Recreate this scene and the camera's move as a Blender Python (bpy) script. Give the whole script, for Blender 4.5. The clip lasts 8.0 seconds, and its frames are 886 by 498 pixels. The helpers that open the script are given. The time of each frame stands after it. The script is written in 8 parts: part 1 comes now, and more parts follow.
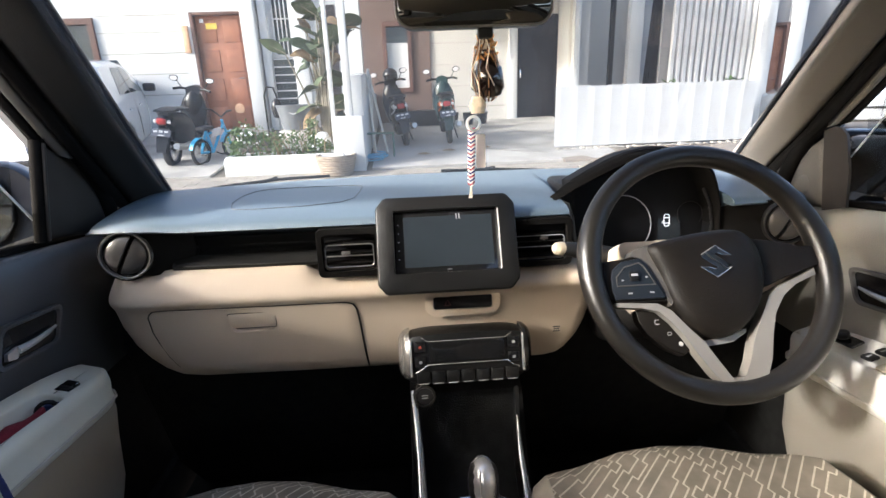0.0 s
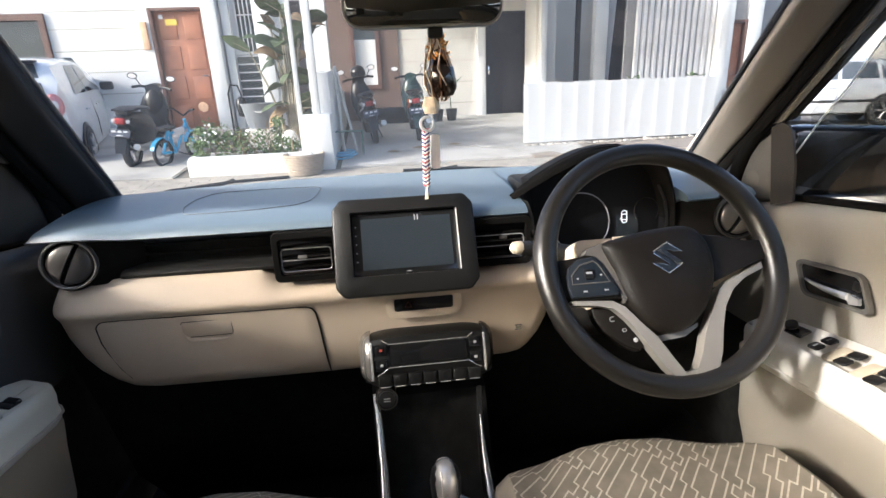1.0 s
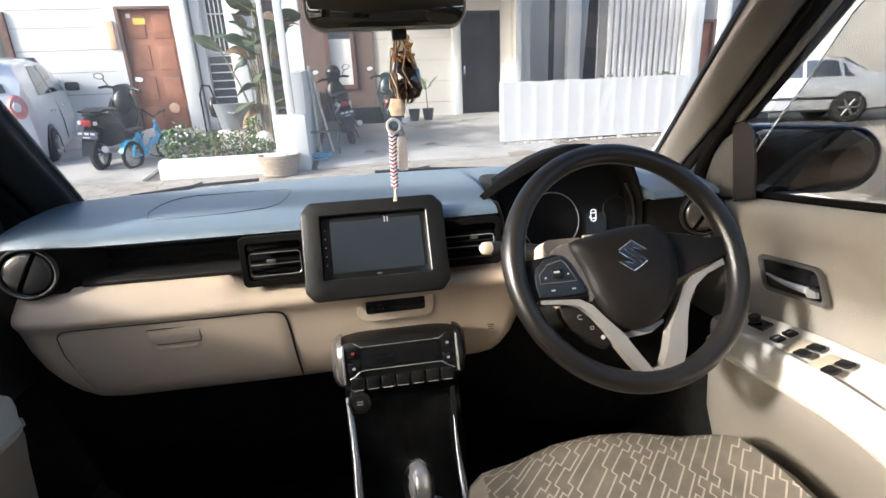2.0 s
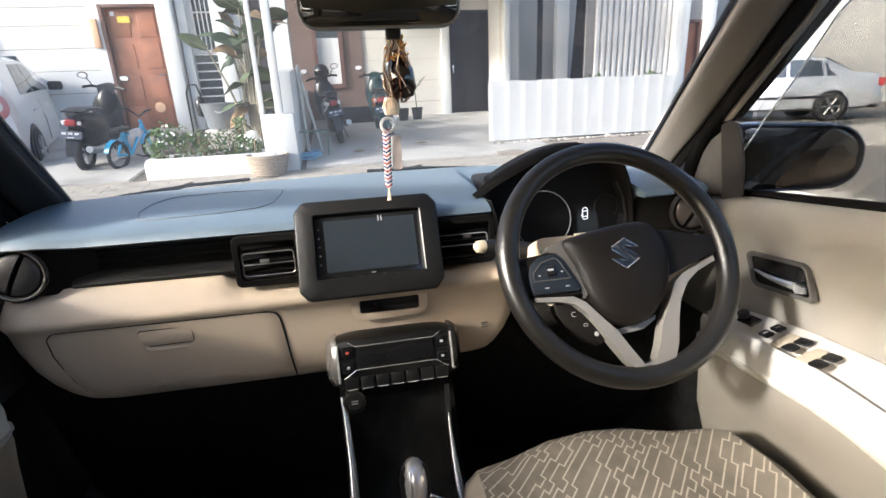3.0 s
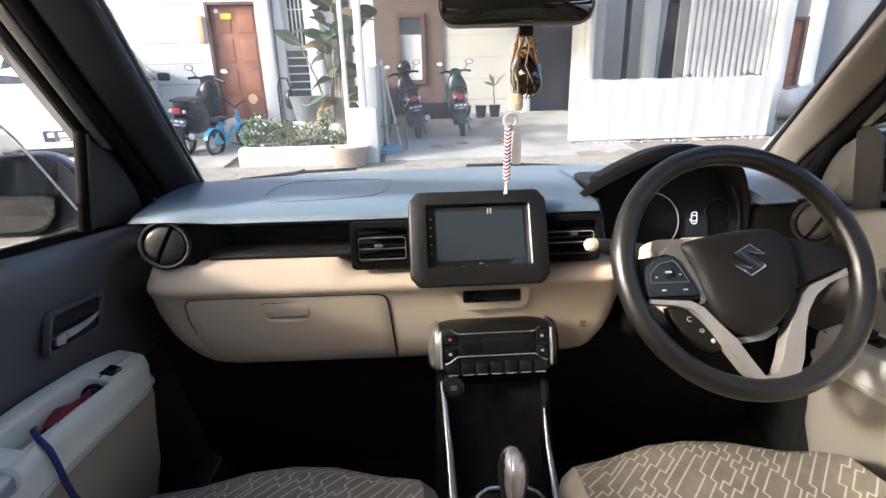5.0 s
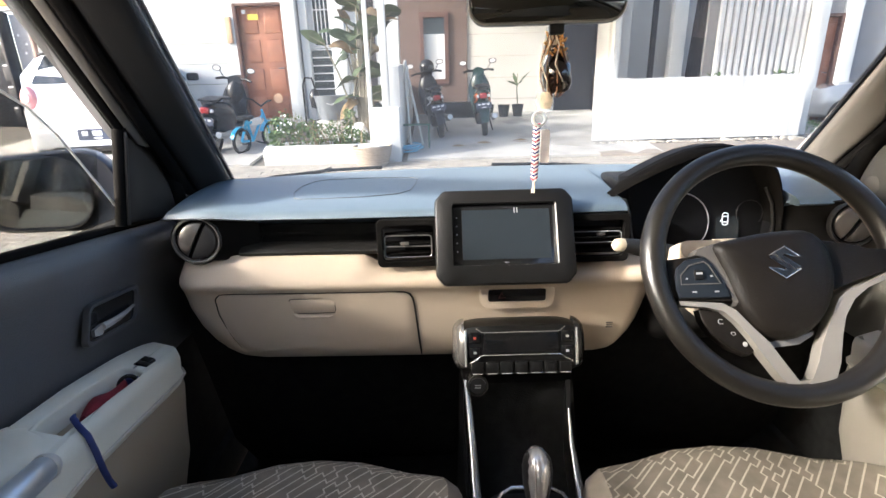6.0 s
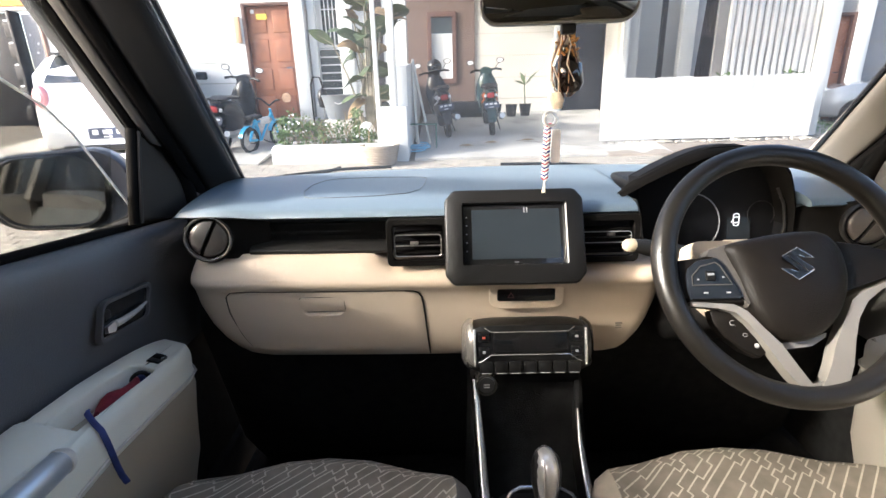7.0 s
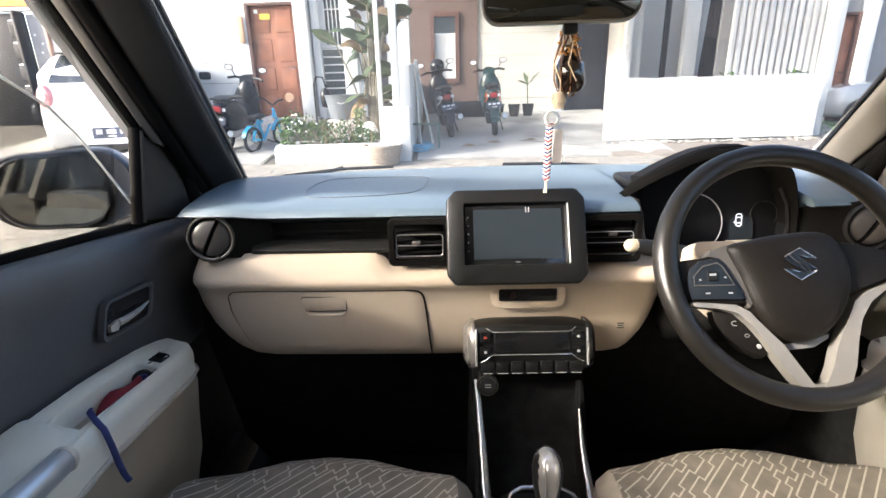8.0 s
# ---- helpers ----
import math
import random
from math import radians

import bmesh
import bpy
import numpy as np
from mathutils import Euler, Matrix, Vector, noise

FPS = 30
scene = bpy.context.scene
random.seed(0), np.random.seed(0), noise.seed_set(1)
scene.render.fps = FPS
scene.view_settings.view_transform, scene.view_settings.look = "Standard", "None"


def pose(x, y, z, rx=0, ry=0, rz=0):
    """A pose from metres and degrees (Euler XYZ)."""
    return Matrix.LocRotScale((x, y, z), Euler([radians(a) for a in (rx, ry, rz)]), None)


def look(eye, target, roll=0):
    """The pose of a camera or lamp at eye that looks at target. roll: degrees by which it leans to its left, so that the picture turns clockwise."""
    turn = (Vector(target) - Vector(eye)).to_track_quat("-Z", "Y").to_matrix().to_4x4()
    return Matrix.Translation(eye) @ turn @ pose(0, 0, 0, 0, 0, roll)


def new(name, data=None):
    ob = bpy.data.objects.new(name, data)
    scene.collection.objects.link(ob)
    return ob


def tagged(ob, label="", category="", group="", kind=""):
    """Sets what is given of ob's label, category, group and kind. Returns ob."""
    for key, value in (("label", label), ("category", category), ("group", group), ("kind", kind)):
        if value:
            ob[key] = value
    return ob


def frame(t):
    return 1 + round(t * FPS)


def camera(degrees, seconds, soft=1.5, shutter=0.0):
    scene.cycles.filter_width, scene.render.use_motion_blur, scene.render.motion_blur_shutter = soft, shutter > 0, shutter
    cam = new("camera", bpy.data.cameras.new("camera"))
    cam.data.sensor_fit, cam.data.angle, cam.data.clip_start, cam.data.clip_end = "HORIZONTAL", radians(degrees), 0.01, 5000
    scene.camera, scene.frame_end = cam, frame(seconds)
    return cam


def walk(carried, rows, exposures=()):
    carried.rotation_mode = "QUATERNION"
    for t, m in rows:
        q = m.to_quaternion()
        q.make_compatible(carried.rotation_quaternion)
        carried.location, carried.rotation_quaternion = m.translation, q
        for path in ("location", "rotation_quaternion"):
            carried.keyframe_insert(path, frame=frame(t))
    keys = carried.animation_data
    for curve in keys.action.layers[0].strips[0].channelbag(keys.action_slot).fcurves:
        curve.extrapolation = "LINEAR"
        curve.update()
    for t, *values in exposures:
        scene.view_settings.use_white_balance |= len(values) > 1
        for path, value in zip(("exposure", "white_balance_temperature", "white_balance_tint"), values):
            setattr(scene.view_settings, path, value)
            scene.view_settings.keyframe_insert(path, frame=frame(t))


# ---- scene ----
cam = camera(83.6, 8.0)
METRES, EYE, TILT, LEAN, TURN = 0.16, 1.25, 0.0, 0.0, -3.5
ROWS = [
    (0.0, 0.0, 0.0, 0.0, -0.62, -17.37, 1.97),
    (0.5, 0.1028, 0.0299, 0.028, -2.19, -17.73, 2.07),
    (1.0, 0.164, 0.0464, 0.0236, -3.87, -17.84, 2.26),
    (1.5, 0.2138, 0.0497, 0.0308, -5.34, -17.94, 2.36),
    (2.0, 0.2648, 0.0404, 0.0413, -6.39, -18.02, 2.48),
    (3.5, 0.101, 0.0097, 0.0417, -7.83, -18.17, 2.41),
    (4.0, -0.0804, -0.0266, 0.0429, -4.65, -18.14, 1.54),
    (4.5, -0.1919, -0.057, 0.0478, -1.58, -18.14, 1.34),
    (6.0, -0.3144, -0.0954, 0.042, 2.98, -18.17, 1.51),
    (6.5, -0.3317, -0.1003, 0.0483, 3.43, -18.19, 1.51),
    (7.0, -0.3505, -0.1072, 0.0443, 3.76, -18.2, 1.46),
    (7.5, -0.3578, -0.1117, 0.0433, 4.02, -18.2, 1.46),
    (8.0, -0.34, -0.1082, 0.0447, 4.08, -18.21, 1.45),
]
walk(cam, [(t, pose(0, 0, EYE, TILT, LEAN, TURN) @ pose(METRES * x, METRES * y, METRES * z, 90 + pitch, roll, yaw)) for t, x, y, z, yaw, pitch, roll in ROWS], [(0.0, 2.97, 6150, 10), (2.0, 2.88, 6150, 10), (3.5, 2.88, 6150, 10), (6.0, 3.2, 6250, 10), (8.0, 3.32, 6300, 10)])

# ---------------------------------------------------------------- world and sun
world = bpy.data.worlds.new("sky")
scene.world = world
world.use_nodes = True
wn = world.node_tree.nodes
sky = wn.new("ShaderNodeTexSky")
sky.sky_type = "NISHITA"
sky.sun_disc = False
SUN_ELEV, SUN_AZ = 25.0, 252.0          # degrees; azimuth of the sun clockwise from +y
sky.sun_elevation, sky.sun_rotation = radians(SUN_ELEV), radians(SUN_AZ)
sky.air_density, sky.dust_density, sky.ozone_density = 0.8, 4.0, 0.4
world.node_tree.links.new(sky.outputs["Color"], wn["Background"].inputs["Color"])
wn["Background"].inputs["Strength"].default_value = 0.15
sun_data = bpy.data.lights.new("sun", "SUN")
sun_data.energy, sun_data.angle, sun_data.color = 1.95, radians(5.0), (1.0, 0.94, 0.88)
sun = new("sun", sun_data)
_a, _e = radians(SUN_AZ), radians(SUN_ELEV)
sun.matrix_basis = look((math.sin(_a) * math.cos(_e) * 30, math.cos(_a) * math.cos(_e) * 30, math.sin(_e) * 30), (0, 0, 0))


# ---------------------------------------------------------------- materials
def material(name, color, rough=0.6, metal=0.0, vary=0.12, scale=8.0, grain=0.0, grain_scale=300.0, spec=0.5, coat=0.0, dirt=None, obj_vary=0.0):
    """Principled surface with a broad tone drift, a fine grain and a fine relief."""
    m = bpy.data.materials.new(name)
    m.use_nodes = True
    n, l = m.node_tree.nodes, m.node_tree.links
    b = n["Principled BSDF"]
    b.inputs["Roughness"].default_value = rough
    b.inputs["Metallic"].default_value = metal
    b.inputs["Specular IOR Level"].default_value = spec
    b.inputs["Coat Weight"].default_value = coat
    b.inputs["Coat Roughness"].default_value = 0.06
    co = n.new("ShaderNodeTexCoord")
    t = n.new("ShaderNodeTexNoise")
    t.inputs["Scale"].default_value, t.inputs["Detail"].default_value = scale, 5
    l.new(co.outputs["Object"], t.inputs["Vector"])
    mix = n.new("ShaderNodeMix")
    mix.data_type = "RGBA"
    dark = tuple(c * (1 - vary) for c in color)
    light = tuple(min(1, c * (1 + vary)) for c in color)
    if dirt:
        dark = dirt
    mix.inputs["A"].default_value, mix.inputs["B"].default_value = (*dark, 1), (*light, 1)
    ramp = n.new("ShaderNodeMapRange")
    ramp.inputs["From Min"].default_value, ramp.inputs["From Max"].default_value = (0.3, 0.7) if not dirt else (0.25, 0.5)
    l.new(t.outputs["Fac"], ramp.inputs["Value"])
    l.new(ramp.outputs["Result"], mix.inputs["Factor"])
    out = mix.outputs["Result"]
    if obj_vary:
        oi = n.new("ShaderNodeObjectInfo")
        hs = n.new("ShaderNodeHueSaturation")
        mr = n.new("ShaderNodeMapRange")
        mr.inputs["To Min"].default_value, mr.inputs["To Max"].default_value = 1 - obj_vary, 1 + obj_vary
        l.new(oi.outputs["Random"], mr.inputs["Value"])
        l.new(mr.outputs["Result"], hs.inputs["Value"])
        l.new(out, hs.inputs["Color"])
        out = hs.outputs["Color"]
    l.new(out, b.inputs["Base Color"])
    rr = n.new("ShaderNodeMapRange")
    rr.inputs["To Min"].default_value, rr.inputs["To Max"].default_value = max(0.02, rough * 0.85), min(1, rough * 1.15)
    l.new(t.outputs["Fac"], rr.inputs["Value"])
    l.new(rr.outputs["Result"], b.inputs["Roughness"])
    if grain:
        g = n.new("ShaderNodeTexNoise")
        g.inputs["Scale"].default_value, g.inputs["Detail"].default_value = grain_scale, 2
        l.new(co.outputs["Object"], g.inputs["Vector"])
        bp = n.new("ShaderNodeBump")
        bp.inputs["Strength"].default_value, bp.inputs["Distance"].default_value = grain, 0.002
        l.new(g.outputs["Fac"], bp.inputs["Height"])
        l.new(bp.outputs["Normal"], b.inputs["Normal"])
    return m


def pane_material(name, tint, gloss):
    """Thin clear glass: lets light straight through, mirrors a little more at a slant."""
    m = bpy.data.materials.new(name)
    m.use_nodes = True
    n, l = m.node_tree.nodes, m.node_tree.links
    n.remove(n["Principled BSDF"])
    tr, gl, mx, lw = (n.new("ShaderNodeBsdfTransparent"), n.new("ShaderNodeBsdfGlossy"), n.new("ShaderNodeMixShader"), n.new("ShaderNodeLayerWeight"))
    tr.inputs["Color"].default_value = (*tint, 1)
    gl.inputs["Roughness"].default_value = 0.01
    pw, ml = n.new("ShaderNodeMath"), n.new("ShaderNodeMath")
    pw.operation, ml.operation = "POWER", "MULTIPLY_ADD"
    pw.inputs[1].default_value = 5.0
    ml.inputs[1].default_value, ml.inputs[2].default_value = 0.9, gloss
    lw.inputs["Blend"].default_value = 0.5
    l.new(lw.outputs["Facing"], pw.inputs[0])
    l.new(pw.outputs["Value"], ml.inputs[0])
    l.new(ml.outputs["Value"], mx.inputs["Fac"])
    l.new(tr.outputs["BSDF"], mx.inputs[1])
    l.new(gl.outputs["BSDF"], mx.inputs[2])
    l.new(mx.outputs["Shader"], n["Material Output"].inputs["Surface"])
    return m


def dusty(m, amount):
    """Thin film of dust on a pane: a little light is scattered on its way through."""
    n, l = m.node_tree.nodes, m.node_tree.links
    out = n["Material Output"].inputs["Surface"]
    clear = out.links[0].from_socket
    d, t, a, mx = n.new("ShaderNodeBsdfDiffuse"), n.new("ShaderNodeBsdfTranslucent"), n.new("ShaderNodeAddShader"), n.new("ShaderNodeMixShader")
    d.inputs["Color"].default_value = t.inputs["Color"].default_value = (0.5, 0.5, 0.5, 1)
    co, no, mr = n.new("ShaderNodeTexCoord"), n.new("ShaderNodeTexNoise"), n.new("ShaderNodeMapRange")
    no.inputs["Scale"].default_value, no.inputs["Detail"].default_value = 3.0, 3
    mr.inputs["To Min"].default_value, mr.inputs["To Max"].default_value = amount * 0.7, amount * 1.3
    l.new(co.outputs["Object"], no.inputs["Vector"])
    l.new(no.outputs["Fac"], mr.inputs["Value"])
    l.new(mr.outputs["Result"], mx.inputs["Fac"])
    l.new(d.outputs["BSDF"], a.inputs[0])
    l.new(t.outputs["BSDF"], a.inputs[1])
    l.new(clear, mx.inputs[1])
    l.new(a.outputs["Shader"], mx.inputs[2])
    l.new(mx.outputs["Shader"], out)


def emitter(name, color, strength):
    m = bpy.data.materials.new(name)
    m.use_nodes = True
    b = m.node_tree.nodes["Principled BSDF"]
    b.inputs["Base Color"].default_value = (*color, 1)
    b.inputs["Emission Color"].default_value = (*color, 1)
    b.inputs["Emission Strength"].default_value = strength
    return m


def weave_material():
    """Seat cloth: warm grey with a pale stepped line figure woven in."""
    m = material("seat_cloth", (0.225, 0.196, 0.156), 0.9, spec=0.2, vary=0.18, scale=30, grain=0.5, grain_scale=900)
    n, l = m.node_tree.nodes, m.node_tree.links
    b = n["Principled BSDF"]
    base = b.inputs["Base Color"].links[0].from_socket
    co = n.new("ShaderNodeTexCoord")
    def dot(v):
        d = n.new("ShaderNodeVectorMath")
        d.operation = "DOT_PRODUCT"
        d.inputs[1].default_value = v
        l.new(co.outputs["Object"], d.inputs[0])
        return d.outputs["Value"]
    def calc(op, a, k=None):
        q = n.new("ShaderNodeMath")
        q.operation = op
        for i, s in enumerate((a, k)):
            if s is None:
                continue
            if isinstance(s, (int, float)):
                q.inputs[i].default_value = s
            else:
                l.new(s, q.inputs[i])
        return q.outputs["Value"]
    def noise(a, k):
        cell = n.new("ShaderNodeCombineXYZ")
        l.new(a, cell.inputs[0])
        l.new(k, cell.inputs[1])
        wn3 = n.new("ShaderNodeTexWhiteNoise")
        wn3.noise_dimensions = "2D"
        l.new(cell.outputs["Vector"], wn3.inputs["Vector"])
        return wn3.outputs["Value"]
    def steps(ang1, ang2, run, gap, width):
        """Rows of unbroken stepped lines on a slanted lattice: each cell lifts its line by a half row or not."""
        a1, a2 = radians(ang1), radians(ang2)
        det = math.cos(a1) * math.sin(a2) - math.sin(a1) * math.cos(a2)
        v = calc("ADD", dot((-math.sin(a1) / det / gap, math.cos(a1) / det / gap, 0)), 40.0)
        row = calc("FLOOR", v)
        pair = calc("FLOOR", calc("MULTIPLY", row, 0.5))
        u = calc("ADD", dot((math.sin(a2) / det / run, -math.cos(a2) / det / run, 0)), calc("ADD", 40.0, noise(pair, calc("MULTIPLY", pair, 0.37))))
        cell = calc("FLOOR", u)
        now = calc("MULTIPLY", calc("GREATER_THAN", noise(cell, pair), 0.5), 0.55)
        last = calc("MULTIPLY", calc("GREATER_THAN", noise(calc("SUBTRACT", cell, 1.0), pair), 0.5), 0.55)
        f = calc("SUBTRACT", calc("FRACT", v), 0.1)
        t1, t2 = width / gap, width / run
        along = calc("LESS_THAN", calc("ABSOLUTE", calc("SUBTRACT", f, now)), t1 * 0.5)
        inside = calc("MULTIPLY", calc("GREATER_THAN", f, calc("SUBTRACT", calc("MINIMUM", now, last), t1 * 0.5)), calc("LESS_THAN", f, calc("ADD", calc("MAXIMUM", now, last), t1 * 0.5)))
        return calc("MAXIMUM", along, calc("MULTIPLY", inside, calc("LESS_THAN", calc("FRACT", u), t2)))
    lines = steps(46, 116, 0.021, 0.0175, 0.0028)
    fine = n.new("ShaderNodeTexNoise")
    fine.inputs["Scale"].default_value = 260
    l.new(co.outputs["Object"], fine.inputs["Vector"])
    fac = calc("MULTIPLY", calc("MINIMUM", lines, 1.0), calc("ADD", calc("MULTIPLY", fine.outputs["Fac"], 0.7), 0.45))
    mix = n.new("ShaderNodeMix")
    mix.data_type = "RGBA"
    mix.inputs["B"].default_value = (0.60, 0.53, 0.43, 1)
    l.new(base, mix.inputs["A"])
    l.new(fac, mix.inputs["Factor"])
    l.new(mix.outputs["Result"], b.inputs["Base Color"])
    return m


# Dash top base colour carries the pale blue sheen of reflected sky.
M_DASH = material("dash_top_sky_sheen", (0.096, 0.132, 0.162), 0.42, spec=1.0, vary=0.04, scale=3, grain=0.15, grain_scale=700)
M_BLACK = material("black_plastic", (0.0065, 0.0062, 0.006), 0.42, spec=0.35, vary=0.2, scale=14, grain=0.2, grain_scale=600)
M_DARKTRIM = material("charcoal_trim", (0.012, 0.0115, 0.011), 0.5, spec=0.35, vary=0.15, scale=10, grain=0.3, grain_scale=600)
M_GLOSSBLACK = material("gloss_black", (0.01, 0.01, 0.011), 0.12, vary=0.1, scale=20)
M_BEIGE = material("beige_plastic", (0.555, 0.457, 0.352), 0.5, vary=0.04, scale=5, grain=0.25, grain_scale=800)
M_IVORY = material("ivory_plastic", (0.60, 0.56, 0.50), 0.42, vary=0.04, scale=5, grain=0.12, grain_scale=800)
# Same door vinyl twice: the passenger side's colour is darkened for shade.
M_DOORSHADE = material("door_shaded_vinyl", (0.080, 0.081, 0.084), 0.40, spec=0.7, vary=0.12, scale=6, grain=0.4, grain_scale=500)
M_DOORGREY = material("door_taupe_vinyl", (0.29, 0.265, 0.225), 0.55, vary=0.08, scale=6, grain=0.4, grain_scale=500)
# Both pillars share one trim; the left one's shade is put into its colour.
M_PILLAR_SHADE = material("pillar_shaded", (0.020, 0.019, 0.018), 0.7, spec=0.25, vary=0.1, scale=8, grain=0.3, grain_scale=500)
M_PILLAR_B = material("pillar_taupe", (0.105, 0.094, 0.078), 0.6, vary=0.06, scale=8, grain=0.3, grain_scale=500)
M_RIM = material("wheel_rubber", (0.011, 0.0098, 0.0085), 0.30, spec=0.5, vary=0.06, scale=2, grain=0.12, grain_scale=1100)
M_HUB = material("hub_plastic", (0.0085, 0.0070, 0.0058), 0.40, spec=0.16, vary=0.08, scale=16, grain=0.35, grain_scale=700)
M_SILVER = material("satin_silver", (0.70, 0.68, 0.65), 0.30, metal=0.5, vary=0.05, scale=14)
M_SPOKE = material("spoke_silver", (0.24, 0.222, 0.20), 0.36, metal=0.3, vary=0.06, scale=14)
M_TINTMIRROR = material("dimming_mirror_glass", (0.17, 0.155, 0.13), 0.03, metal=0.9, vary=0.03)
M_WINGGLASS = material("smoky_wing_mirror_glass", (0.15, 0.125, 0.105), 0.04, metal=1.0, vary=0.05)
M_PILLAR_STRIP = material("pillar_strip_grey", (0.09, 0.082, 0.072), 0.6, vary=0.08, scale=8)
M_HOOD = material("matt_black_hood", (0.008, 0.0075, 0.007), 0.9, vary=0.15, scale=10, grain=0.2, grain_scale=600, spec=0.02)
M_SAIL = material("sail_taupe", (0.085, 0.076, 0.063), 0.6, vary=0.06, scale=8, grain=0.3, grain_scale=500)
M_PAD = material("button_pad_blue_black", (0.010, 0.013, 0.018), 0.4, vary=0.1, scale=20, spec=0.3)
M_TAUPE = material("lower_door_taupe", (0.41, 0.345, 0.255), 0.55, vary=0.06, scale=5, grain=0.2, grain_scale=700)
M_KNOB = material("bright_satin_knob", (0.84, 0.82, 0.80), 0.24, metal=0.7, vary=0.02, scale=4)
M_DIAL = material("dial_face", (0.006, 0.006, 0.007), 0.6, vary=0.1, spec=0.15)
M_CHROME = material("chrome", (0.85, 0.85, 0.86), 0.08, metal=1.0, vary=0.03)
M_SCREEN = material("screen_glass", (0.020, 0.026, 0.032), 0.22, vary=0.1, scale=4)
M_WINGGLASS_L = material("wing_mirror_glass_dull", (0.36, 0.35, 0.325), 0.03, metal=1.0, vary=0.02)
M_CLOTH = weave_material()
M_CLOTHSIDE = material("seat_bolster_cloth", (0.24, 0.205, 0.165), 0.9, vary=0.15, scale=30, grain=0.5, grain_scale=900)
M_CARPET = material("floor_carpet", (0.015, 0.0145, 0.014), 0.95, spec=0.05, vary=0.3, scale=40, grain=0.6, grain_scale=500)
M_HEADLINER = material("headliner", (0.72, 0.69, 0.63), 0.9, vary=0.05, grain=0.3)
M_BODY = material("grey_car_paint", (0.010, 0.011, 0.013), 0.5, spec=0.2, metal=0.0, vary=0.04, coat=0.1)
M_SKIN = material("door_skin_paint", (0.13, 0.14, 0.137), 0.3, metal=0.3, vary=0.04, coat=0.5)
# Grey tint is added to dim the bright street against the cabin.
M_GLASS = pane_material("windscreen_glass_dimmed", (0.310, 0.330, 0.342), 0.03)
M_SIDEGLASS = pane_material("side_window_glass", (0.82, 0.825, 0.82), 0.03)
dusty(M_GLASS, 0.028)
M_WHITEMARK = emitter("lit_symbol", (0.8, 0.85, 0.9), 0.10)
M_REDMARK = emitter("red_symbol", (0.35, 0.05, 0.03), 0.03)
M_GREYMARK = material("grey_print", (0.35, 0.35, 0.35), 0.6)
M_RINGSATIN = material("vent_ring_satin", (0.30, 0.28, 0.26), 0.25, metal=0.7, vary=0.05, scale=20)
M_FLAP = material("vent_flap_satin", (0.080, 0.073, 0.068), 0.30, metal=0.3, vary=0.08, scale=14)
M_CHEEK = material("cheek_satin_grey", (0.075, 0.068, 0.06), 0.4, vary=0.06, scale=14)
M_BADGE = material("badge_chrome", (0.09, 0.08, 0.07), 0.22, metal=1.0, vary=0.03)
M_SAND = material("sand_door_plastic", (0.29, 0.262, 0.222), 0.5, vary=0.06, scale=5, grain=0.2, grain_scale=700)
M_ARM = material("pale_grey_armrest", (0.76, 0.735, 0.635), 0.42, vary=0.05, scale=5, grain=0.12, grain_scale=800)
# Left sail is the taupe sail darkened for shade; also colours window channels.
M_SAILDARK = material("shaded_sail_and_channel", (0.030, 0.0245, 0.0195), 0.6, spec=0.25, vary=0.1, scale=8, grain=0.3, grain_scale=500)
M_PULLBAR = material("satin_pull_bar", (0.62, 0.64, 0.66), 0.32, metal=0.6, vary=0.04, scale=6)
M_MIRRORSHELL = material("mirror_shell_paint", (0.016, 0.018, 0.024), 0.4, spec=0.35, vary=0.06, scale=6)
M_HAZARD = material("hazard_print", (0.16, 0.03, 0.025), 0.5)


# ---------------------------------------------------------------- building helpers
def thing(name, m, label, category, group="", kind=""):
    ob = new(name)
    ob.empty_display_size = 0.05
    ob.matrix_basis = m if isinstance(m, Matrix) else Matrix.Translation(m)
    return tagged(ob, label, category, group, kind)


def finish(name, bm, mat, smooth=40.0):
    bmesh.ops.recalc_face_normals(bm, faces=bm.faces)
    me = bpy.data.meshes.new(name)
    bm.to_mesh(me)
    bm.free()
    if smooth:
        me.polygons.foreach_set("use_smooth", [True] * len(me.polygons))
        me.set_sharp_from_angle(angle=radians(smooth))
    me.materials.append(mat)
    return me


def part(name, bm, mat, parent, label="", world_space=True, smooth=40.0):
    """One mesh under a thing or part. Coordinates are the place's unless world_space is off."""
    top = parent
    while top.parent:
        top = top.parent
    if world_space:
        bm.transform(top.matrix_basis.inverted())
    ob = new(name, finish(name, bm, mat, smooth))
    ob.parent = parent
    return tagged(ob, label)


def solo(name, bm, mat, label, category, group="", kind="", smooth=40.0):
    ob = new(name, finish(name, bm, mat, smooth))
    return tagged(ob, label, category, group, kind)


def bm_new():
    return bmesh.new()


def box(bm, c, s, bev=0.0, m=None, seg=2):
    """A box of size s round c, edges rounded by bev, turned by the matrix m about c."""
    t = Matrix.Translation(c)
    if m is not None:
        t = t @ m
    made = bmesh.ops.create_cube(bm, size=1.0, matrix=t @ Matrix.Diagonal((*s, 1)))["verts"]
    if bev > 0:
        edges = list({e for v in made for e in v.link_edges})
        bmesh.ops.bevel(bm, geom=edges, offset=bev, segments=seg, affect="EDGES", profile=0.5, clamp_overlap=True)
    return bm


def rings(bm, loops, closed=True, caps=True):
    """Skin a row of loops of equal length."""
    vs = [[bm.verts.new(p) for p in lp] for lp in loops]
    k = len(vs[0])
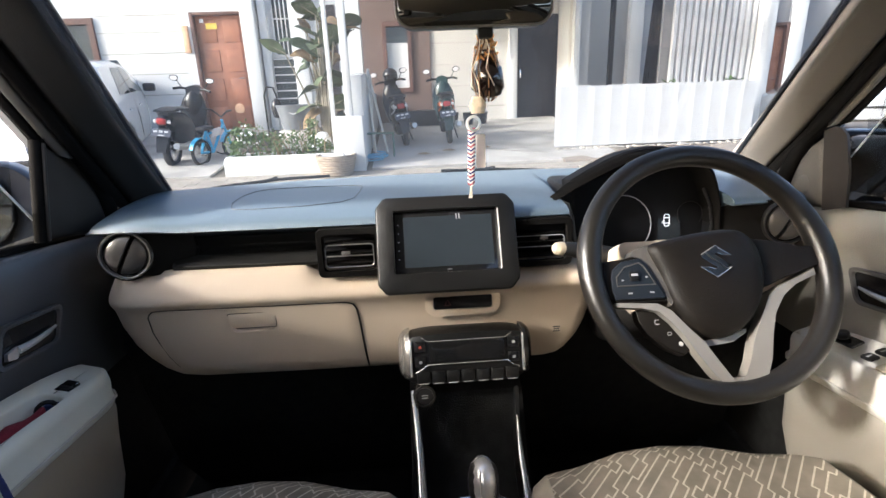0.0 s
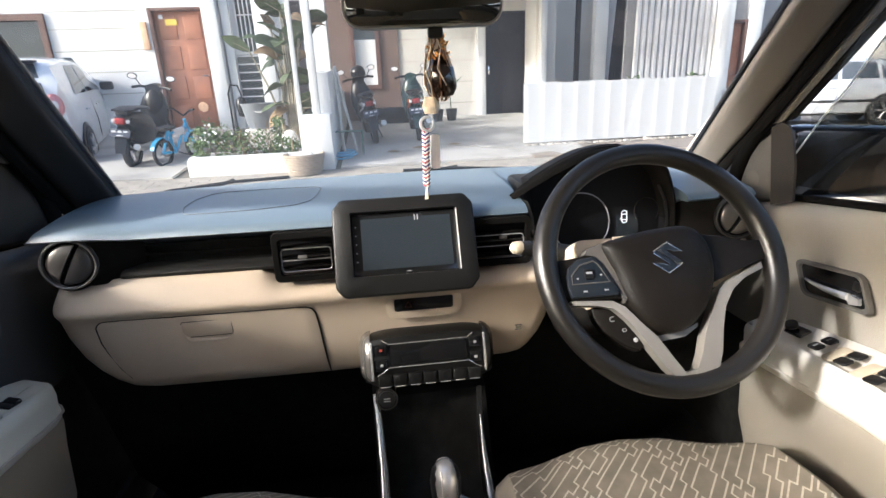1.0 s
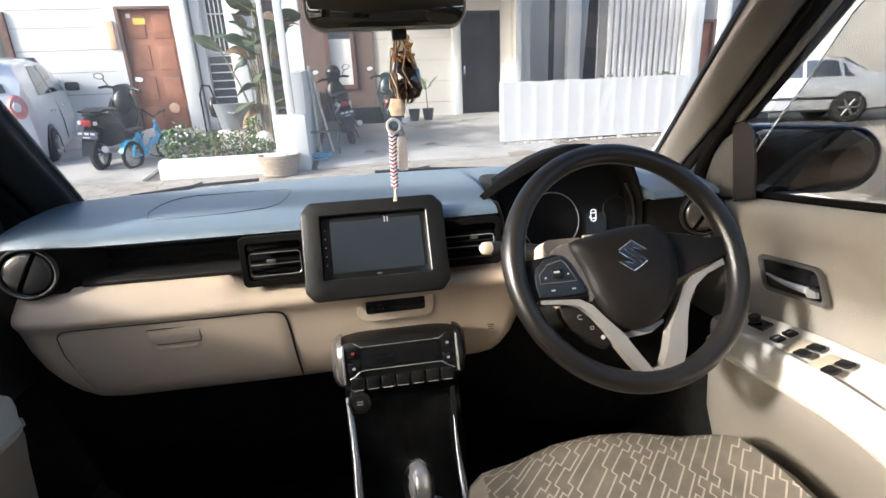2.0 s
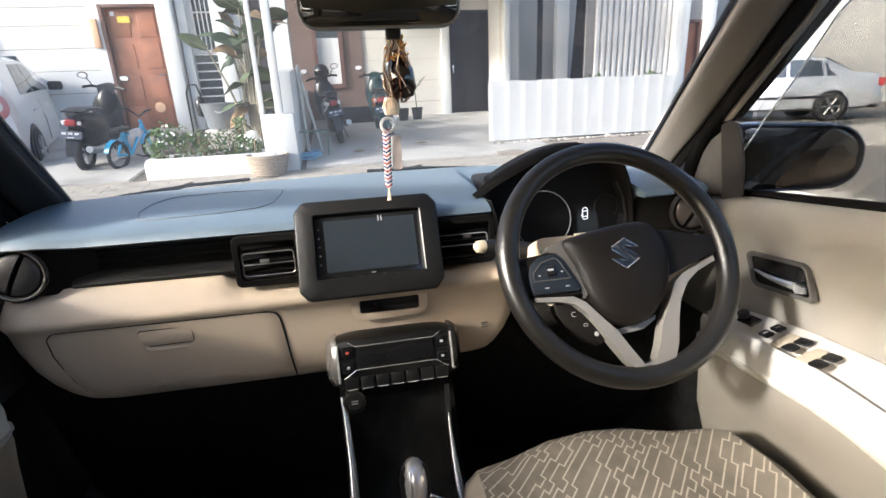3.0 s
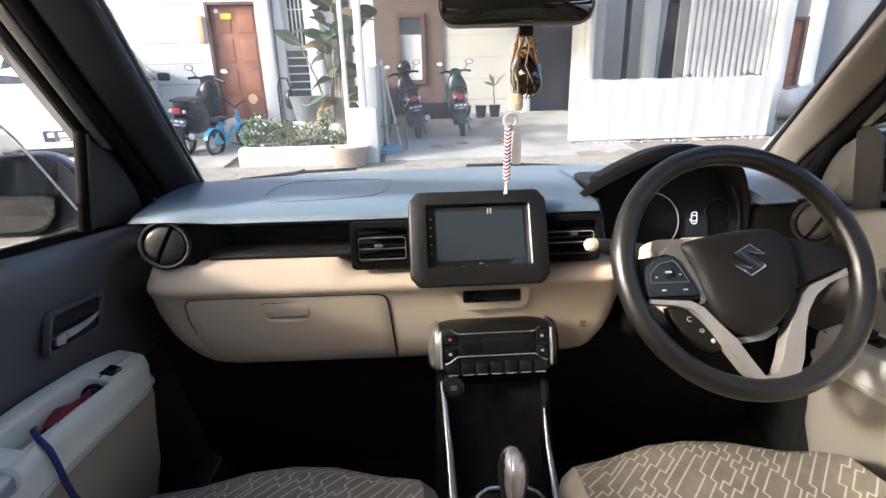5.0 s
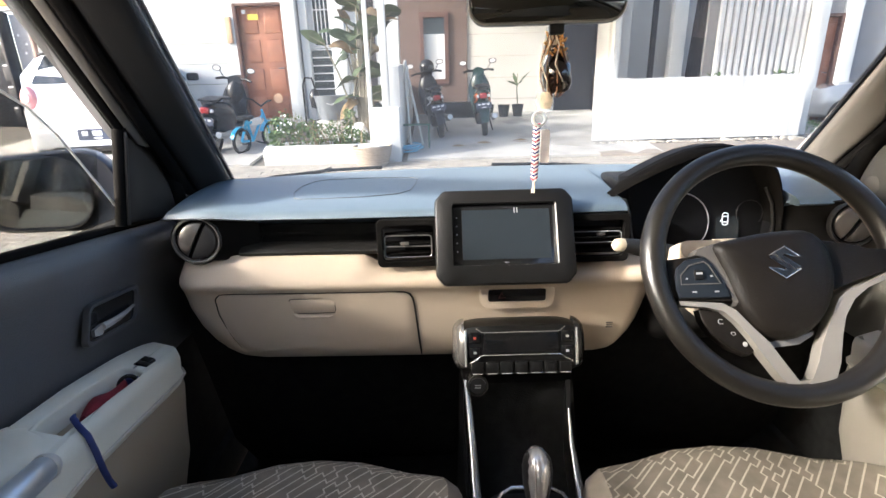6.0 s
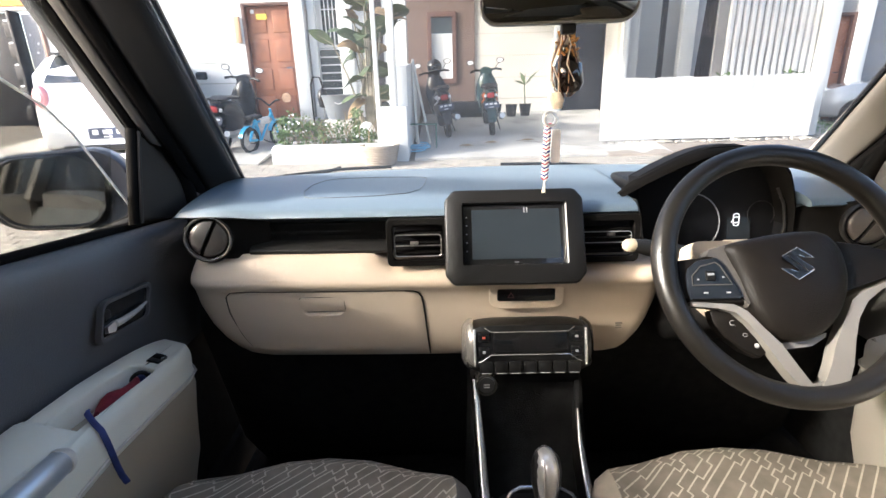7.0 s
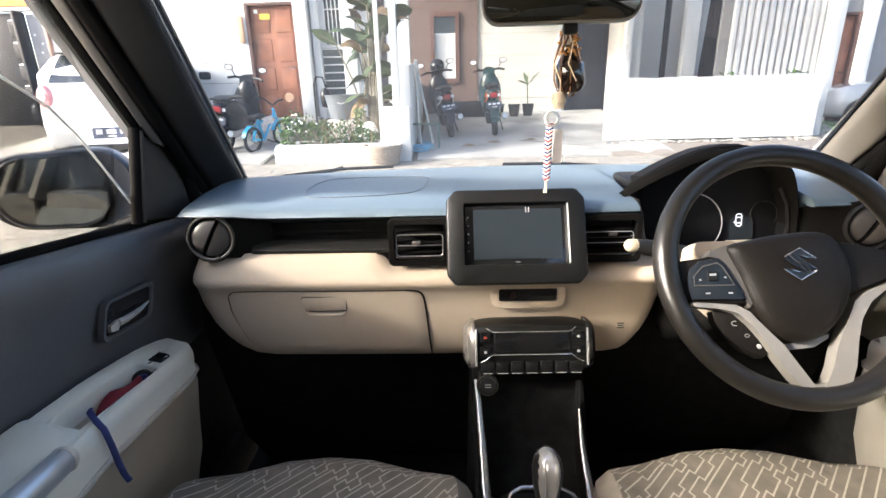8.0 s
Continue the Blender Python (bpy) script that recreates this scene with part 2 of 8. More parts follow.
    for a, b in zip(vs, vs[1:]):
        for i in range(k if closed else k - 1):
            j = (i + 1) % k
            bm.faces.new((a[i], a[j], b[j], b[i]))
    if caps and closed:
        bm.faces.new(vs[0][::-1])
        bm.faces.new(vs[-1])
    return bm


def tube(bm, pts, r, n=10, closed=False, flat=1.0):
    """A round bar along pts; r may be a list. flat squeezes it along its second axis."""
    pts = [Vector(p) for p in pts]
    k = len(pts)
    rs = r if isinstance(r, (list, tuple)) else [r] * k
    loops, up = [], None
    for i, p in enumerate(pts):
        a = pts[(i - 1) % k] if closed or i else p
        b = pts[(i + 1) % k] if closed or i < k - 1 else p
        d = (b - a).normalized()
        if up is None:
            up = d.orthogonal().normalized()
        up = (up - d * up.dot(d)).normalized()
        s = d.cross(up)
        loops.append([p + (up * math.cos(q) + s * math.sin(q) * flat) * rs[i] for q in (2 * math.pi * j / n for j in range(n))])
    if closed:
        loops.append(loops[0])
        rings(bm, loops, caps=False)
        bmesh.ops.remove_doubles(bm, verts=bm.verts, dist=1e-6)
    else:
        rings(bm, loops)
    return bm


def lathe(bm, prof, m, n=24, caps=True):
    """Spin (radius, height) pairs about the local z axis of m."""
    return rings(bm, [[m @ Vector((r * math.cos(q), r * math.sin(q), h)) for q in (2 * math.pi * j / n for j in range(n))] for r, h in prof], caps=caps)


def slab(bm, outline, m, h, bev=0.0, seg=2):
    """A plate: a 2D outline in the xy plane of m, h thick along its z, with rounded top rim."""
    lo = [m @ Vector((x, y, 0)) for x, y in outline]
    if bev > 0:
        cx = sum(x for x, y in outline) / len(outline)
        cy = sum(y for x, y in outline) / len(outline)
        sx = max(abs(x - cx) for x, y in outline)
        sy = max(abs(y - cy) for x, y in outline)
        loops = [lo]
        for q in range(seg + 1):
            a = math.pi / 2 * q / seg
            kx, ky = 1 - bev * (1 - math.cos(a)) / sx, 1 - bev * (1 - math.cos(a)) / sy
            loops.append([m @ Vector((cx + (x - cx) * kx, cy + (y - cy) * ky, h - bev + bev * math.sin(a))) for x, y in outline])
        return rings(bm, loops)
    return rings(bm, [lo, [m @ Vector((x, y, h)) for x, y in outline]])


def round_rect(w, h, r, n=5):
    pts = []
    for cx, cy, a0 in ((w / 2 - r, h / 2 - r, 0), (-w / 2 + r, h / 2 - r, 90), (-w / 2 + r, -h / 2 + r, 180), (w / 2 - r, -h / 2 + r, 270)):
        for i in range(n + 1):
            a = radians(a0 + 90 * i / n)
            pts.append((cx + r * math.cos(a), cy + r * math.sin(a)))
    return pts


def frame_plate(bm, w, h, r, iw, ih, ir, m, t, off=(0, 0)):
    """A plate with a rounded hole through it."""
    o, i = round_rect(w, h, r), [(x + off[0], y + off[1]) for x, y in round_rect(iw, ih, ir)]
    k = len(o)
    def lp(ps, z):
        return [m @ Vector((x, y, z)) for x, y in ps]
    return rings(bm, [lp(i, 0), lp(o, 0), lp(o, t * 0.8), lp([(x * (1 - 0.2 * t / w), y * (1 - 0.2 * t / h)) for x, y in o], t), lp([(x + (x - off[0]) * 0.004, y + (y - off[1]) * 0.004) for x, y in i], t), lp(i, t * 0.9), lp(i, 0)], caps=False)


def lerp(a, b, t):
    return a + (b - a) * t


def facing(p, nrm, up=(0, 0, 1)):
    """Matrix at p whose z looks along nrm and whose y is upward."""
    z = Vector(nrm).normalized()
    x = Vector(up).cross(z).normalized()
    y = z.cross(x)
    return Matrix.Translation(p) @ Matrix((x, y, z)).transposed().to_4x4()


# ---------------------------------------------------------------- the car that carries the camera
CX = 0.083                      # middle of the car
LX, RX = -0.60, 0.765           # inner faces of the two front doors

M_VENTGLOSS = material("vent_gloss_grey", (0.035, 0.032, 0.029), 0.22, vary=0.08, scale=20)
M_RAIL = material("bright_rail_metal", (0.88, 0.87, 0.85), 0.16, metal=0.75, vary=0.02, scale=2)
M_SIDERAIL = material("satin_side_rail", (0.60, 0.585, 0.58), 0.2, metal=0.9, vary=0.04, scale=6)
M_DARKSILVER = material("dark_satin_metal", (0.42, 0.40, 0.38), 0.3, metal=0.8, vary=0.08, scale=14)


def dash_front(x):
    u = (x - CX) / 0.64
    return 0.845 + 0.015 * u * u


def dash_back(x):
    u = (x - CX) / 0.60
    return 1.195 - 0.085 * u * u


def build_dashboard():
    d = thing("dashboard", (CX, 0.95, 0.76), "two-tone car dashboard, dark top coloured with sky sheen over beige panel", "dashboard")
    # padded top; its left end bulges forward over the round vent
    bm = bm_new()
    xs = sorted([-0.552, -0.549, -0.543] + [lerp(-0.535, 0.735, i / 30) for i in range(31)] + [0.280, 0.284, 0.588, 0.592])
    loops = []
    for x in xs:
        f, b = dash_front(x), dash_back(x)
        if 0.282 < x < 0.590:                       # well for the instrument binnacle
            f += 0.17
        k = min(1.0, max(0.0, (-0.40 - x) / 0.07))
        k = k * k * (3 - 2 * k)
        f, up = f - 0.012 * k, 0.007 * k
        end = max(0.0, (-0.540 - x) / 0.012) ** 2 * 0.010
        pr = [(f + 0.03, 1.034 + up), (f + 0.004, 1.034 + up), (f - 0.002, 1.038 + up), (f + 0.001, 1.044 + up - end), (f + 0.014, 1.050 + up - end)]
        pr += [(lerp(f + 0.016, b, q / 6), lerp(1.051 + up, 1.069, q / 6) + 0.006 * math.sin(math.pi * q / 6) - end) for q in range(1, 7)]
        pr += [(b + 0.02, 1.05), (b, 1.0), (f + 0.08, 1.0)]
        loops.append([(x, y, z) for y, z in pr])
    rings(bm, loops)
    top = part("top_pad", bm, M_DASH, d, "dark grained soft dashboard top, blue sky sheen in its colour")
    # airbag seam: a squarish loop, slanted at its left end
    bm = bm_new()
    def top_z(x, y):
        f, b = dash_front(x), dash_back(x)
        k = (y - f - 0.016) / (b - f - 0.016)
        return lerp(1.051, 1.069, k) + 0.006 * math.sin(math.pi * k)
    key = [(-0.335, 0.930), (-0.345, 0.965), (-0.340, 1.015), (-0.322, 1.055), (-0.295, 1.072), (-0.20, 1.078), (-0.115, 1.072), (-0.102, 1.060), (-0.104, 1.010), (-0.112, 0.965), (-0.135, 0.942), (-0.20, 0.928), (-0.28, 0.923), (-0.325, 0.924)]
    pts = []
    for i in range(len(key)):
        (x0, y0), (x1, y1) = key[i], key[(i + 1) % len(key)]
        for k in range(6):
            x, y = lerp(x0, x1, k / 6), lerp(y0, y1, k / 6)
            pts.append((x, y, top_z(x, y) + 0.0004))
    tube(bm, pts, 0.0008, 6, closed=True)
    part("airbag_seam", bm, M_DOORSHADE, top, "fine dark seam of the airbag cover")
    # dark recessed band
    bm = bm_new()
    loops = []
    for x in sorted([lerp(-0.53, 0.72, i / 20) for i in range(21)] + [0.280, 0.284, 0.588, 0.592]):
        f = dash_front(x) + (0.17 if 0.282 < x < 0.590 else 0.0)
        loops.append([(x, y, z) for y, z in ((f + 0.026, 1.036), (f + 0.060, 1.025), (f + 0.066, 0.985), (f + 0.040, 0.962), (f + 0.09, 0.95), (f + 0.1, 1.03))])
    rings(bm, loops)
    band = part("trim_band", bm, M_BLACK, d, "black recessed trim band")
    # satin ledge along the foot of the band, turning up beside the vent
    bm = bm_new()
    loops = []
    for i in range(15):
        x = lerp(-0.430, -0.166, i / 14)
        f = dash_front(x)
        loops.append([(x, f + 0.010, 0.966), (x, f + 0.008, 0.972), (x, f + 0.014, 0.977), (x, f + 0.050, 0.981), (x, f + 0.055, 0.966)])
    rings(bm, loops)
    part("band_ledge", bm, M_DARKTRIM, band, "charcoal ledge below the band")
    bm = bm_new()
    for z in (1.012, 0.995):
        tube(bm, [(x, dash_front(x) + 0.055, z) for x in [lerp(-0.42, -0.17, i / 8) for i in range(9)]], 0.003, 6)
    part("band_rib", bm, M_BLACK, band)
    # beige lower panel up to the wheel, stacked from level sections with rounded ends
    def at_level(table, z):
        for (z0, v0), (z1, v1) in zip(table, table[1:]):
            if z0 >= z >= z1:
                return lerp(v0, v1, (z0 - z) / (z0 - z1))
        return table[0][1] if z > table[0][0] else table[-1][1]
    left = [(0.966, -0.535), (0.950, -0.552), (0.925, -0.556), (0.89, -0.559), (0.873, -0.556), (0.848, -0.551), (0.825, -0.542), (0.787, -0.521), (0.762, -0.500), (0.750, -0.482), (0.744, -0.462), (0.741, -0.42)]
    right = [(0.966, 0.340), (0.906, 0.338), (0.88, 0.335), (0.836, 0.327), (0.79, 0.310), (0.763, 0.294), (0.748, 0.276), (0.741, 0.26)]
    depth = [(0.966, 0.012), (0.954, -0.004), (0.927, -0.021), (0.921, -0.0245), (0.916, -0.0255), (0.911, -0.0245), (0.905, -0.020), (0.895, -0.012), (0.86, -0.008), (0.82, -0.004), (0.79, 0.002), (0.768, 0.008), (0.754, 0.014), (0.745, 0.024), (0.741, 0.036)]
    bm = bm_new()
    loops = []
    N = 80
    for j, (z, off) in enumerate([(0.964, 0.04)] + depth):
        xl, xr = at_level(left, z), at_level(right, z)
        row = []
        for i in range(N + 1):
            u = i / N
            x = lerp(xl, xr, u * u * (1.6 - 0.6 * u))
            s = min(1.0, max(0.0, (x + 0.197) / 0.032)) if j < 3 else 0.0
            e = max(0.0, 1 - (x - xl) / 0.055)
            g = max(0.0, 1 - (xr - x) / 0.03)
            y = dash_front(x) + off - 0.006 * s + 0.05 * (1 - math.sqrt(max(0.0, 1 - e * e))) + 0.02 * (1 - math.sqrt(max(0.0, 1 - g * g)))
            row.append((x, y, z - (0.024 if j < 2 else 0.020) * s))
        row += [(xr, dash_front(xr) + 0.10, z), (xl + 0.04, dash_front(xl) + 0.10, z)]
        loops.append(row)
    rings(bm, loops)
    low = part("lower_panel", bm, M_BEIGE, d, "matt beige lower dashboard panel")
    def face(x, z, proud=0.0):
        return (x, dash_front(x) + at_level(depth, z) - proud, z)
    # glovebox lid, a little proud of the panel
    lid_l = [(0.8985, -0.455), (0.897, -0.468), (0.893, -0.4755), (0.886, -0.4795), (0.855, -0.4785), (0.806, -0.465), (0.757, -0.442)]
    lid_r = [(0.8985, -0.128), (0.895, -0.118), (0.888, -0.112), (0.864, -0.108), (0.757, -0.1005)]
    bm = bm_new()
    loops = []
    for z, pr in ((0.8985, -0.004), (0.8983, 0.001), (0.8965, 0.0024), (0.893, 0.003), (0.886, 0.003), (0.864, 0.003), (0.835, 0.003), (0.806, 0.003), (0.78, 0.003), (0.762, 0.0026), (0.757, 0.0), (0.757, -0.006)):
        xl, xr = at_level(lid_l, z), at_level(lid_r, z)
        row = []
        for i in range(31):
            u = i / 30
            x = lerp(xl, xr, u)
            r = 0.003 * max(0.0, 1 - min(x - xl, xr - x) / 0.003)
            row.append(face(x, z, pr - r))
        row += [(xr, dash_front(xr) + 0.02, z), (xl, dash_front(xl) + 0.02, z)]
        loops.append(row)
    rings(bm, loops)
    lid = part("glovebox_lid", bm, M_BEIGE, d, "beige glovebox lid")
    bm = bm_new()
    pts = [face(at_level(lid_l, z) - 0.0016, z, -0.0002) for z in (0.775, 0.80, 0.83, 0.855, 0.875, 0.886, 0.892)]
    pts += [face(x, z, -0.0002) for x, z in ((-0.469, 0.8985), (-0.455, 0.9004))] + [face(lerp(-0.44, -0.135, i / 10), 0.9006, -0.0002) for i in range(11)]
    tube(bm, pts, [0.0006, 0.0008, 0.0009] + [0.0012] * (len(pts) - 3), 6)
    part("lid_gap", bm, M_DARKTRIM, lid, "fine dark seam round the lid")
    bm = bm_new()
    tube(bm, [face(-0.140, 0.9006), face(-0.124, 0.8995), face(-0.115, 0.894), face(-0.1095, 0.885)] + [face(at_level(lid_r, z) + 0.0018, z) for z in (0.87, 0.85, 0.82, 0.79, 0.765, 0.752)], 0.0019, 6)
    part("lid_gap", bm, M_BLACK, lid, "dark gap beside the lid")
    # pull handle: a flap over a scooped lip
    hm = facing((-0.298, dash_front(-0.298) - 0.0125, 0.872), (0, -1, -0.08))
    bm = bm_new()
    fl = [(-0.0405, 0.012), (-0.0395, -0.006), (-0.033, -0.0125), (0.0405, -0.0125), (0.0415, -0.006), (0.0415, 0.012), (0.039, 0.0145), (-0.038, 0.0145)][::-1]
    rings(bm, [[hm @ Vector((x, y, -0.002)) for x, y in fl], [hm @ Vector((x, y, 0.0006 + 0.0016 * (0.0145 - y) / 0.027)) for x, y in fl], [hm @ Vector((x * 0.975, y * 0.93, 0.0011 + 0.0016 * (0.0145 - y) / 0.027)) for x, y in fl]])
    part("pull_flap", bm, M_BEIGE, lid, "beige pull flap")
    bm = bm_new()
    tube(bm, [hm @ Vector((x, y, 0.0002)) for x, y in ((-0.042, 0.012), (-0.039, 0.0158), (0.0395, 0.0158), (0.0432, 0.012))], 0.0009, 6)
    tube(bm, [hm @ Vector((x, y, 0.0004)) for x, y in ((0.0428, 0.010), (0.0428, -0.008), (0.041, -0.014), (-0.030, -0.0145))], 0.0010, 6)
    part("flap_gap", bm, M_SAIL, lid)
    bm = bm_new()
    lip = [(-0.041, -0.012, 0.0), (-0.038, -0.022, 0.0004), (-0.032, -0.0275, 0.0008), (0.0, -0.0285, 0.0009), (0.034, -0.0275, 0.0008), (0.041, -0.022, 0.0004), (0.043, -0.012, 0.0)]
    rings(bm, [[hm @ Vector((x, y, -0.002)) for x, y, z in lip], [hm @ Vector((x, y, z)) for x, y, z in lip], [hm @ Vector((x * 0.92, y * 0.80, z + 0.001)) for x, y, z in lip], [hm @ Vector((x * 0.86, y * 0.62, -0.002)) for x, y, z in lip]], closed=False, caps=False)
    part("scoop_lip", bm, M_BEIGE, lid, "curved lip of the finger scoop")
    # beige panel right of the wheel
    bm = bm_new()
    loops = []
    for i in range(13):
        x = lerp(0.47, 0.725, i / 12)
        f = dash_front(x)
        lo = 0.80 + 0.07 * (i / 12) ** 2
        loops.append([(x, f + 0.05, 0.962), (x, f + 0.0, 0.958), (x, f - 0.02, 0.925), (x, f - 0.012, 0.895), (x, f + 0.01, lo), (x, f + 0.08, lo)])
    rings(bm, loops)
    dp = part("driver_panel", bm, M_BEIGE, d, "beige panel beside the steering column")
    bm = bm_new()
    slab(bm, round_rect(0.03, 0.022, 0.004), facing((0.60, 0.842, 0.885), (0, -1, 0.1)), 0.004, 0.001)
    part("panel_button", bm, M_BLACK, dp)
    # knee area and dark under-dash
    bm = bm_new()
    loops = []
    for x in (-0.57, 0.2, 0.74):
        loops.append([(x, 0.90, 0.80), (x, 0.93, 0.70), (x, 1.00, 0.45), (x, 1.1, 0.30), (x, 1.2, 0.30), (x, 1.2, 0.98), (x, 0.95, 0.98)])
    rings(bm, loops)
    part("underside", bm, M_CARPET, d, "black footwell lining below the dashboard")
    # round vents
    for cx, cy, ang in ((-0.4955, 0.850, 8), (0.688, 0.840, -12)):
        s = 1 if cx < 0 else -1
        m = facing((cx, cy, 1.0035), (math.sin(radians(ang)), -1, 0.10))
        # housing: round at the vent, drawn out towards the band
        bm = bm_new()
        o = []
        for k in range(33):
            a = radians(62 + 236 * k / 32)
            o.append((s * 0.0465 * math.cos(a), 0.0465 * math.sin(a), 0.0))
        o += [(s * 0.050, -0.0440, 0.010), (s * 0.075, -0.0395, 0.022), (s * 0.098, -0.036, 0.034), (s * 0.105, 0.0, 0.045), (s * 0.098, 0.032, 0.034), (s * 0.06, 0.038, 0.012)]
        ce = (s * 0.016, 0.0)
        def lp(k, dz):
            return [m @ Vector((ce[0] + (x - ce[0]) * k, ce[1] + (y - ce[1]) * k, dz - z)) for x, y, z in o]
        rings(bm, [lp(1.0, -0.045), lp(1.0, -0.006), lp(0.985, -0.002), lp(0.95, 0.0)])
        v = part("round_vent", bm, M_HOOD if s < 0 else M_HUB, d, "round air vent in a dark satin housing")
        bm = bm_new()
        lathe(bm, [(0.0425, -0.004), (0.0420, 0.004), (0.0400, 0.007), (0.0380, 0.0065), (0.0365, 0.003), (0.0355, -0.008)], m, 48, caps=False)
        part("vent_ring", bm, M_RINGSATIN if s > 0 else M_DARKTRIM, v, "dark satin ring")
        bm = bm_new()
        lathe(bm, [(0.0355, 0.0008), (0.03, 0.0008), (0.001, 0.0008)], m, 32)
        part("vent_core", bm, M_DIAL, v)
        t = m @ pose(0, 0, 0, 0, 0, -28)
        for side in (-1, 1):
            bm = bm_new()
            R, n = 0.0335, 14
            arc = [(side * max(0.0035, R * math.sin(math.pi * k / n)), R * math.cos(math.pi * k / n)) for k in range(n + 1)]
            loops = [[t @ Vector((x, y, -0.003)) for x, y in arc], [t @ Vector((x, y, 0.0022)) for x, y in arc]]
            loops += [[t @ Vector((lerp(side * 0.004, x, q), y * q2, h)) for x, y in arc] for q, q2, h in ((0.95, 0.96, 0.0040), (0.75, 0.80, 0.0070), (0.45, 0.55, 0.0090), (0.15, 0.25, 0.0098))]
            rings(bm, loops)
            part("vent_flap", bm, M_FLAP, v, "domed half-round vent flap", smooth=60)
    # middle vents
    for x0, x1 in ((-0.160, -0.066), (0.165, 0.275)):
        c = (x0 + x1) / 2
        m = facing((c, 0.845, 0.9905), (0, -1, 0.06))
        w = x1 - x0
        bm = bm_new()
        frame_plate(bm, w + 0.018, 0.088, 0.010, w - 0.002, 0.066, 0.008, m, 0.012)
        v = part("air_vent", bm, M_HOOD, d, "rectangular air vent with thin bright slats")
        bm = bm_new()
        slab(bm, round_rect(w, 0.07, 0.004), m @ Matrix.Translation((0, 0, -0.03)), 0.01)
        part("vent_back", bm, M_DIAL, v)
        for z in (-0.020, -0.002, 0.016):
            bm = bm_new()
            box(bm, m @ Vector((0, z, -0.006)), (w - 0.008, 0.02, 0.0025), 0.001)
            part("vent_slat", bm, M_HOOD, v)
        bm = bm_new()
        yo = -0.006 if x0 < 0 else 0.002
        o2 = round_rect(w - 0.010, 0.040 if x0 < 0 else 0.020, 0.006, 3)
        tube(bm, [m @ Vector((x, y + yo, 0.0075)) for x, y in o2], 0.0011 if x0 < 0 else 0.0008, 6, closed=True)
        part("slat_edge", bm, M_DARKSILVER if x0 < 0 else M_GREYMARK, v, "thin grey outline of the slats")
        bm = bm_new()
        box(bm, m @ Vector((0, yo, 0.0078)), (w - 0.012, 0.0016, 0.0022), 0.0004)
        part("middle_edge", bm, M_DARKSILVER if x0 < 0 else M_DARKTRIM, v)
        bm = bm_new()
        box(bm, m @ Vector((-0.006 if x0 < 0 else 0.012, yo + 0.006, 0.011)), (0.015, 0.0034 if x0 < 0 else 0.0022, 0.006), 0.001)
        part("vent_tab", bm, M_DARKSILVER if x0 < 0 else M_FLAP, v)
    # hazard switch strip with its soft beige surround
    hm = facing((0.0835, 0.833, 0.8875), (0, -1, 0.05))
    bm = bm_new()
    frame_plate(bm, 0.138, 0.052, 0.020, 0.108, 0.026, 0.006, hm, 0.006)
    hz = part("switch_strip", bm, M_BEIGE, d, "beige framed strip with a black hazard switch")
    bm = bm_new()
    slab(bm, round_rect(0.107, 0.0255, 0.005), hm @ Matrix.Translation((0, 0, 0.001)), 0.003, 0.001)
    part("switch_blank", bm, M_GLOSSBLACK, hz)
    bm = bm_new()
    tri = [(-0.034, -0.005), (-0.022, -0.005), (-0.028, 0.005)]
    p3 = [hm @ Vector((x, y, 0.0046)) for x, y in tri]
    tube(bm, p3, 0.0006, 5, closed=True)
    part("hazard_mark", bm, M_HAZARD, hz, "small dim red triangle mark")
    # small raised mark on the beige panel right of the heater unit
    bm = bm_new()
    for k in range(3):
        box(bm, (0.262, 0.8385, 0.812 + 0.0045 * k), (0.013 - 0.003 * (k == 1), 0.002, 0.0016))
    part("embossed_bars", bm, M_SAIL, low)
    return d


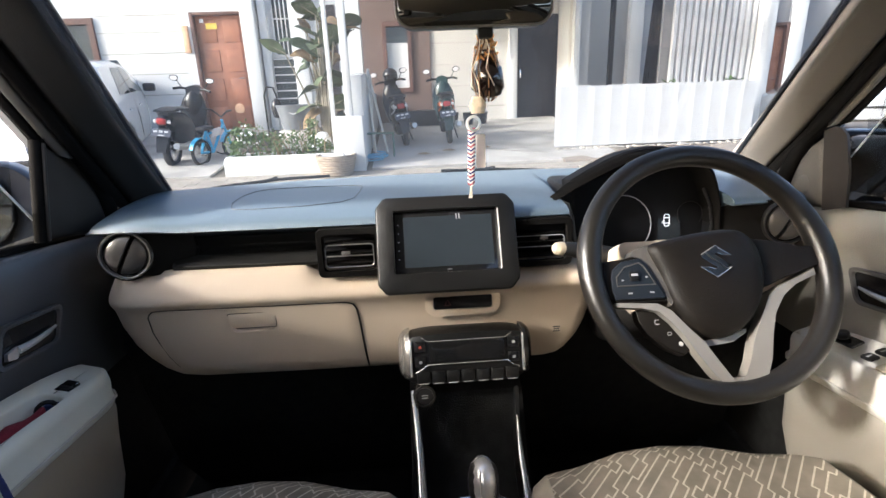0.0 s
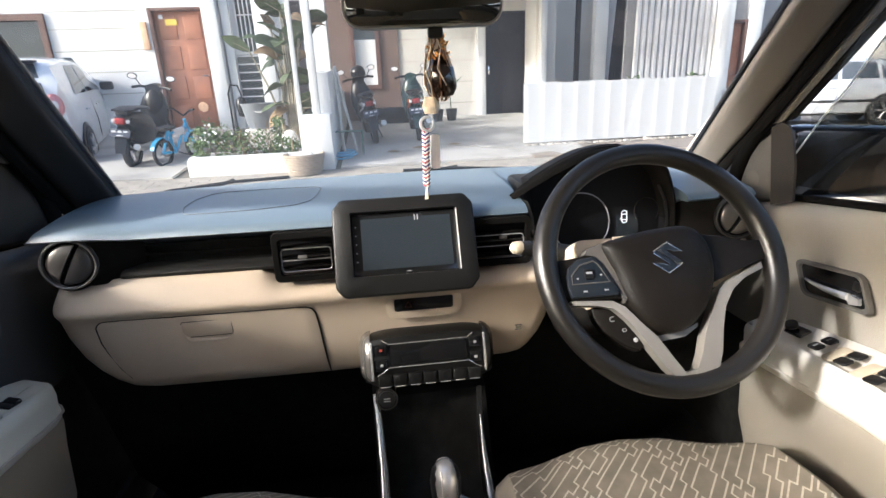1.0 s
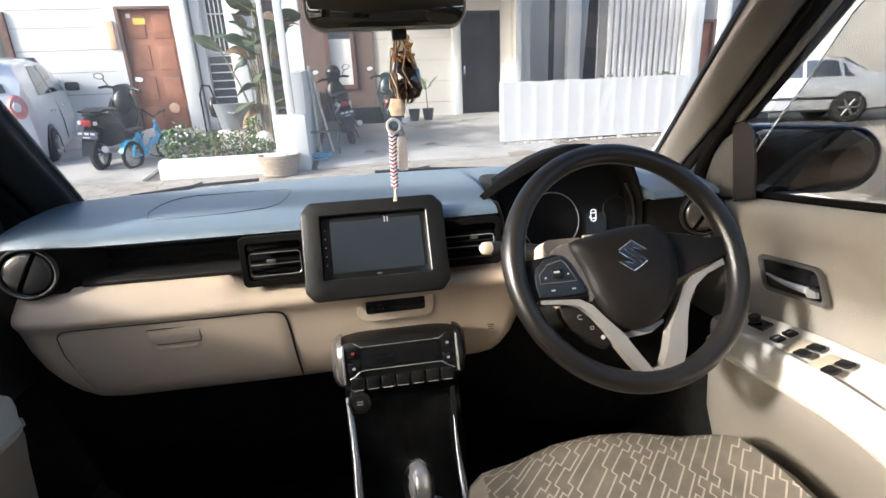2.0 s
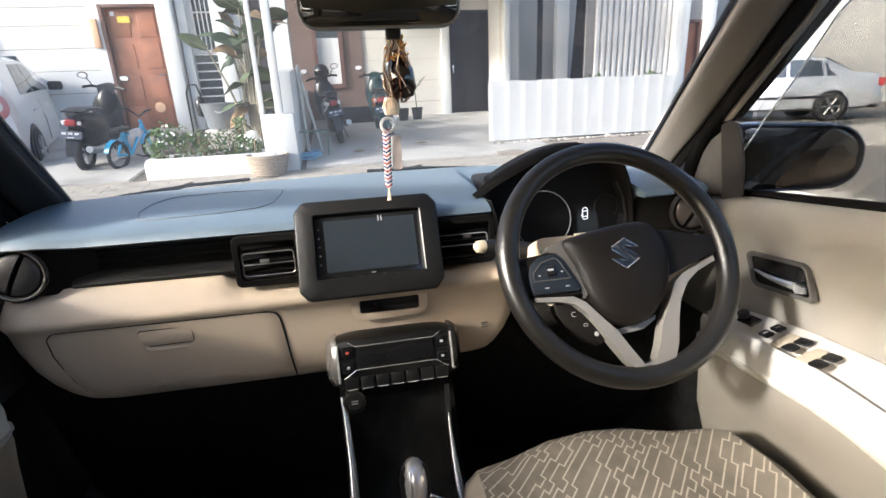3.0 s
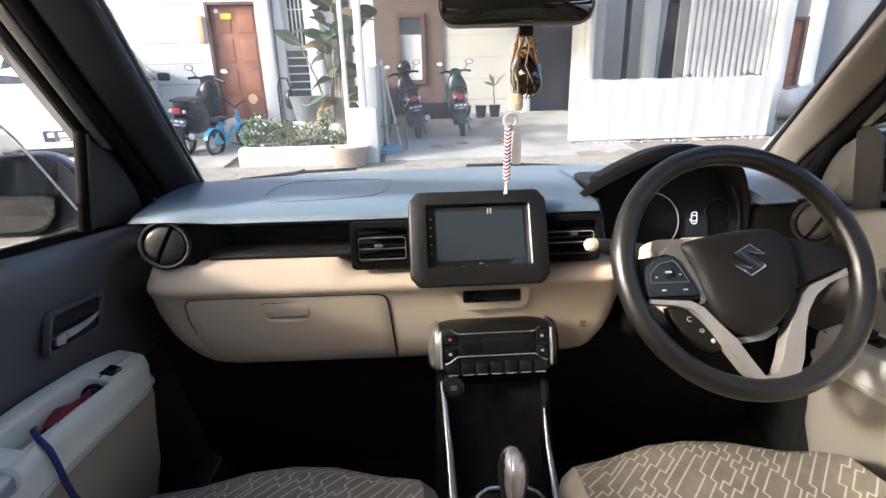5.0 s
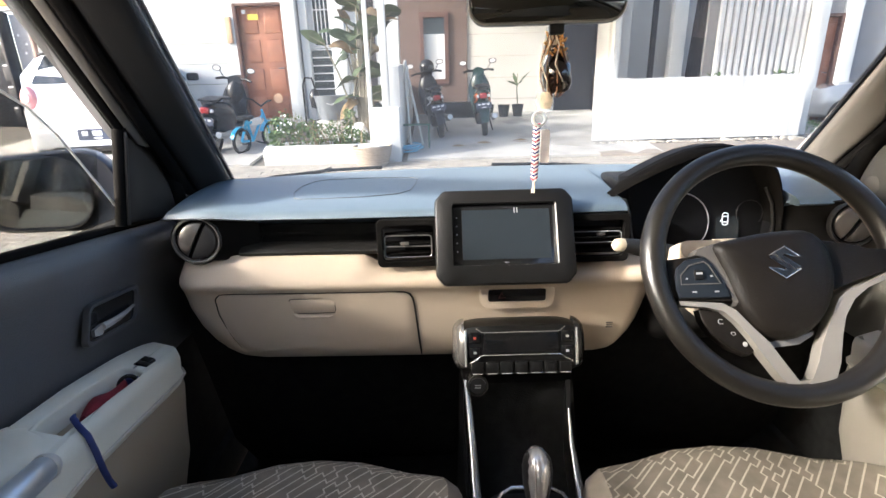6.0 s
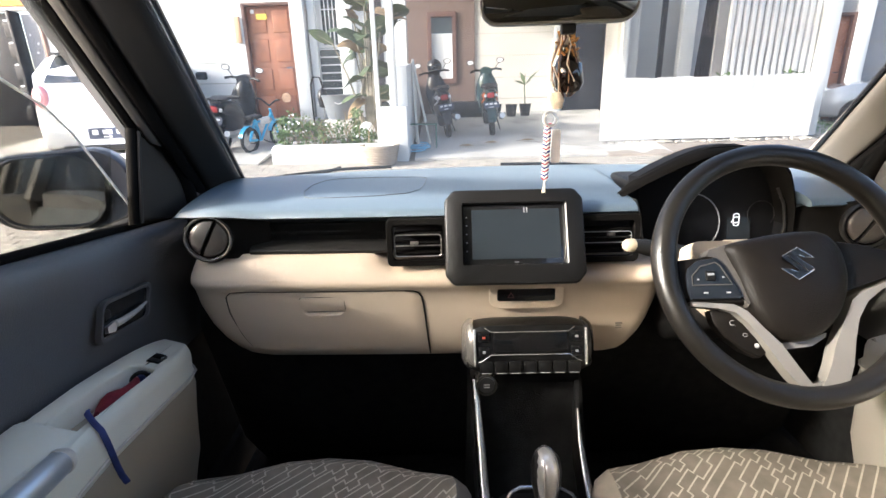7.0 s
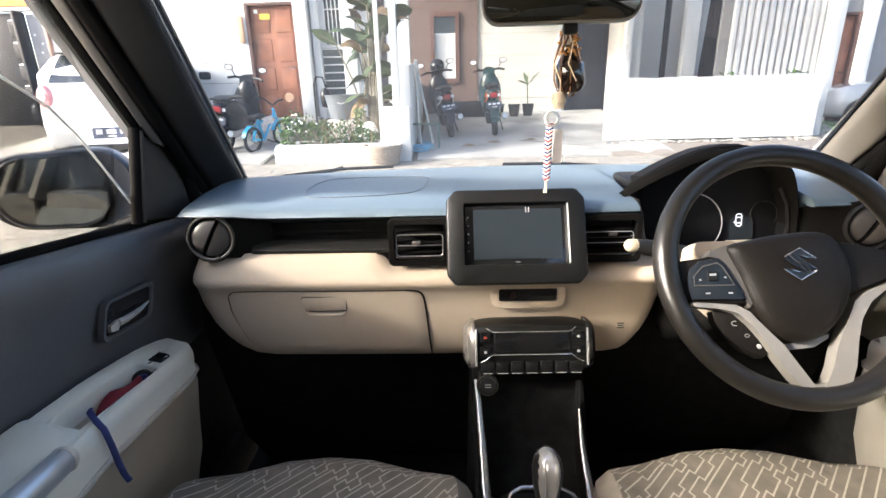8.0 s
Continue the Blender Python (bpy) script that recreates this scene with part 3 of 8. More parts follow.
def build_cluster():
    c = thing("instrument_cluster", (0.43, 0.93, 0.93), "black instrument binnacle behind the steering wheel", "instrument cluster")
    # hood: an arch from a pointed left end over to a rounded right shoulder
    bm = bm_new()
    outer = [(0.262, 1.058), (0.300, 1.080), (0.336, 1.099), (0.372, 1.116), (0.408, 1.129), (0.445, 1.136), (0.48, 1.137), (0.515, 1.130), (0.545, 1.115), (0.565, 1.095), (0.577, 1.07), (0.590, 1.03), (0.596, 0.985), (0.592, 0.95)]
    loops = []
    k = len(outer)
    for i, (x, z) in enumerate(outer):
        u = i / (k - 1)
        yf = 0.895 - 0.012 * math.sin(math.pi * u)
        ix, iz = x + (0.44 - x) * 0.06, z + (1.0 - z) * 0.09
        fall = max(0.0, z - 1.055)
        reach = min(1.0, 0.12 + i / 3.5)
        loops.append([(x, yf, z), (x + (0.44 - x) * 0.02, yf - 0.004, z - 0.006), (ix, yf + 0.004, iz), (ix, yf + 0.055 * reach, iz), (x, yf + 0.16 * reach, min(z, lerp(z - 0.004, 1.045 + fall * 0.35, reach))), (x, yf + 0.08 * reach, z - fall * 0.10 + 0.002), (x, yf + 0.006, z + 0.003)])
    rings(bm, loops)
    part("hood", bm, M_HOOD, c, "dark hood over the dials")
    # housing with dial face
    m = facing((0.44, 0.950, 1.010), (0, -1, 0.18))
    o = [(x - 0.44, (z - 1.010) / 0.985) for x, z in outer[1:]] + [(0.10, -0.085), (-0.10, -0.085), (-0.135, -0.03)]
    bm = bm_new()
    slab(bm, o, m, 0.008)
    part("dial_panel", bm, M_DIAL, c, "black dial panel")
    bm = bm_new()
    loops = []
    for z, s in ((0.0, 1.0), (0.045, 0.975), (0.047, 0.94), (0.0, 0.94)):
        loops.append([m @ Vector((x * s, y * s, z)) for x, y in o])
    rings(bm, loops, caps=False)
    part("housing", bm, M_DIAL, c, "black dial housing")
    bm = bm_new()
    box(bm, (0.44, 1.02, 1.0), (0.28, 0.12, 0.14), 0.01)
    part("back_shell", bm, M_BLACK, c)
    # pale edge strip down the left of the housing
    bm = bm_new()
    tube(bm, [(0.276, 0.893, 1.052), (0.290, 0.889, 1.046), (0.299, 0.886, 1.02), (0.304, 0.884, 0.985), (0.312, 0.88, 0.955)], [0.003, 0.004, 0.0035, 0.0035, 0.004], 8)
    part("edge_trim", bm, M_SAIL, c, "beige trim edge of the binnacle")
    bm = bm_new()
    tube(bm, [(0.560, 0.905, 1.06), (0.574, 0.900, 1.03), (0.581, 0.897, 0.99), (0.578, 0.897, 0.955)], 0.003, 8)
    part("edge_trim", bm, M_DARKTRIM, c)
    for x, r in ((-0.022, 0.060), (0.118, 0.026)):
        bm = bm_new()
        mm = m @ Matrix.Translation((x, -0.026 if r > 0.04 else -0.01, 0.011))
        pts = [mm @ Vector((r * math.cos(radians(a)), r * math.sin(radians(a)), 0)) for a in range(-40, 221, 13)]
        tube(bm, pts, 0.0012 if r > 0.04 else 0.0009, 6)
        part("dial_ring", bm, M_GREYMARK if r > 0.04 else M_DARKTRIM, c, "thin grey dial ring")
    # display with small lit car symbol
    bm = bm_new()
    dm = m @ Matrix.Translation((0.076, -0.040, 0.009))
    slab(bm, round_rect(0.046, 0.05, 0.004), dm, 0.002)
    disp = part("display", bm, M_SCREEN, c, "small dark display")
    bm = bm_new()
    w = dm @ Matrix.Translation((-0.006, 0.020, 0.0026)) @ Matrix.Diagonal((0.85, 0.85, 1, 1))
    tube(bm, [w @ Vector((x, y, 0)) for x, y in round_rect(0.013, 0.028, 0.005, 3)], 0.0009, 5, closed=True)
    for y in (0.006, -0.007):
        box(bm, w @ Vector((0, y, 0)), (0.009, 0.001, 0.0016))
    tube(bm, [w @ Vector((-0.0065, 0, 0)), w @ Vector((-0.011, -0.006, 0))], 0.0008, 5)
    part("car_symbol", bm, M_WHITEMARK, disp, "small lit outline of a car")
    return c


def build_head_unit():
    nrm = Vector((0, -0.894, 0.447))
    m = facing((0.0575, 0.814, 1.005), nrm)
    h = thing("touchscreen_unit", m, "black touchscreen unit in a chamfered dark frame, switched off", "car stereo")
    o = [(0.1215, 0.064), (0.1195, 0.069), (0.109, 0.0815), (0.103, 0.084), (-0.103, 0.084), (-0.109, 0.0815), (-0.1195, 0.069), (-0.1215, 0.064), (-0.1215, -0.064), (-0.1195, -0.069), (-0.109, -0.0815), (-0.103, -0.084), (0.103, -0.084), (0.109, -0.0815), (0.1195, -0.069), (0.1215, -0.064)]
    bm = bm_new()
    iw, ih = 0.182, 0.110
    def lp(ps, z, s=1.0):
        return [Vector((x * s, y * s, z)) for x, y in ps]
    fine, hole = [], []
    for i in range(16):
        (x0, y0), (x1, y1) = o[i], o[(i + 1) % 16]
        for k in range(4):
            x, y = lerp(x0, x1, k / 4), lerp(y0, y1, k / 4)
            fine.append((x, y))
            s = min(iw / 2 / max(abs(x), 1e-6), ih / 2 / max(abs(y), 1e-6))
            hole.append((x * s, y * s + 0.005))
    rings(bm, [lp(fine, -0.045, 0.93), lp(fine, -0.004), lp(fine, 0.003, 0.995), lp(fine, 0.0065, 0.985), lp(fine, 0.008, 0.965), lp(hole, 0.007), lp(hole, -0.006)], caps=False)
    part("frame", bm, M_BLACK, h, "black plastic surround", world_space=False)
    t = Matrix.Translation((0.0, 0.005, -0.006))
    bm = bm_new()
    slab(bm, round_rect(0.1815, 0.1095, 0.003), t, 0.004, 0.0008)
    face = part("face_plate", bm, M_GLOSSBLACK, h, "glossy black face", world_space=False)
    bm = bm_new()
    slab(bm, round_rect(0.154, 0.088, 0.001), t @ Matrix.Translation((0.003, 0.0, 0.0037)), 0.001)
    part("screen", bm, M_SCREEN, h, "dark switched-off screen", world_space=False)
    bm = bm_new()
    box(bm, (0.0912, 0.003, 0.003), (0.0022, 0.108, 0.008), 0.0006)
    part("bright_edge", bm, M_SILVER, h, "thin silver edge", world_space=False)
    bm = bm_new()
    box(bm, (0.0, -0.0508, 0.003), (0.180, 0.0018, 0.008), 0.0006)
    part("bright_edge", bm, M_SILVER, h, "thin silver edge", world_space=False)
    for k in range(5):
        bm = bm_new()
        lathe(bm, [(0.0014, 0), (0.0012, 0.0012), (0.0001, 0.0014)], Matrix.Translation((-0.083, 0.036 - 0.015 * k, -0.002)), 10)
        part("touch_key", bm, M_GREYMARK, face, world_space=False)
    bm = bm_new()
    for dx in (-0.0025, 0.0025):
        box(bm, (0.021 + dx, 0.0475, -0.001), (0.0019, 0.0095, 0.0008))
    part("pale_sticker", bm, M_GREYMARK, face, "small pale mark", world_space=False)
    bm = bm_new()
    box(bm, (0.002, -0.0445, -0.0015), (0.008, 0.0012, 0.001))
    part("maker_bar", bm, M_GREYMARK, face, world_space=False)
    return h


def build_climate():
    m = facing((0.083, 0.786, 0.808), (0, -0.95, 0.3))
    c = thing("climate_control_unit", m, "barrel-shaped black heater control unit with chrome end caps", "climate control")
    bm = bm_new()
    loops = []
    for i in range(15):
        u = i / 14
        x = lerp(-0.112, 0.112, u)
        e = abs(2 * u - 1) ** 6
        hh, dd = 0.052 - 0.012 * e, 0.018 - 0.010 * e
        ht = hh - 0.007
        loops.append([(x, -hh, -0.05), (x, -hh, -0.004), (x, -hh * 0.8, dd * 0.75), (x, -hh * 0.3, dd), (x, ht * 0.5, dd), (x, ht * 0.84, dd * 0.6), (x, ht, -0.01), (x, ht, -0.05)])
    rings(bm, loops)
    part("body", bm, M_BLACK, c, world_space=False)
    for s in (-1, 1):
        bm = bm_new()
        loops = []
        for i in range(6):
            u = i / 5
            x = s * lerp(0.100, 0.121, u)
            k = math.sqrt(max(0.02, 1 - (u * 0.95) ** 2))
            hh = 0.018 + 0.028 * k
            row = []
            for q in range(11):
                a = math.pi * q / 10
                row.append((x, -math.cos(a) * hh, -0.03 + 0.052 * k * math.sin(a) ** 0.6))
            loops.append(row)
        rings(bm, loops)
        # matching caps: the left is coloured bright, the right dark, as light falls
        part("end_cap", bm, M_RINGSATIN if s < 0 else M_VENTGLOSS, c, "satin metal end cap", world_space=False)
        bm = bm_new()
        box(bm, (s * 0.0985, 0.0, 0.0195), (0.0045, 0.066, 0.006), 0.0015)
        part("cap_rim", bm, M_RAIL, c, "bright chrome rim", world_space=False)
        for k in range(2):
            bm = bm_new()
            box(bm, (s * 0.082, 0.018 - 0.026 * k, 0.0185), (0.022, 0.020, 0.004), 0.002)
            b = part("corner_key", bm, M_GLOSSBLACK, c, world_space=False)
            bm = bm_new()
            box(bm, (s * 0.082, 0.018 - 0.026 * k, 0.0212), (0.005, 0.004, 0.001))
            part("key_mark", bm, M_REDMARK if (s < 0 and k == 0) else M_GREYMARK, b, world_space=False)
    bm = bm_new()
    slab(bm, round_rect(0.134, 0.036, 0.006), Matrix.Translation((0, 0.008, 0.017)), 0.003, 0.001)
    part("display", bm, M_GLOSSBLACK, c, "glossy black display window", world_space=False)
    bm = bm_new()
    tube(bm, [(-0.092, -0.027, 0.017), (-0.082, -0.022, 0.020), (-0.07, -0.013, 0.021), (0.07, -0.013, 0.021), (0.082, -0.022, 0.020), (0.092, -0.027, 0.017)], 0.0009, 6)
    tube(bm, [(-0.08, 0.034, 0.015), (-0.068, 0.027, 0.019), (0.068, 0.027, 0.019), (0.08, 0.034, 0.015)], 0.0008, 6)
    part("chrome_line", bm, M_RAIL, c, "fine bright outline", world_space=False)
    for i in range(7):
        x = lerp(-0.078, 0.078, i / 6)
        bm = bm_new()
        box(bm, (x, -0.036, 0.014), (0.0235, 0.021, 0.012), 0.003)
        k = part("toggle_key", bm, M_BLACK, c, "black toggle key with a bright lower edge", world_space=False)
        bm = bm_new()
        box(bm, (x, -0.0462, 0.0185), (0.018, 0.0020, 0.004), 0.0006)
        part("key_edge", bm, M_RAIL, k, world_space=False)
    # start button housing
    bm = bm_new()
    t = Matrix.Translation((-0.078, -0.071, 0.004)) @ Matrix.Diagonal((0.86, 0.86, 1, 1))
    lathe(bm, [(0.024, -0.04), (0.024, 0.0), (0.0225, 0.004), (0.0185, 0.005), (0.0175, 0.001)], t, 28, caps=False)
    s = part("start_button", bm, M_VENTGLOSS, c, "round engine start button in a satin ring", world_space=False)
    bm = bm_new()
    lathe(bm, [(0.0172, 0.0), (0.0168, 0.004), (0.013, 0.0045), (0.0001, 0.004)], t, 28)
    cap = part("button_cap", bm, M_DARKTRIM, s, world_space=False)
    bm = bm_new()
    for k in range(2):
        box(bm, t @ Vector((0, 0.002 - 0.005 * k, 0.0052)), (0.011, 0.0018, 0.0008))
    part("button_print", bm, M_GREYMARK, cap, world_space=False)
    return c


def build_console():
    c = thing("centre_console", (0.083, 0.6, 0.3), "black centre console with satin silver side rails", "console")
    bm = bm_new()
    loops = []
    for y, z in ((0.90, 0.76), (0.80, 0.72), (0.74, 0.60), (0.66, 0.555), (0.42, 0.55), (0.10, 0.55)):
        loops.append([(0.083 - 0.105, y, z), (0.083 + 0.105, y, z), (0.083 + 0.12, y, 0.25), (0.083 - 0.12, y, 0.25)])
    rings(bm, loops)
    part("body", bm, M_CARPET, c)
    for s in (-1, 1):
        bm = bm_new()
        k = 1.0 if s < 0 else 0.90
        pts = [(CX + s * 0.098 * k, 0.775, 0.745), (CX + s * 0.094 * k, 0.745, 0.70), (CX + s * 0.091 * k, 0.70, 0.655), (CX + s * 0.090 * k, 0.65, 0.625), (CX + s * 0.088 * k, 0.60, 0.605), (CX + s * 0.082 * k, 0.55, 0.592), (CX + s * 0.07 * k, 0.50, 0.585)]
        tube(bm, pts if s < 0 else pts[1:], [0.0065, 0.0075, 0.0085, 0.0095, 0.010, 0.010, 0.009] if s < 0 else [0.002, 0.006, 0.0085, 0.010, 0.010, 0.009], 12, flat=0.8)
        part("side_rail", bm, M_SIDERAIL, c, "satin silver side rail")
        bm = bm_new()
        loops = []
        for x, y, z in pts:
            loops.append([(x + s * 0.004, y, z - 0.004), (x + s * 0.006, y + 0.002, z - 0.03), (x + s * 0.008, y + 0.01, 0.5), (x - s * 0.004, y + 0.01, 0.5), (x - s * 0.004, y, z - 0.006)])
        rings(bm, loops)
        part("side_wall", bm, M_BLACK, c)
    bm = bm_new()
    frame_plate(bm, 0.15, 0.17, 0.03, 0.11, 0.12, 0.03, pose(CX, 0.585, 0.575), 0.01)
    part("tray_rim", bm, M_DARKTRIM, c, "raised rim of the shifter tray")
    bm = bm_new()
    tube(bm, [(0.012, 0.60, 0.602), (0.035, 0.648, 0.605), (0.054, 0.661, 0.605), (0.118, 0.661, 0.605), (0.138, 0.645, 0.605), (0.155, 0.60, 0.602)], 0.0035, 8)
    part("shifter_bezel", bm, M_RAIL, c, "bright bezel round the gear selector")
    for dx in (-0.04, 0.045):
        bm = bm_new()
        lathe(bm, [(0.036, 0.0), (0.038, 0.012), (0.034, 0.012), (0.032, 0.002)], pose(CX + dx, 0.69, 0.555), 24, caps=False)
        part("cup_ring", bm, M_DARKTRIM, c)
    g = thing("gear_selector", (CX + 0.004, 0.60, 0.575), "gear selector with a satin silver capped black knob", "gear lever")
    bm = bm_new()
    t = pose(CX + 0.004, 0.60, 0.567, -8, 0, 0)
    lathe(bm, [(0.045, 0.0), (0.04, 0.006), (0.026, 0.02), (0.016, 0.04), (0.012, 0.07)], t, 20)
    part("boot", bm, M_BLACK, g)
    bm = bm_new()
    loops = []
    for h, w, d2 in ((0.05, 0.013, 0.014), (0.07, 0.017, 0.02), (0.095, 0.0215, 0.026), (0.12, 0.0225, 0.028), (0.135, 0.020, 0.025), (0.145, 0.013, 0.017), (0.149, 0.004, 0.006)):
        w, d2 = w * 1.06, d2 * 1.0
        loops.append([t @ Vector((w * math.cos(a), d2 * math.sin(a), h)) for a in (2 * math.pi * k / 20 for k in range(20))])
    rings(bm, loops)
    k = part("knob", bm, M_BLACK, g)
    bm = bm_new()
    loops = []
    for h, w, d2 in ((0.055, 0.012, 0.020), (0.070, 0.0155, 0.0245), (0.090, 0.0185, 0.029), (0.110, 0.0205, 0.0315), (0.128, 0.0205, 0.031), (0.140, 0.018, 0.0265), (0.148, 0.013, 0.019), (0.152, 0.005, 0.007)):
        w, d2, h = w * 0.99, d2 * 1.10, h * 0.985
        loops.append([t @ Vector((w * math.cos(a), d2 * math.sin(a), h)) for a in (2 * math.pi * q / 28 for q in range(28))])
    rings(bm, loops)
    part("silver_cap", bm, M_KNOB, k, "satin silver knob face", smooth=70)
    bm = bm_new()
    tube(bm, [t @ Vector((-0.008, -0.0285 * q, h)) for h, q in ((0.070, 0.88), (0.090, 1.04), (0.110, 1.135), (0.128, 1.12), (0.140, 0.95), (0.147, 0.70))], 0.0011, 6)
    part("cap_seam", bm, M_DARKSILVER, k)
    return c


def build_wheel():
    """Steering wheel: local z faces the driver, y up along the wheel's face."""
    nrm = Vector((0, -0.8361, 0.5486))
    m = facing((0.4251, 0.648, 0.9985), nrm)
    w = thing("steering_wheel", m, "black steering wheel with silver lower spokes, turned slightly", "steering wheel")
    L = dict(world_space=False)
    R = 0.176
    def curve(o, n=3):
        out, k = [], len(o)
        for i in range(k):
            p0, p1, p2, p3 = (Vector(o[(i + j) % k]) for j in (-1, 0, 1, 2))
            for q in range(n):
                t = q / n
                out.append(0.5 * ((2 * p1) + (p2 - p0) * t + (2 * p0 - 5 * p1 + 4 * p2 - p3) * t * t + (3 * p1 - p0 - 3 * p2 + p3) * t ** 3))
        return out
    bm = bm_new()
    pts, rs = [], []
    for i in range(96):
        a = 2 * math.pi * i / 96
        pts.append((R * math.cos(a), R * math.sin(a), 0))
        d = min(abs((math.degrees(a) - q + 180) % 360 - 180) for q in (8, 172))
        rs.append(0.0160 + 0.0016 * math.exp(-(d / 16) ** 2))
    tube(bm, pts, rs, 18, closed=True)
    part("rim", bm, M_RIM, w, "grained black rim", **L)
    # airbag pad
    bm = bm_new()
    o = [(-0.090, 0.034), (-0.055, 0.043), (-0.019, 0.049), (0.020, 0.052), (0.044, 0.051), (0.058, 0.043), (0.071, 0.022), (0.074, -0.010), (0.064, -0.045), (0.045, -0.074), (0.017, -0.096), (-0.015, -0.102), (-0.047, -0.087), (-0.068, -0.052), (-0.078, -0.014), (-0.088, 0.014)]
    fine = curve(o)
    loops = []
    for s, z in ((0.98, -0.045), (1.0, -0.004), (0.99, 0.005), (0.955, 0.0115), (0.86, 0.0175), (0.68, 0.0215), (0.45, 0.0245), (0.2, 0.026), (0.02, 0.0265)):
        loops.append([(p.x * s, -0.02 + (p.y + 0.02) * s, z + 0.004 * max(0.0, p.y * s) / 0.05) for p in fine])
    rings(bm, loops)
    hub = part("airbag_pad", bm, M_HUB, w, "grey-black domed airbag pad", smooth=60, **L)
    # satin cheek between the pad and the buttons
    bm = bm_new()
    ck = [(-0.118, 0.020), (-0.112, 0.029), (-0.088, 0.036), (-0.084, 0.014), (-0.074, -0.014), (-0.066, -0.048), (-0.070, -0.054), (-0.078, -0.040), (-0.096, 0.006), (-0.104, 0.017)]
    rings(bm, [[(x, y, -0.02) for x, y in ck], [(x, y, 0.004) for x, y in ck], [(x * 0.99 - 0.001, y * 0.97, 0.0075) for x, y in ck]])
    part("cheek", bm, M_CHEEK, w, "grey satin cheek beside the airbag pad", **L)
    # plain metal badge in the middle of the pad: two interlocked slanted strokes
    bm = bm_new()
    bt = Matrix.Translation((-0.0065, 0.0015, 0.0262)) @ Matrix.Rotation(radians(-17), 4, "Z") @ Matrix.Diagonal((0.0228, 0.0232, 1, 1))
    up = [(-1.0, 0.16), (-0.16, 1.0), (0.02, 0.92), (0.92, 0.60), (0.42, 0.50), (-0.02, 0.52), (-0.18, 0.40), (0.98, -0.06), (0.60, -0.34), (0.30, -0.10), (-0.42, 0.16), (-0.66, 0.30)]
    dn = [(-x, -y) for x, y in up]
    for o2 in (up, dn):
        lo = [bt @ Vector((x, y, 0)) for x, y in o2]
        hi = [bt @ Vector((x * 0.97, y * 0.97, 0.0022)) for x, y in o2]
        rings(bm, [lo, hi])
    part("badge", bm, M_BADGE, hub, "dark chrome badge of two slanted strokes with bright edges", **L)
    bm = bm_new()
    for o2 in (up, dn):
        tube(bm, [bt @ Vector((x * 0.97, y * 0.97, 0.0022)) for x, y in o2], 0.0008, 6, closed=True)
    part("badge_edge", bm, M_CHROME, hub, "bright polished edge of the badge", **L)
    bm = bm_new()
    box(bm, (-0.004, -0.046, 0.0228), (0.016, 0.003, 0.0008))
    part("pad_emboss", bm, M_DARKTRIM, hub, **L)
    # side spokes with button pad
    for s, o2 in ((-1, [(-0.090, 0.030), (-0.125, 0.018), (-0.165, 0.014), (-0.168, -0.030), (-0.150, -0.046), (-0.110, -0.048), (-0.060, -0.050)]), (1, [(0.055, 0.040), (0.095, 0.034), (0.137, 0.024), (0.166, 0.022), (0.168, -0.004), (0.150, -0.010), (0.110, -0.022), (0.060, -0.040)])):
        bm = bm_new()
        loops = [[(x, y, z) for x, y in o2] for z in (-0.026, 0.001)] + [[(x * 0.99, y * 0.95, 0.005) for x, y in o2]]
        rings(bm, loops)
        part("side_spoke", bm, M_HUB, w, **L)
    bm = bm_new()
    o3 = [(-0.150, -0.010), (-0.146, 0.002), (-0.133, 0.012), (-0.106, 0.016), (-0.097, 0.006), (-0.078, -0.038), (-0.080, -0.043), (-0.148, -0.042), (-0.151, -0.028)]
    slab(bm, o3, Matrix.Translation((0, 0, 0.004)), 0.007, 0.002)
    pad = part("button_pad", bm, M_PAD, w, "glossy black pad with audio buttons", **L)
    bm = bm_new()
    o4 = [(-0.145, -0.023), (-0.144, -0.010), (-0.130, 0.004), (-0.109, 0.009), (-0.103, 0.004), (-0.090, -0.023)]
    tube(bm, [(x, y, 0.0112) for x, y in o4], 0.0010, 6, closed=True)
    part("button_ring", bm, M_CHEEK, pad, **L)
    bm = bm_new()
    box(bm, (-0.119, -0.010, 0.0125), (0.013, 0.014, 0.003), 0.001)
    part("button_rocker", bm, M_BLACK, pad, **L)
    bm = bm_new()
    box(bm, (-0.119, -0.0085, 0.0142), (0.009, 0.003, 0.0008))
    part("rocker_mark", bm, M_GREYMARK, pad, **L)
    for x, y in ((-0.136, -0.015), (-0.101, -0.012), (-0.128, -0.034), (-0.097, -0.034)):
        bm = bm_new()
        box(bm, (x, y, 0.0112), (0.006 if y < -0.03 else 0.003, 0.0022, 0.0008))
        part("button_print", bm, M_GREYMARK, pad, **L)
    # silver lower spokes running down into the foot
    ls = [(-0.150, -0.0445), (-0.115, -0.0470), (-0.089, -0.0490), (-0.072, -0.059), (-0.053, -0.083), (-0.033, -0.106), (-0.018, -0.133), (-0.002, -0.160), (0.000, -0.167), (-0.014, -0.168), (-0.029, -0.150), (-0.046, -0.122), (-0.060, -0.096), (-0.074, -0.076), (-0.090, -0.060), (-0.114, -0.054), (-0.150, -0.0505)]
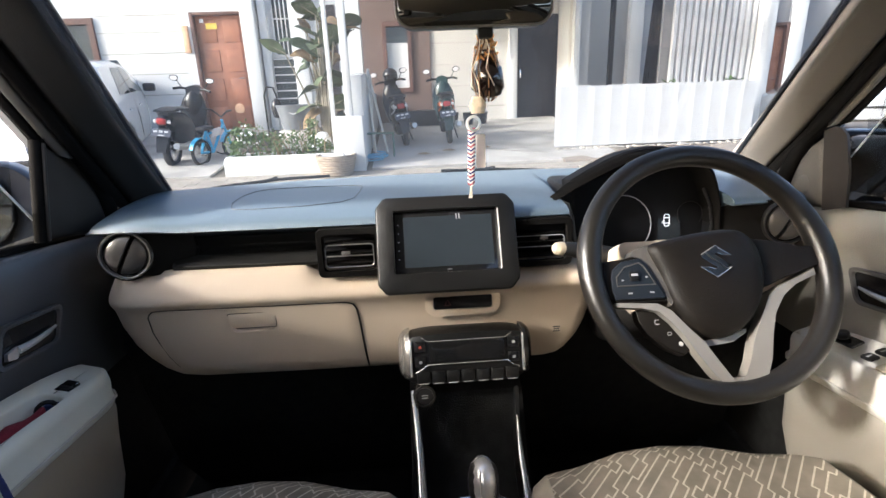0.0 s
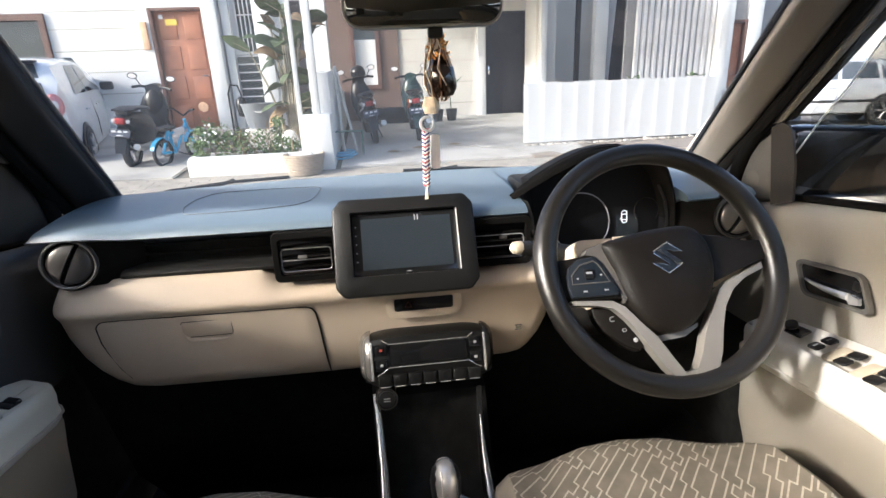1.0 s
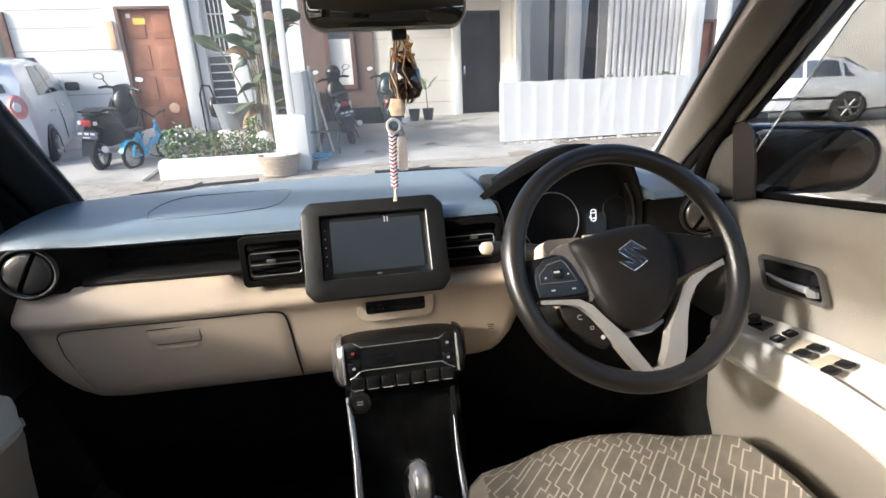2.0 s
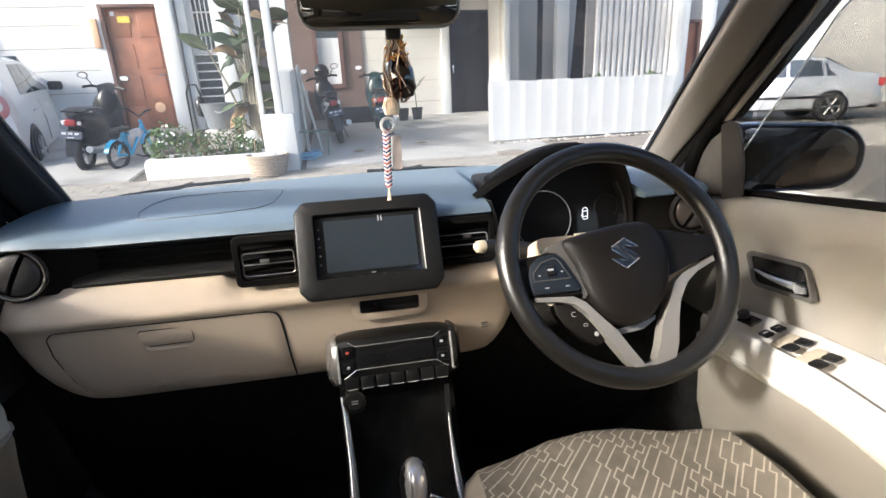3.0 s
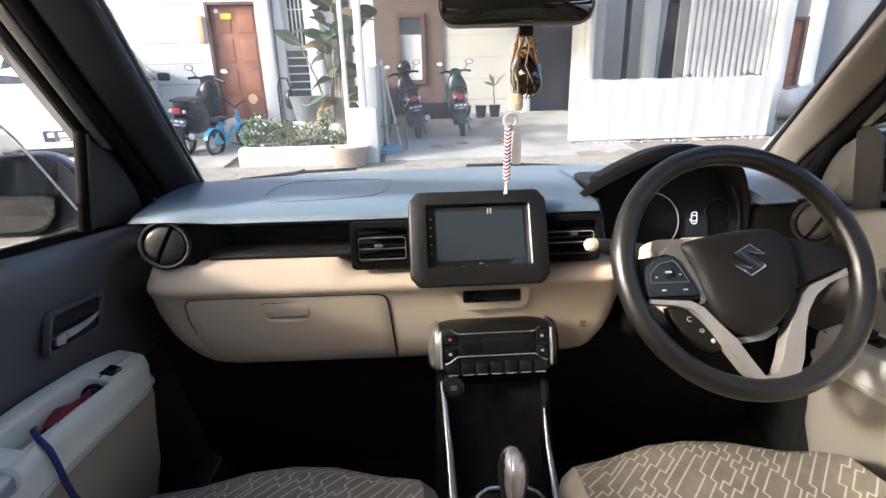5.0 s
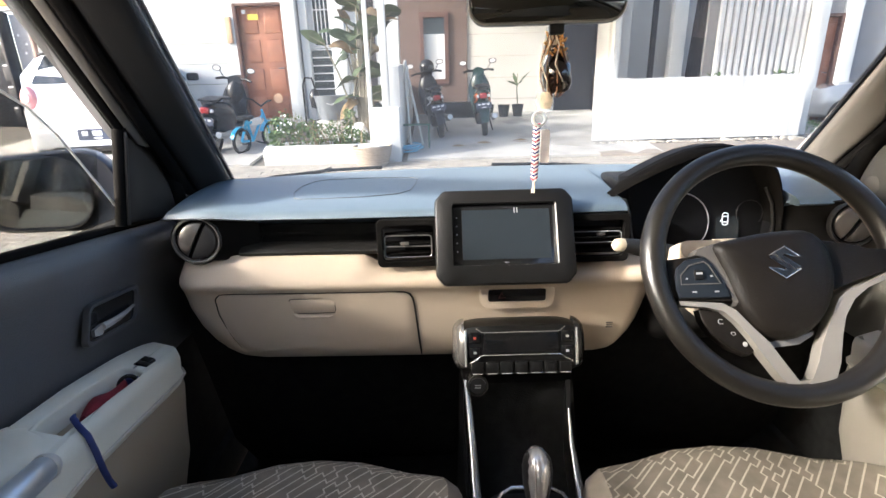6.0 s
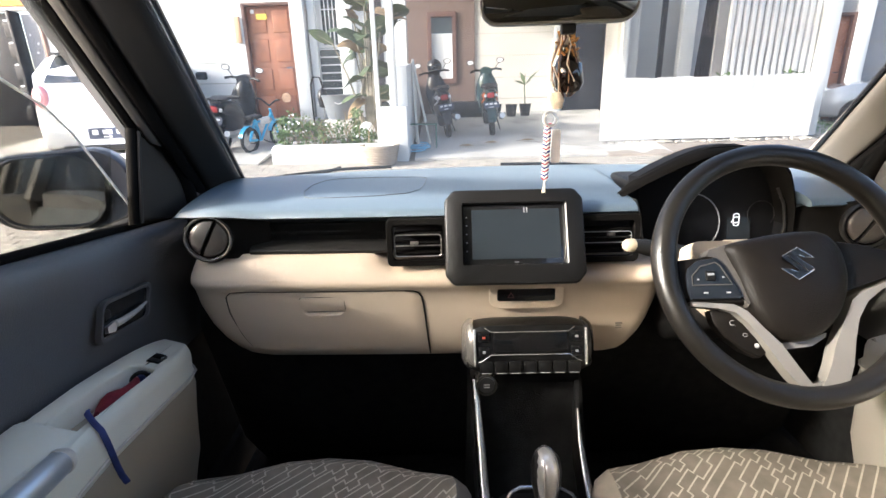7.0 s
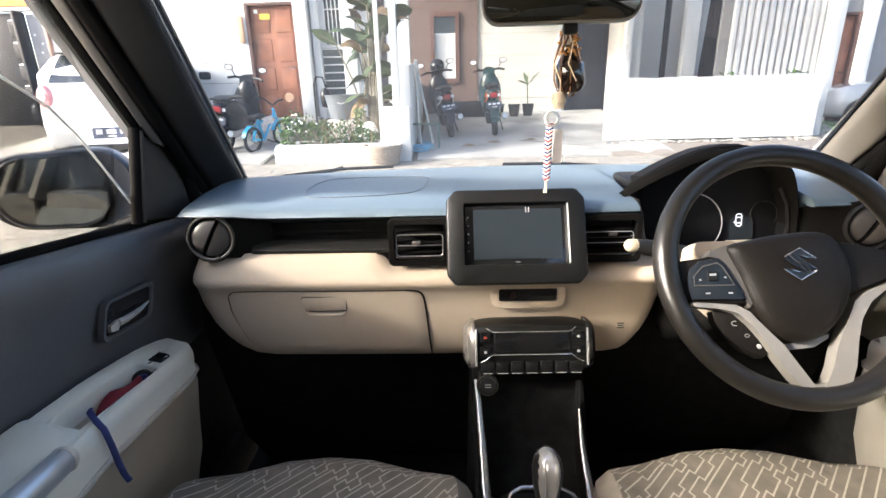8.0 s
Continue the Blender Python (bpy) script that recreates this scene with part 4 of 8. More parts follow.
    rp = [(0.152, -0.011), (0.152, -0.020), (0.119, -0.032), (0.096, -0.048), (0.078, -0.072), (0.067, -0.100), (0.056, -0.136), (0.043, -0.162), (0.030, -0.168), (0.004, -0.166), (0.014, -0.154), (0.026, -0.134), (0.036, -0.110), (0.047, -0.091), (0.060, -0.070), (0.074, -0.046), (0.094, -0.034), (0.124, -0.023)]
    for s, ps in ((-1, ls), (1, rp)):
        bm = bm_new()
        z = 0.0055
        cx, cy = sum(x for x, y in ps) / len(ps), sum(y for x, y in ps) / len(ps)
        rings(bm, [[(x, y, -0.014) for x, y in ps], [(x, y, z - 0.002) for x, y in ps], [(lerp(x, cx, 0.02), lerp(y, cy, 0.02), z) for x, y in ps]])
        part("lower_spoke", bm, M_SPOKE, w, "satin silver lower spoke", **L)
    bm = bm_new()
    ps = [(-0.016, -0.164), (-0.004, -0.158), (0.008, -0.156), (0.022, -0.152), (0.042, -0.158), (0.040, -0.168), (0.014, -0.172), (-0.012, -0.171)]
    rings(bm, [[(x, y, -0.012) for x, y in ps], [(x, y, 0.001) for x, y in ps], [(x * 0.97, y * 0.998, 0.004) for x, y in ps]])
    part("spoke_foot", bm, M_SPOKE, w, "satin silver foot joining the lower spokes", **L)
    # pale bridge below the airbag pad
    bm = bm_new()
    ps = [(-0.030, -0.104), (0.018, -0.098), (0.040, -0.090), (0.038, -0.096), (0.016, -0.108), (-0.024, -0.112)]
    rings(bm, [[(x, y, -0.022) for x, y in ps], [(x, y, -0.010) for x, y in ps]])
    part("pad_bridge", bm, M_SPOKE, w, "satin strip below the pad", **L)
    # phone button pod on the lower left
    bm = bm_new()
    ps = [(-0.116, -0.056), (-0.086, -0.060), (-0.066, -0.084), (-0.046, -0.114), (-0.058, -0.122), (-0.080, -0.112), (-0.104, -0.090), (-0.114, -0.072)]
    rings(bm, [[(x, y, -0.026) for x, y in ps], [(x, y, -0.010) for x, y in ps], [(x * 0.98, y * 0.985, -0.008) for x, y in ps]])
    pod = part("phone_pod", bm, M_HUB, w, "black pod with small phone buttons", **L)
    bm = bm_new()
    c0 = Vector((-0.089, -0.074, -0.0075))
    tube(bm, [c0 + Vector((0.003, 0.003, 0)), c0 + Vector((-0.002, 0.003, 0)), c0 + Vector((-0.0035, 0, 0)), c0 + Vector((-0.002, -0.003, 0)), c0 + Vector((0.003, -0.003, 0))], 0.0006, 5)
    c0 = Vector((-0.074, -0.091, -0.0075))
    tube(bm, [c0 + Vector((x, y, 0)) for x, y in ((-0.003, 0), (-0.002, 0.002), (0.002, 0.002), (0.003, 0), (0.002, -0.002), (-0.002, -0.002))], 0.0005, 5, closed=True)
    lathe(bm, [(0.0035, 0.0), (0.003, 0.0006), (0.0001, 0.0007)], Matrix.Translation((-0.060, -0.106, -0.008)), 12)
    part("pod_print", bm, M_GREYMARK, pod, **L)
    # column shroud with stalks
    c = thing("steering_column", (0.427, 0.75, 0.92), "steering column shroud with indicator and wiper stalks", "steering column")
    bm = bm_new()
    f = facing((0.427, 0.700, 0.960), nrm)
    loops = []
    for z, s in ((0.02, 0.85), (0.0, 1.0), (-0.10, 1.1), (-0.25, 1.15)):
        loops.append([f @ Vector((x * s, y * s, z)) for x, y in round_rect(0.14, 0.120, 0.03)])
    rings(bm, loops)
    part("shroud", bm, M_BLACK, c)
    bm = bm_new()
    loops = []
    for z, s in ((0.022, 0.9), (0.0, 1.0), (-0.10, 1.1)):
        loops.append([f @ Vector((x * s - 0.078, y * s + 0.044, z)) for x, y in round_rect(0.075, 0.032, 0.012)])
    rings(bm, loops)
    part("shroud_top", bm, M_BEIGE, c, "pale upper shroud")
    bm = bm_new()
    rings(bm, [[f @ Vector((x, y, z)) for x, y in ((-0.095, -0.02), (-0.070, -0.02), (-0.060, -0.060), (-0.085, -0.055), (-0.100, -0.040))] for z in (-0.02, 0.0)])
    part("shroud_cheek", bm, M_BEIGE, c, "pale lower corner of the shroud")
    bm = bm_new()
    tube(bm, [(0.37, 0.757, 0.974), (0.33, 0.755, 0.983), (0.290, 0.752, 0.994), (0.254, 0.745, 1.004), (0.234, 0.742, 1.008)], [0.017, 0.0165, 0.0155, 0.0125, 0.0105], 16)
    st = part("indicator_stalk", bm, M_DARKTRIM, c)
    bm = bm_new()
    tube(bm, [(0.238, 0.7425, 1.0075), (0.232, 0.741, 1.008), (0.225, 0.740, 1.009), (0.221, 0.739, 1.0095)], [0.0108, 0.0108, 0.0096, 0.005], 16)
    part("stalk_tip", bm, M_TAUPE, st, "pale lit stalk tip")
    bm = bm_new()
    tube(bm, [(0.48, 0.755, 0.975), (0.56, 0.752, 0.982), (0.60, 0.745, 0.986)], [0.006, 0.008, 0.010], 12)
    part("wiper_stalk", bm, M_BLACK, c)
    return w


def build_pillar(side):
    dark = side < 0
    # the left pillar takes the colour darkened for shade
    mat = M_PILLAR_SHADE if dark else M_PILLAR_B
    p = thing("windscreen_pillar", ((-0.56 if dark else 0.73), 1.0, 1.06), "sloping windscreen pillar trim, coloured dark for shade" if dark else "taupe sloping windscreen pillar trim", "car pillar")
    if dark:
        a0, a1, b0, b1 = Vector((-0.534, 1.12, 1.067)), Vector((-0.468, 0.75, 1.383)), Vector((-0.612, 0.90, 1.16)), Vector((-0.607, 0.72, 1.38))
    else:
        a0, a1, b0, b1 = Vector((0.722, 1.035, 1.117)), Vector((0.656, 0.75, 1.366)), Vector((0.78, 0.845, 1.182)), Vector((0.77, 0.68, 1.353))
    da, db = (a1 - a0), (b1 - b0)
    out = Vector((side * 0.05, 0.03, 0.02))
    inn = Vector((-side * 0.30, -0.55, -0.10)).normalized()
    def at(k, s):
        a, b = a0 + da * k, b0 + db * k
        if not dark and k < 0:
            b = lerp(b, lerp(a, b, 0.9), min(1.0, -k / 0.3))
        return lerp(a, b, s)
    def ribbon(name, s0, s1, high, mt, label, k0, n=14):
        bm = bm_new()
        loops = []
        for i in range(n + 1):
            k = lerp(k0, 1.8, i / n)
            row = []
            for j in range(9):
                u = j / 8
                row.append(at(k, lerp(s0, s1, u)) + inn * high * (1 - (2 * u - 1) ** 4) ** 0.5)
            row += [at(k, s1) - inn * 0.012, at(k, s0) - inn * 0.012]
            loops.append(row)
        rings(bm, loops)
        return part(name, bm, mt, p, label, smooth=60)
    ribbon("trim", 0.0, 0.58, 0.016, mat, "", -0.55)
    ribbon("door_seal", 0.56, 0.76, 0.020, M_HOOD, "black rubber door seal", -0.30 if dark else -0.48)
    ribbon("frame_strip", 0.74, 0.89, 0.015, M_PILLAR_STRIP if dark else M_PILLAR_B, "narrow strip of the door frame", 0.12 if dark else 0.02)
    ribbon("window_edge", 0.87, 1.0, 0.012, M_HOOD, "black window edge", 0.06 if dark else 0.0)
    bm = bm_new()
    rings(bm, [[at(k, 0.0) + out * 0.2, at(k, 1.0) + out * 0.2, at(k, 1.0) + out, at(k, 0.0) + out * 1.2] for k in (-0.3, 0.3, 1.0, 1.8)])
    part("outer_post", bm, M_BODY, p, "painted outer post")
    bm = bm_new()
    tube(bm, [a0 + da * k + Vector((-side * 0.002, 0.006, 0.003)) for k in (-0.2, 0.0, 0.5, 1.0, 1.5)], 0.005, 8)
    part("glass_edge", bm, M_GLOSSBLACK, p, "black edge of the windscreen")
    return p


def build_door(side):
    """Front door: side -1 is the passenger's, 1 the driver's."""
    left = side < 0
    X = LX if left else RX
    o = -side                                   # towards the cabin
    d = thing("car_door", (X, 0.4, 0.35), "closed passenger door with shade-darkened upper panel and ivory armrest" if left else "closed driver's door with taupe panel and ivory switch armrest", "car door", "front doors")
    # the shaded side's upper panel has its shade in the colour
    up = M_DOORSHADE if left else M_DOORGREY
    y0, y1 = 1.02, -0.25
    # upper panel
    bm = bm_new()
    loops = []
    for i in range(24):
        y = lerp(y0, y1, i / 23)
        zb = lerp(1.012, 1.076, (y0 - y) / 0.6) if y > 0.42 else 1.076 + 0.01 * (0.42 - y)
        loops.append([(X + side * 0.06, y, zb - 0.012), (X + side * 0.028, y, zb), (X + side * 0.010, y, zb - 0.005), (X + side * 0.001, y, zb - 0.016), (X - side * 0.004, y, zb - 0.036), (X - side * 0.003, y, zb - 0.07), (X + side * 0.008, y, 0.94), (X + side * 0.014, y, 0.86), (X + side * 0.016, y, 0.75), (X + side * 0.06, y, 0.75)])
    rings(bm, loops)
    part("upper_panel", bm, up, d, "vinyl upper panel, coloured dark blue-grey for shade" if left else "taupe vinyl upper panel", smooth=60)
    # height of the armrest along the door
    steps = [(0.83, 0.817), (0.814, 0.822), (0.775, 0.833), (0.719, 0.846), (0.615, 0.861), (0.526, 0.870), (0.476, 0.868), (0.40, 0.858), (-0.25, 0.850)]
    def wall_z(y):
        for (ya, za), (yb, zb2) in zip(steps, steps[1:]):
            if ya >= y >= yb:
                return lerp(za, zb2, (ya - y) / (ya - yb)) - (0.0 if left else 0.018)
        return steps[0][1] - (0.0 if left else 0.018)
    # lower panel, its front edge set back from the dashboard
    bm = bm_new()
    loops = []
    for i in range(22):
        y = lerp(0.832, y1, (i / 21) ** 1.8)
        e = math.sqrt(max(0.0, 1 - max(0.0, 1 - (0.832 - y) / 0.05) ** 2))
        b = 0.002 + 0.054 * e + 0.016 * min(1.0, max(0.0, (0.80 - y) / 0.3))
        zt = wall_z(y) - 0.040
        loops.append([(X + side * 0.03, y, zt), (X + o * b, y, zt), (X + o * (b + 0.004), y, zt - 0.05), (X + o * b * 0.92, y, 0.68), (X + o * b * 0.70, y, 0.58), (X + o * b * 0.25, y - 0.03, 0.46), (X + side * 0.03, y - 0.05, 0.36), (X + side * 0.07, y, 0.36)])
    rings(bm, loops)
    part("lower_panel", bm, M_TAUPE if left else M_SAND, d, "taupe lower door panel" if left else "sand lower door panel", smooth=60)
    # armrest: one shell with a rounded nose, a real pocket let into its top on the passenger's side
    plan = [(-0.006, -0.20), (-0.006, 0.30), (-0.006, 0.60), (-0.006, 0.70), (-0.006, 0.79), (-0.002, 0.816), (0.010, 0.828), (0.028, 0.828), (0.044, 0.820), (0.058, 0.802), (0.067, 0.772), (0.073, 0.73), (0.078, 0.66), (0.081, 0.60), (0.083, 0.53), (0.084, 0.44), (0.084, 0.30), (0.084, -0.20)]
    fine = []
    for (wa, ya), (wb, yb) in zip(plan, plan[1:]):
        fine += [(lerp(wa, wb, q / 3), lerp(ya, yb, q / 3)) for q in range(3)]
    fine.append(plan[-1])
    def top(w, y):
        return wall_z(y) - 0.30 * max(0.0, w)
    def shell(inset, drop):
        cw = 0.036
        row = []
        for w, y in fine:
            wn4 = w + (inset if w < cw else -inset)
            yn = min(y, 0.826 - inset * 1.4)
            row.append((X + o * wn4, yn, top(wn4, yn) - drop))
        return row
    bm = bm_new()
    loops = [shell(0.012, 0.072), shell(0.004, 0.062), shell(0.0005, 0.048), shell(0.004, 0.043), shell(0.001, 0.016), shell(0.003, 0.006), shell(0.007, 0.0012), shell(0.012, 0.0)]
    if left:
        hw, hy, hc, hcy = 0.0195, 0.093, 0.044, 0.598
        hole = []
        for w, y in fine:
            a, b = (w - 0.038) / 0.046, (y - 0.598) / (0.228 if y > 0.598 else 0.80)
            s = 1.0 / max(abs(a), abs(b), 1e-6)
            aa, bb = a * s, b * s
            k = 1 - 0.10 * (abs(aa * bb) ** 3)
            hole.append((hc + hw * aa * k, hcy + hy * bb * k))
        for grow, drop in ((1.10, 0.0005), (1.03, 0.002), (1.0, 0.005), (0.98, 0.046)):
            loops.append([(X + o * (hc + (w - hc) * grow), hcy + (y - hcy) * (1 + (grow - 1) * 0.3), top(w, y) - drop) for w, y in hole])
    rings(bm, loops, caps=not left)
    arm = part("armrest", bm, M_ARM if left else M_IVORY, d, "smooth pale armrest", smooth=50)
    # pale seam under the rim
    bm = bm_new()
    tube(bm, [Vector(q) for q in shell(-0.0015, 0.0475)[14:]], 0.0021, 6)
    part("rim_seam", bm, M_IVORY, arm, "pale moulded seam below the rim")
    # inside handle cup
    hy, hz = (0.733, 0.916) if left else (0.691, 0.915)
    hm = facing((X + o * 0.003, hy, hz), (o, -0.02, 0.05)) @ pose(0, 0, 0, 0, 0, 6 * side)
    bm = bm_new()
    s2 = 0.012 * (1 if left else -1)
    def slant(w, h, r):
        return [(x + s2 * y / 0.03, y) for x, y in round_rect(w, h, r)]
    lo, hi = slant(0.126, 0.062, 0.012), slant(0.112, 0.048, 0.010)
    rings(bm, [[hm @ Vector((x, y, z)) for x, y in q] for q, z in ((lo, -0.004), (lo, 0.003), ([(x * 0.985, y * 0.97) for x, y in lo], 0.006), ([(x * 1.03, y * 1.05) for x, y in hi], 0.0055), (hi, 0.002), (hi, -0.004))], caps=False)
    cup = part("handle_surround", bm, M_DOORSHADE if left else M_PILLAR_STRIP, d, "dark bevelled surround of the door handle")
    bm = bm_new()
    rings(bm, [[hm @ Vector((x, y, z)) for x, y in hi] for z in (-0.006, 0.0005)])
    part("handle_well", bm, M_GLOSSBLACK, cup, "black handle recess")
    f = 1 if left else -1
    bm = bm_new()
    pts = [(-f * 0.036, -0.009), (-f * 0.020, -0.0085), (0.0, -0.007), (f * 0.022, -0.0045), (f * 0.047, -0.0005)]
    tube(bm, [hm @ Vector((x, y, 0.004 + 0.005 * (1 - (x / 0.055) ** 2))) for x, y in pts], [0.0065, 0.006, 0.0052, 0.0042, 0.0025], 12)
    part("pull_lever", bm, M_KNOB, cup, "chrome pull lever")
    bm = bm_new()
    rings(bm, [[hm @ Vector((x, y, z)) for x, y in ((-f * 0.056, -0.018), (-f * 0.040, -0.021), (-f * 0.031, -0.010), (-f * 0.034, -0.004), (-f * 0.054, -0.008))] for z in (0.002, 0.008)])
    part("lock_tab", bm, M_KNOB, cup, "chrome lock tab")
    bm = bm_new()
    box(bm, hm @ Vector((-f * 0.045, 0.010, 0.003)), (0.006, 0.014, 0.016), 0.003)
    part("well_block", bm, M_DARKTRIM, cup)
    tilt = math.degrees(math.atan(0.13))
    lean = math.degrees(math.atan(0.30)) * o
    def on_arm(w, y, dz=0.0):
        """Frame lying on the armrest's top: x towards the cabin or wall, y along the door."""
        return pose(X + o * w, y, top(w, y) + dz, -tilt, lean, 0)
    if left:
        bm = bm_new()
        slab(bm, [(-0.010, -0.016), (0.011, -0.016), (0.011, 0.013), (0.006, 0.017), (-0.010, 0.017)], on_arm(0.044, 0.722, -0.003), 0.004, 0.001)
        part("window_switch", bm, M_GLOSSBLACK, arm, "black window switch")
        bm = bm_new()
        box(bm, (0, 0, 0), (0.018, 0.012, 0.004), 0.0015, None)
        bm.transform(on_arm(0.046, 0.714, 0.0))
        part("switch_lever", bm, M_BLACK, arm)
        bm = bm_new()
        slab(bm, round_rect(0.039, 0.184, 0.006), on_arm(hc, hcy, -0.047), 0.002)
        part("pocket_floor", bm, M_ARM, arm, "floor of the armrest pocket")
        # rounded pod behind the pocket, from which the pull bar springs
        bm = bm_new()
        loops = []
        for y, h, w in ((0.520, 0.000, 0.064), (0.515, 0.009, 0.069), (0.503, 0.015, 0.074), (0.480, 0.018, 0.078), (0.43, 0.020, 0.080), (0.30, 0.022, 0.081), (0.05, 0.022, 0.081)):
            z = wall_z(y) - 0.012
            loops.append([(X + side * 0.006, y, z - 0.02), (X + side * 0.006, y, z + h * 0.75), (X + o * w * 0.25, y, z + h * 0.95 - 0.004), (X + o * w * 0.55, y, z + h * 0.86 - 0.012), (X + o * w * 0.85, y, z + h * 0.5 - 0.018), (X + o * w, y, z - 0.030), (X + o * w, y, z - 0.06)])
        rings(bm, loops)
        part("grip_pod", bm, M_ARM, d, "rounded pale pod of the door pull", smooth=70)
        bm = bm_new()
        tube(bm, [(X + o * 0.079, 0.466, 0.846), (X + o * 0.080, 0.458, 0.848), (X + o * 0.084, 0.40, 0.853), (X + o * 0.088, 0.30, 0.860), (X + o * 0.085, 0.12, 0.870)], [0.012, 0.0155, 0.0165, 0.017, 0.016], 18)
        pb = part("pull_bar", bm, M_PULLBAR, d, "satin silver door pull bar")
        bm = bm_new()
        tube(bm, [(X + o * 0.0788, 0.468, 0.8455), (X + o * 0.0795, 0.462, 0.847), (X + o * 0.080, 0.457, 0.848)], [0.014, 0.0168, 0.0160], 18)
        part("bar_collar", bm, M_IVORY, pb, "pale collar of the bar")
    else:
        bm = bm_new()
        slab(bm, [(-0.014, -0.022), (0.012, -0.018), (0.012, 0.014), (-0.004, 0.020), (-0.014, 0.014)], on_arm(0.026, 0.716, -0.002), 0.004, 0.001)
        part("mirror_switch", bm, M_GLOSSBLACK, arm, "black mirror adjuster")
        bm = bm_new()
        lathe(bm, [(0.0075, 0.0), (0.008, 0.004), (0.0105, 0.006), (0.0105, 0.013), (0.008, 0.0155), (0.001, 0.016)], on_arm(0.027, 0.726), 18)
        part("adjuster_knob", bm, M_BLACK, arm)
        for r, (wr, y) in enumerate(((0.036, 0.654), (0.044, 0.597), (0.051, 0.541))):
            for c2 in (-1, 1):
                bm = bm_new()
                t = on_arm(wr + 0.0115 * c2, y, 0.001) @ pose(0, 0, 0, 0 if r == 0 else -6, 0, 0)
                sl = 0.015 if r == 0 else 0.017
                slab(bm, round_rect(0.0185, sl * 2 * 0.70, 0.004), t, 0.0034, 0.0012)
                part("window_switch", bm, M_BLACK, arm, "black window switch")
                if r == 0:
                    bm = bm_new()
                    box(bm, (0, 0.001, 0.0036), (0.009, 0.003, 0.0006))
                    bm.transform(t)
                    part("switch_print", bm, M_GREYMARK, arm)
            if r:
                bm = bm_new()
                slab(bm, round_rect(0.044, 0.020, 0.006), on_arm(wr - 0.001, y + 0.0235, -0.0020), 0.0032, 0.001)
                part("finger_dip", bm, M_TAUPE, arm, "taupe finger dip")
    # window frame, mirror sail and pane
    bm = bm_new()
    if left:
        q = [(0.995, 1.012), (0.825, 1.045), (0.850, 1.13), (0.872, 1.198), (0.893, 1.194), (0.918, 1.176), (0.945, 1.150), (0.968, 1.120), (0.985, 1.085), (0.996, 1.050)]
    else:
        q = [(0.96, 1.005), (0.845, 1.026), (0.856, 1.10), (0.870, 1.160), (0.882, 1.150), (0.904, 1.134), (0.924, 1.106), (0.936, 1.075), (0.945, 1.04)]
    qc = (sum(y for y, z in q) / len(q), sum(z for y, z in q) / len(q))
    rings(bm, [[(X + side * 0.010, y, z) for y, z in q], [(X + side * 0.003, y, z) for y, z in q], [(X - side * 0.002, lerp(y, qc[0], 0.08), lerp(z, qc[1], 0.08)) for y, z in q], [(X - side * 0.005, lerp(y, qc[0], 0.4), lerp(z, qc[1], 0.4)) for y, z in q]])
    # the left sail's shade is put into its colour
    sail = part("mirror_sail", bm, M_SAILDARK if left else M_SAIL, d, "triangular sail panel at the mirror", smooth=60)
    # rubber bead round the sail's front edge
    bm = bm_new()
    bead = [(0.868, 1.206), (0.896, 1.200), (0.924, 1.183), (0.953, 1.156), (0.977, 1.124), (0.995, 1.087), (1.005, 1.045), (1.005, 1.0)] if left else [(0.874, 1.178), (0.893, 1.163), (0.918, 1.143), (0.940, 1.110), (0.953, 1.075), (0.960, 1.035), (0.965, 0.99)]
    tube(bm, [(X - side * 0.002, y, z) for y, z in bead], [0.008, 0.010, 0.012, 0.014, 0.015, 0.016, 0.017, 0.018][:len(bead)], 10)
    part("sail_bead", bm, M_HOOD, d, "black rubber bead round the sail panel")
    if not left:
        bm = bm_new()
        pm = facing((X - 0.004, 0.904, 1.060), (-1, -0.1, 0.05))
        lathe(bm, [(0.0175, 0), (0.017, 0.002), (0.0145, 0.0028), (0.001, 0.0024)], pm, 28)
        part("round_plug", bm, M_PILLAR_B, sail, "round tweeter plug")
    bm = bm_new()
    if left:
        tube(bm, [(X + side * 0.006, 0.822, 1.040), (X + side * 0.004, 0.842, 1.12), (X + side * 0.004, 0.866, 1.200)], 0.010, 10)
    else:
        ch = ((0.846, 1.020), (0.797, 1.036), (0.806, 1.10), (0.824, 1.158), (0.836, 1.168), (0.852, 1.172), (0.874, 1.162), (0.860, 1.09))
        rings(bm, [[(X - 0.008, y, z) for y, z in ch], [(X - 0.003, y, z) for y, z in ch]])
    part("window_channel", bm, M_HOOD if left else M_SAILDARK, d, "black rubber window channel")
    if left:
        bm = bm_new()
        tube(bm, [(X - side * 0.005, 0.824, 1.042), (X - side * 0.007, 0.844, 1.12), (X - side * 0.007, 0.867, 1.196)], 0.0032, 8)
        part("channel_strip", bm, M_SAILDARK, d, "thin brown strip beside the sail panel")
    bm = bm_new()
    tube(bm, [(X + side * 0.024, y, 1.012 + 0.107 * min(0.6, y0 - y) + 0.002) for y in (1.0, 0.8, 0.6, 0.42, 0.2, -0.2)], 0.008, 8)
    part("belt_seal", bm, M_HOOD, d, "black window seal")
    bm = bm_new()
    pl = [(X + side * 0.034, 0.80, 1.03), (X + side * 0.034, -0.22, 1.06), (X - side * 0.11, -0.22, 1.47), (X - side * 0.09, 0.56, 1.46), (X - side * 0.0, 0.80, 1.19)]
    rings(bm, [pl, [(x + side * 0.004, y, z) for x, y, z in pl]])
    part("window_pane", bm, M_SIDEGLASS, d, "clear side window")
    # upper window frame
    bm = bm_new()
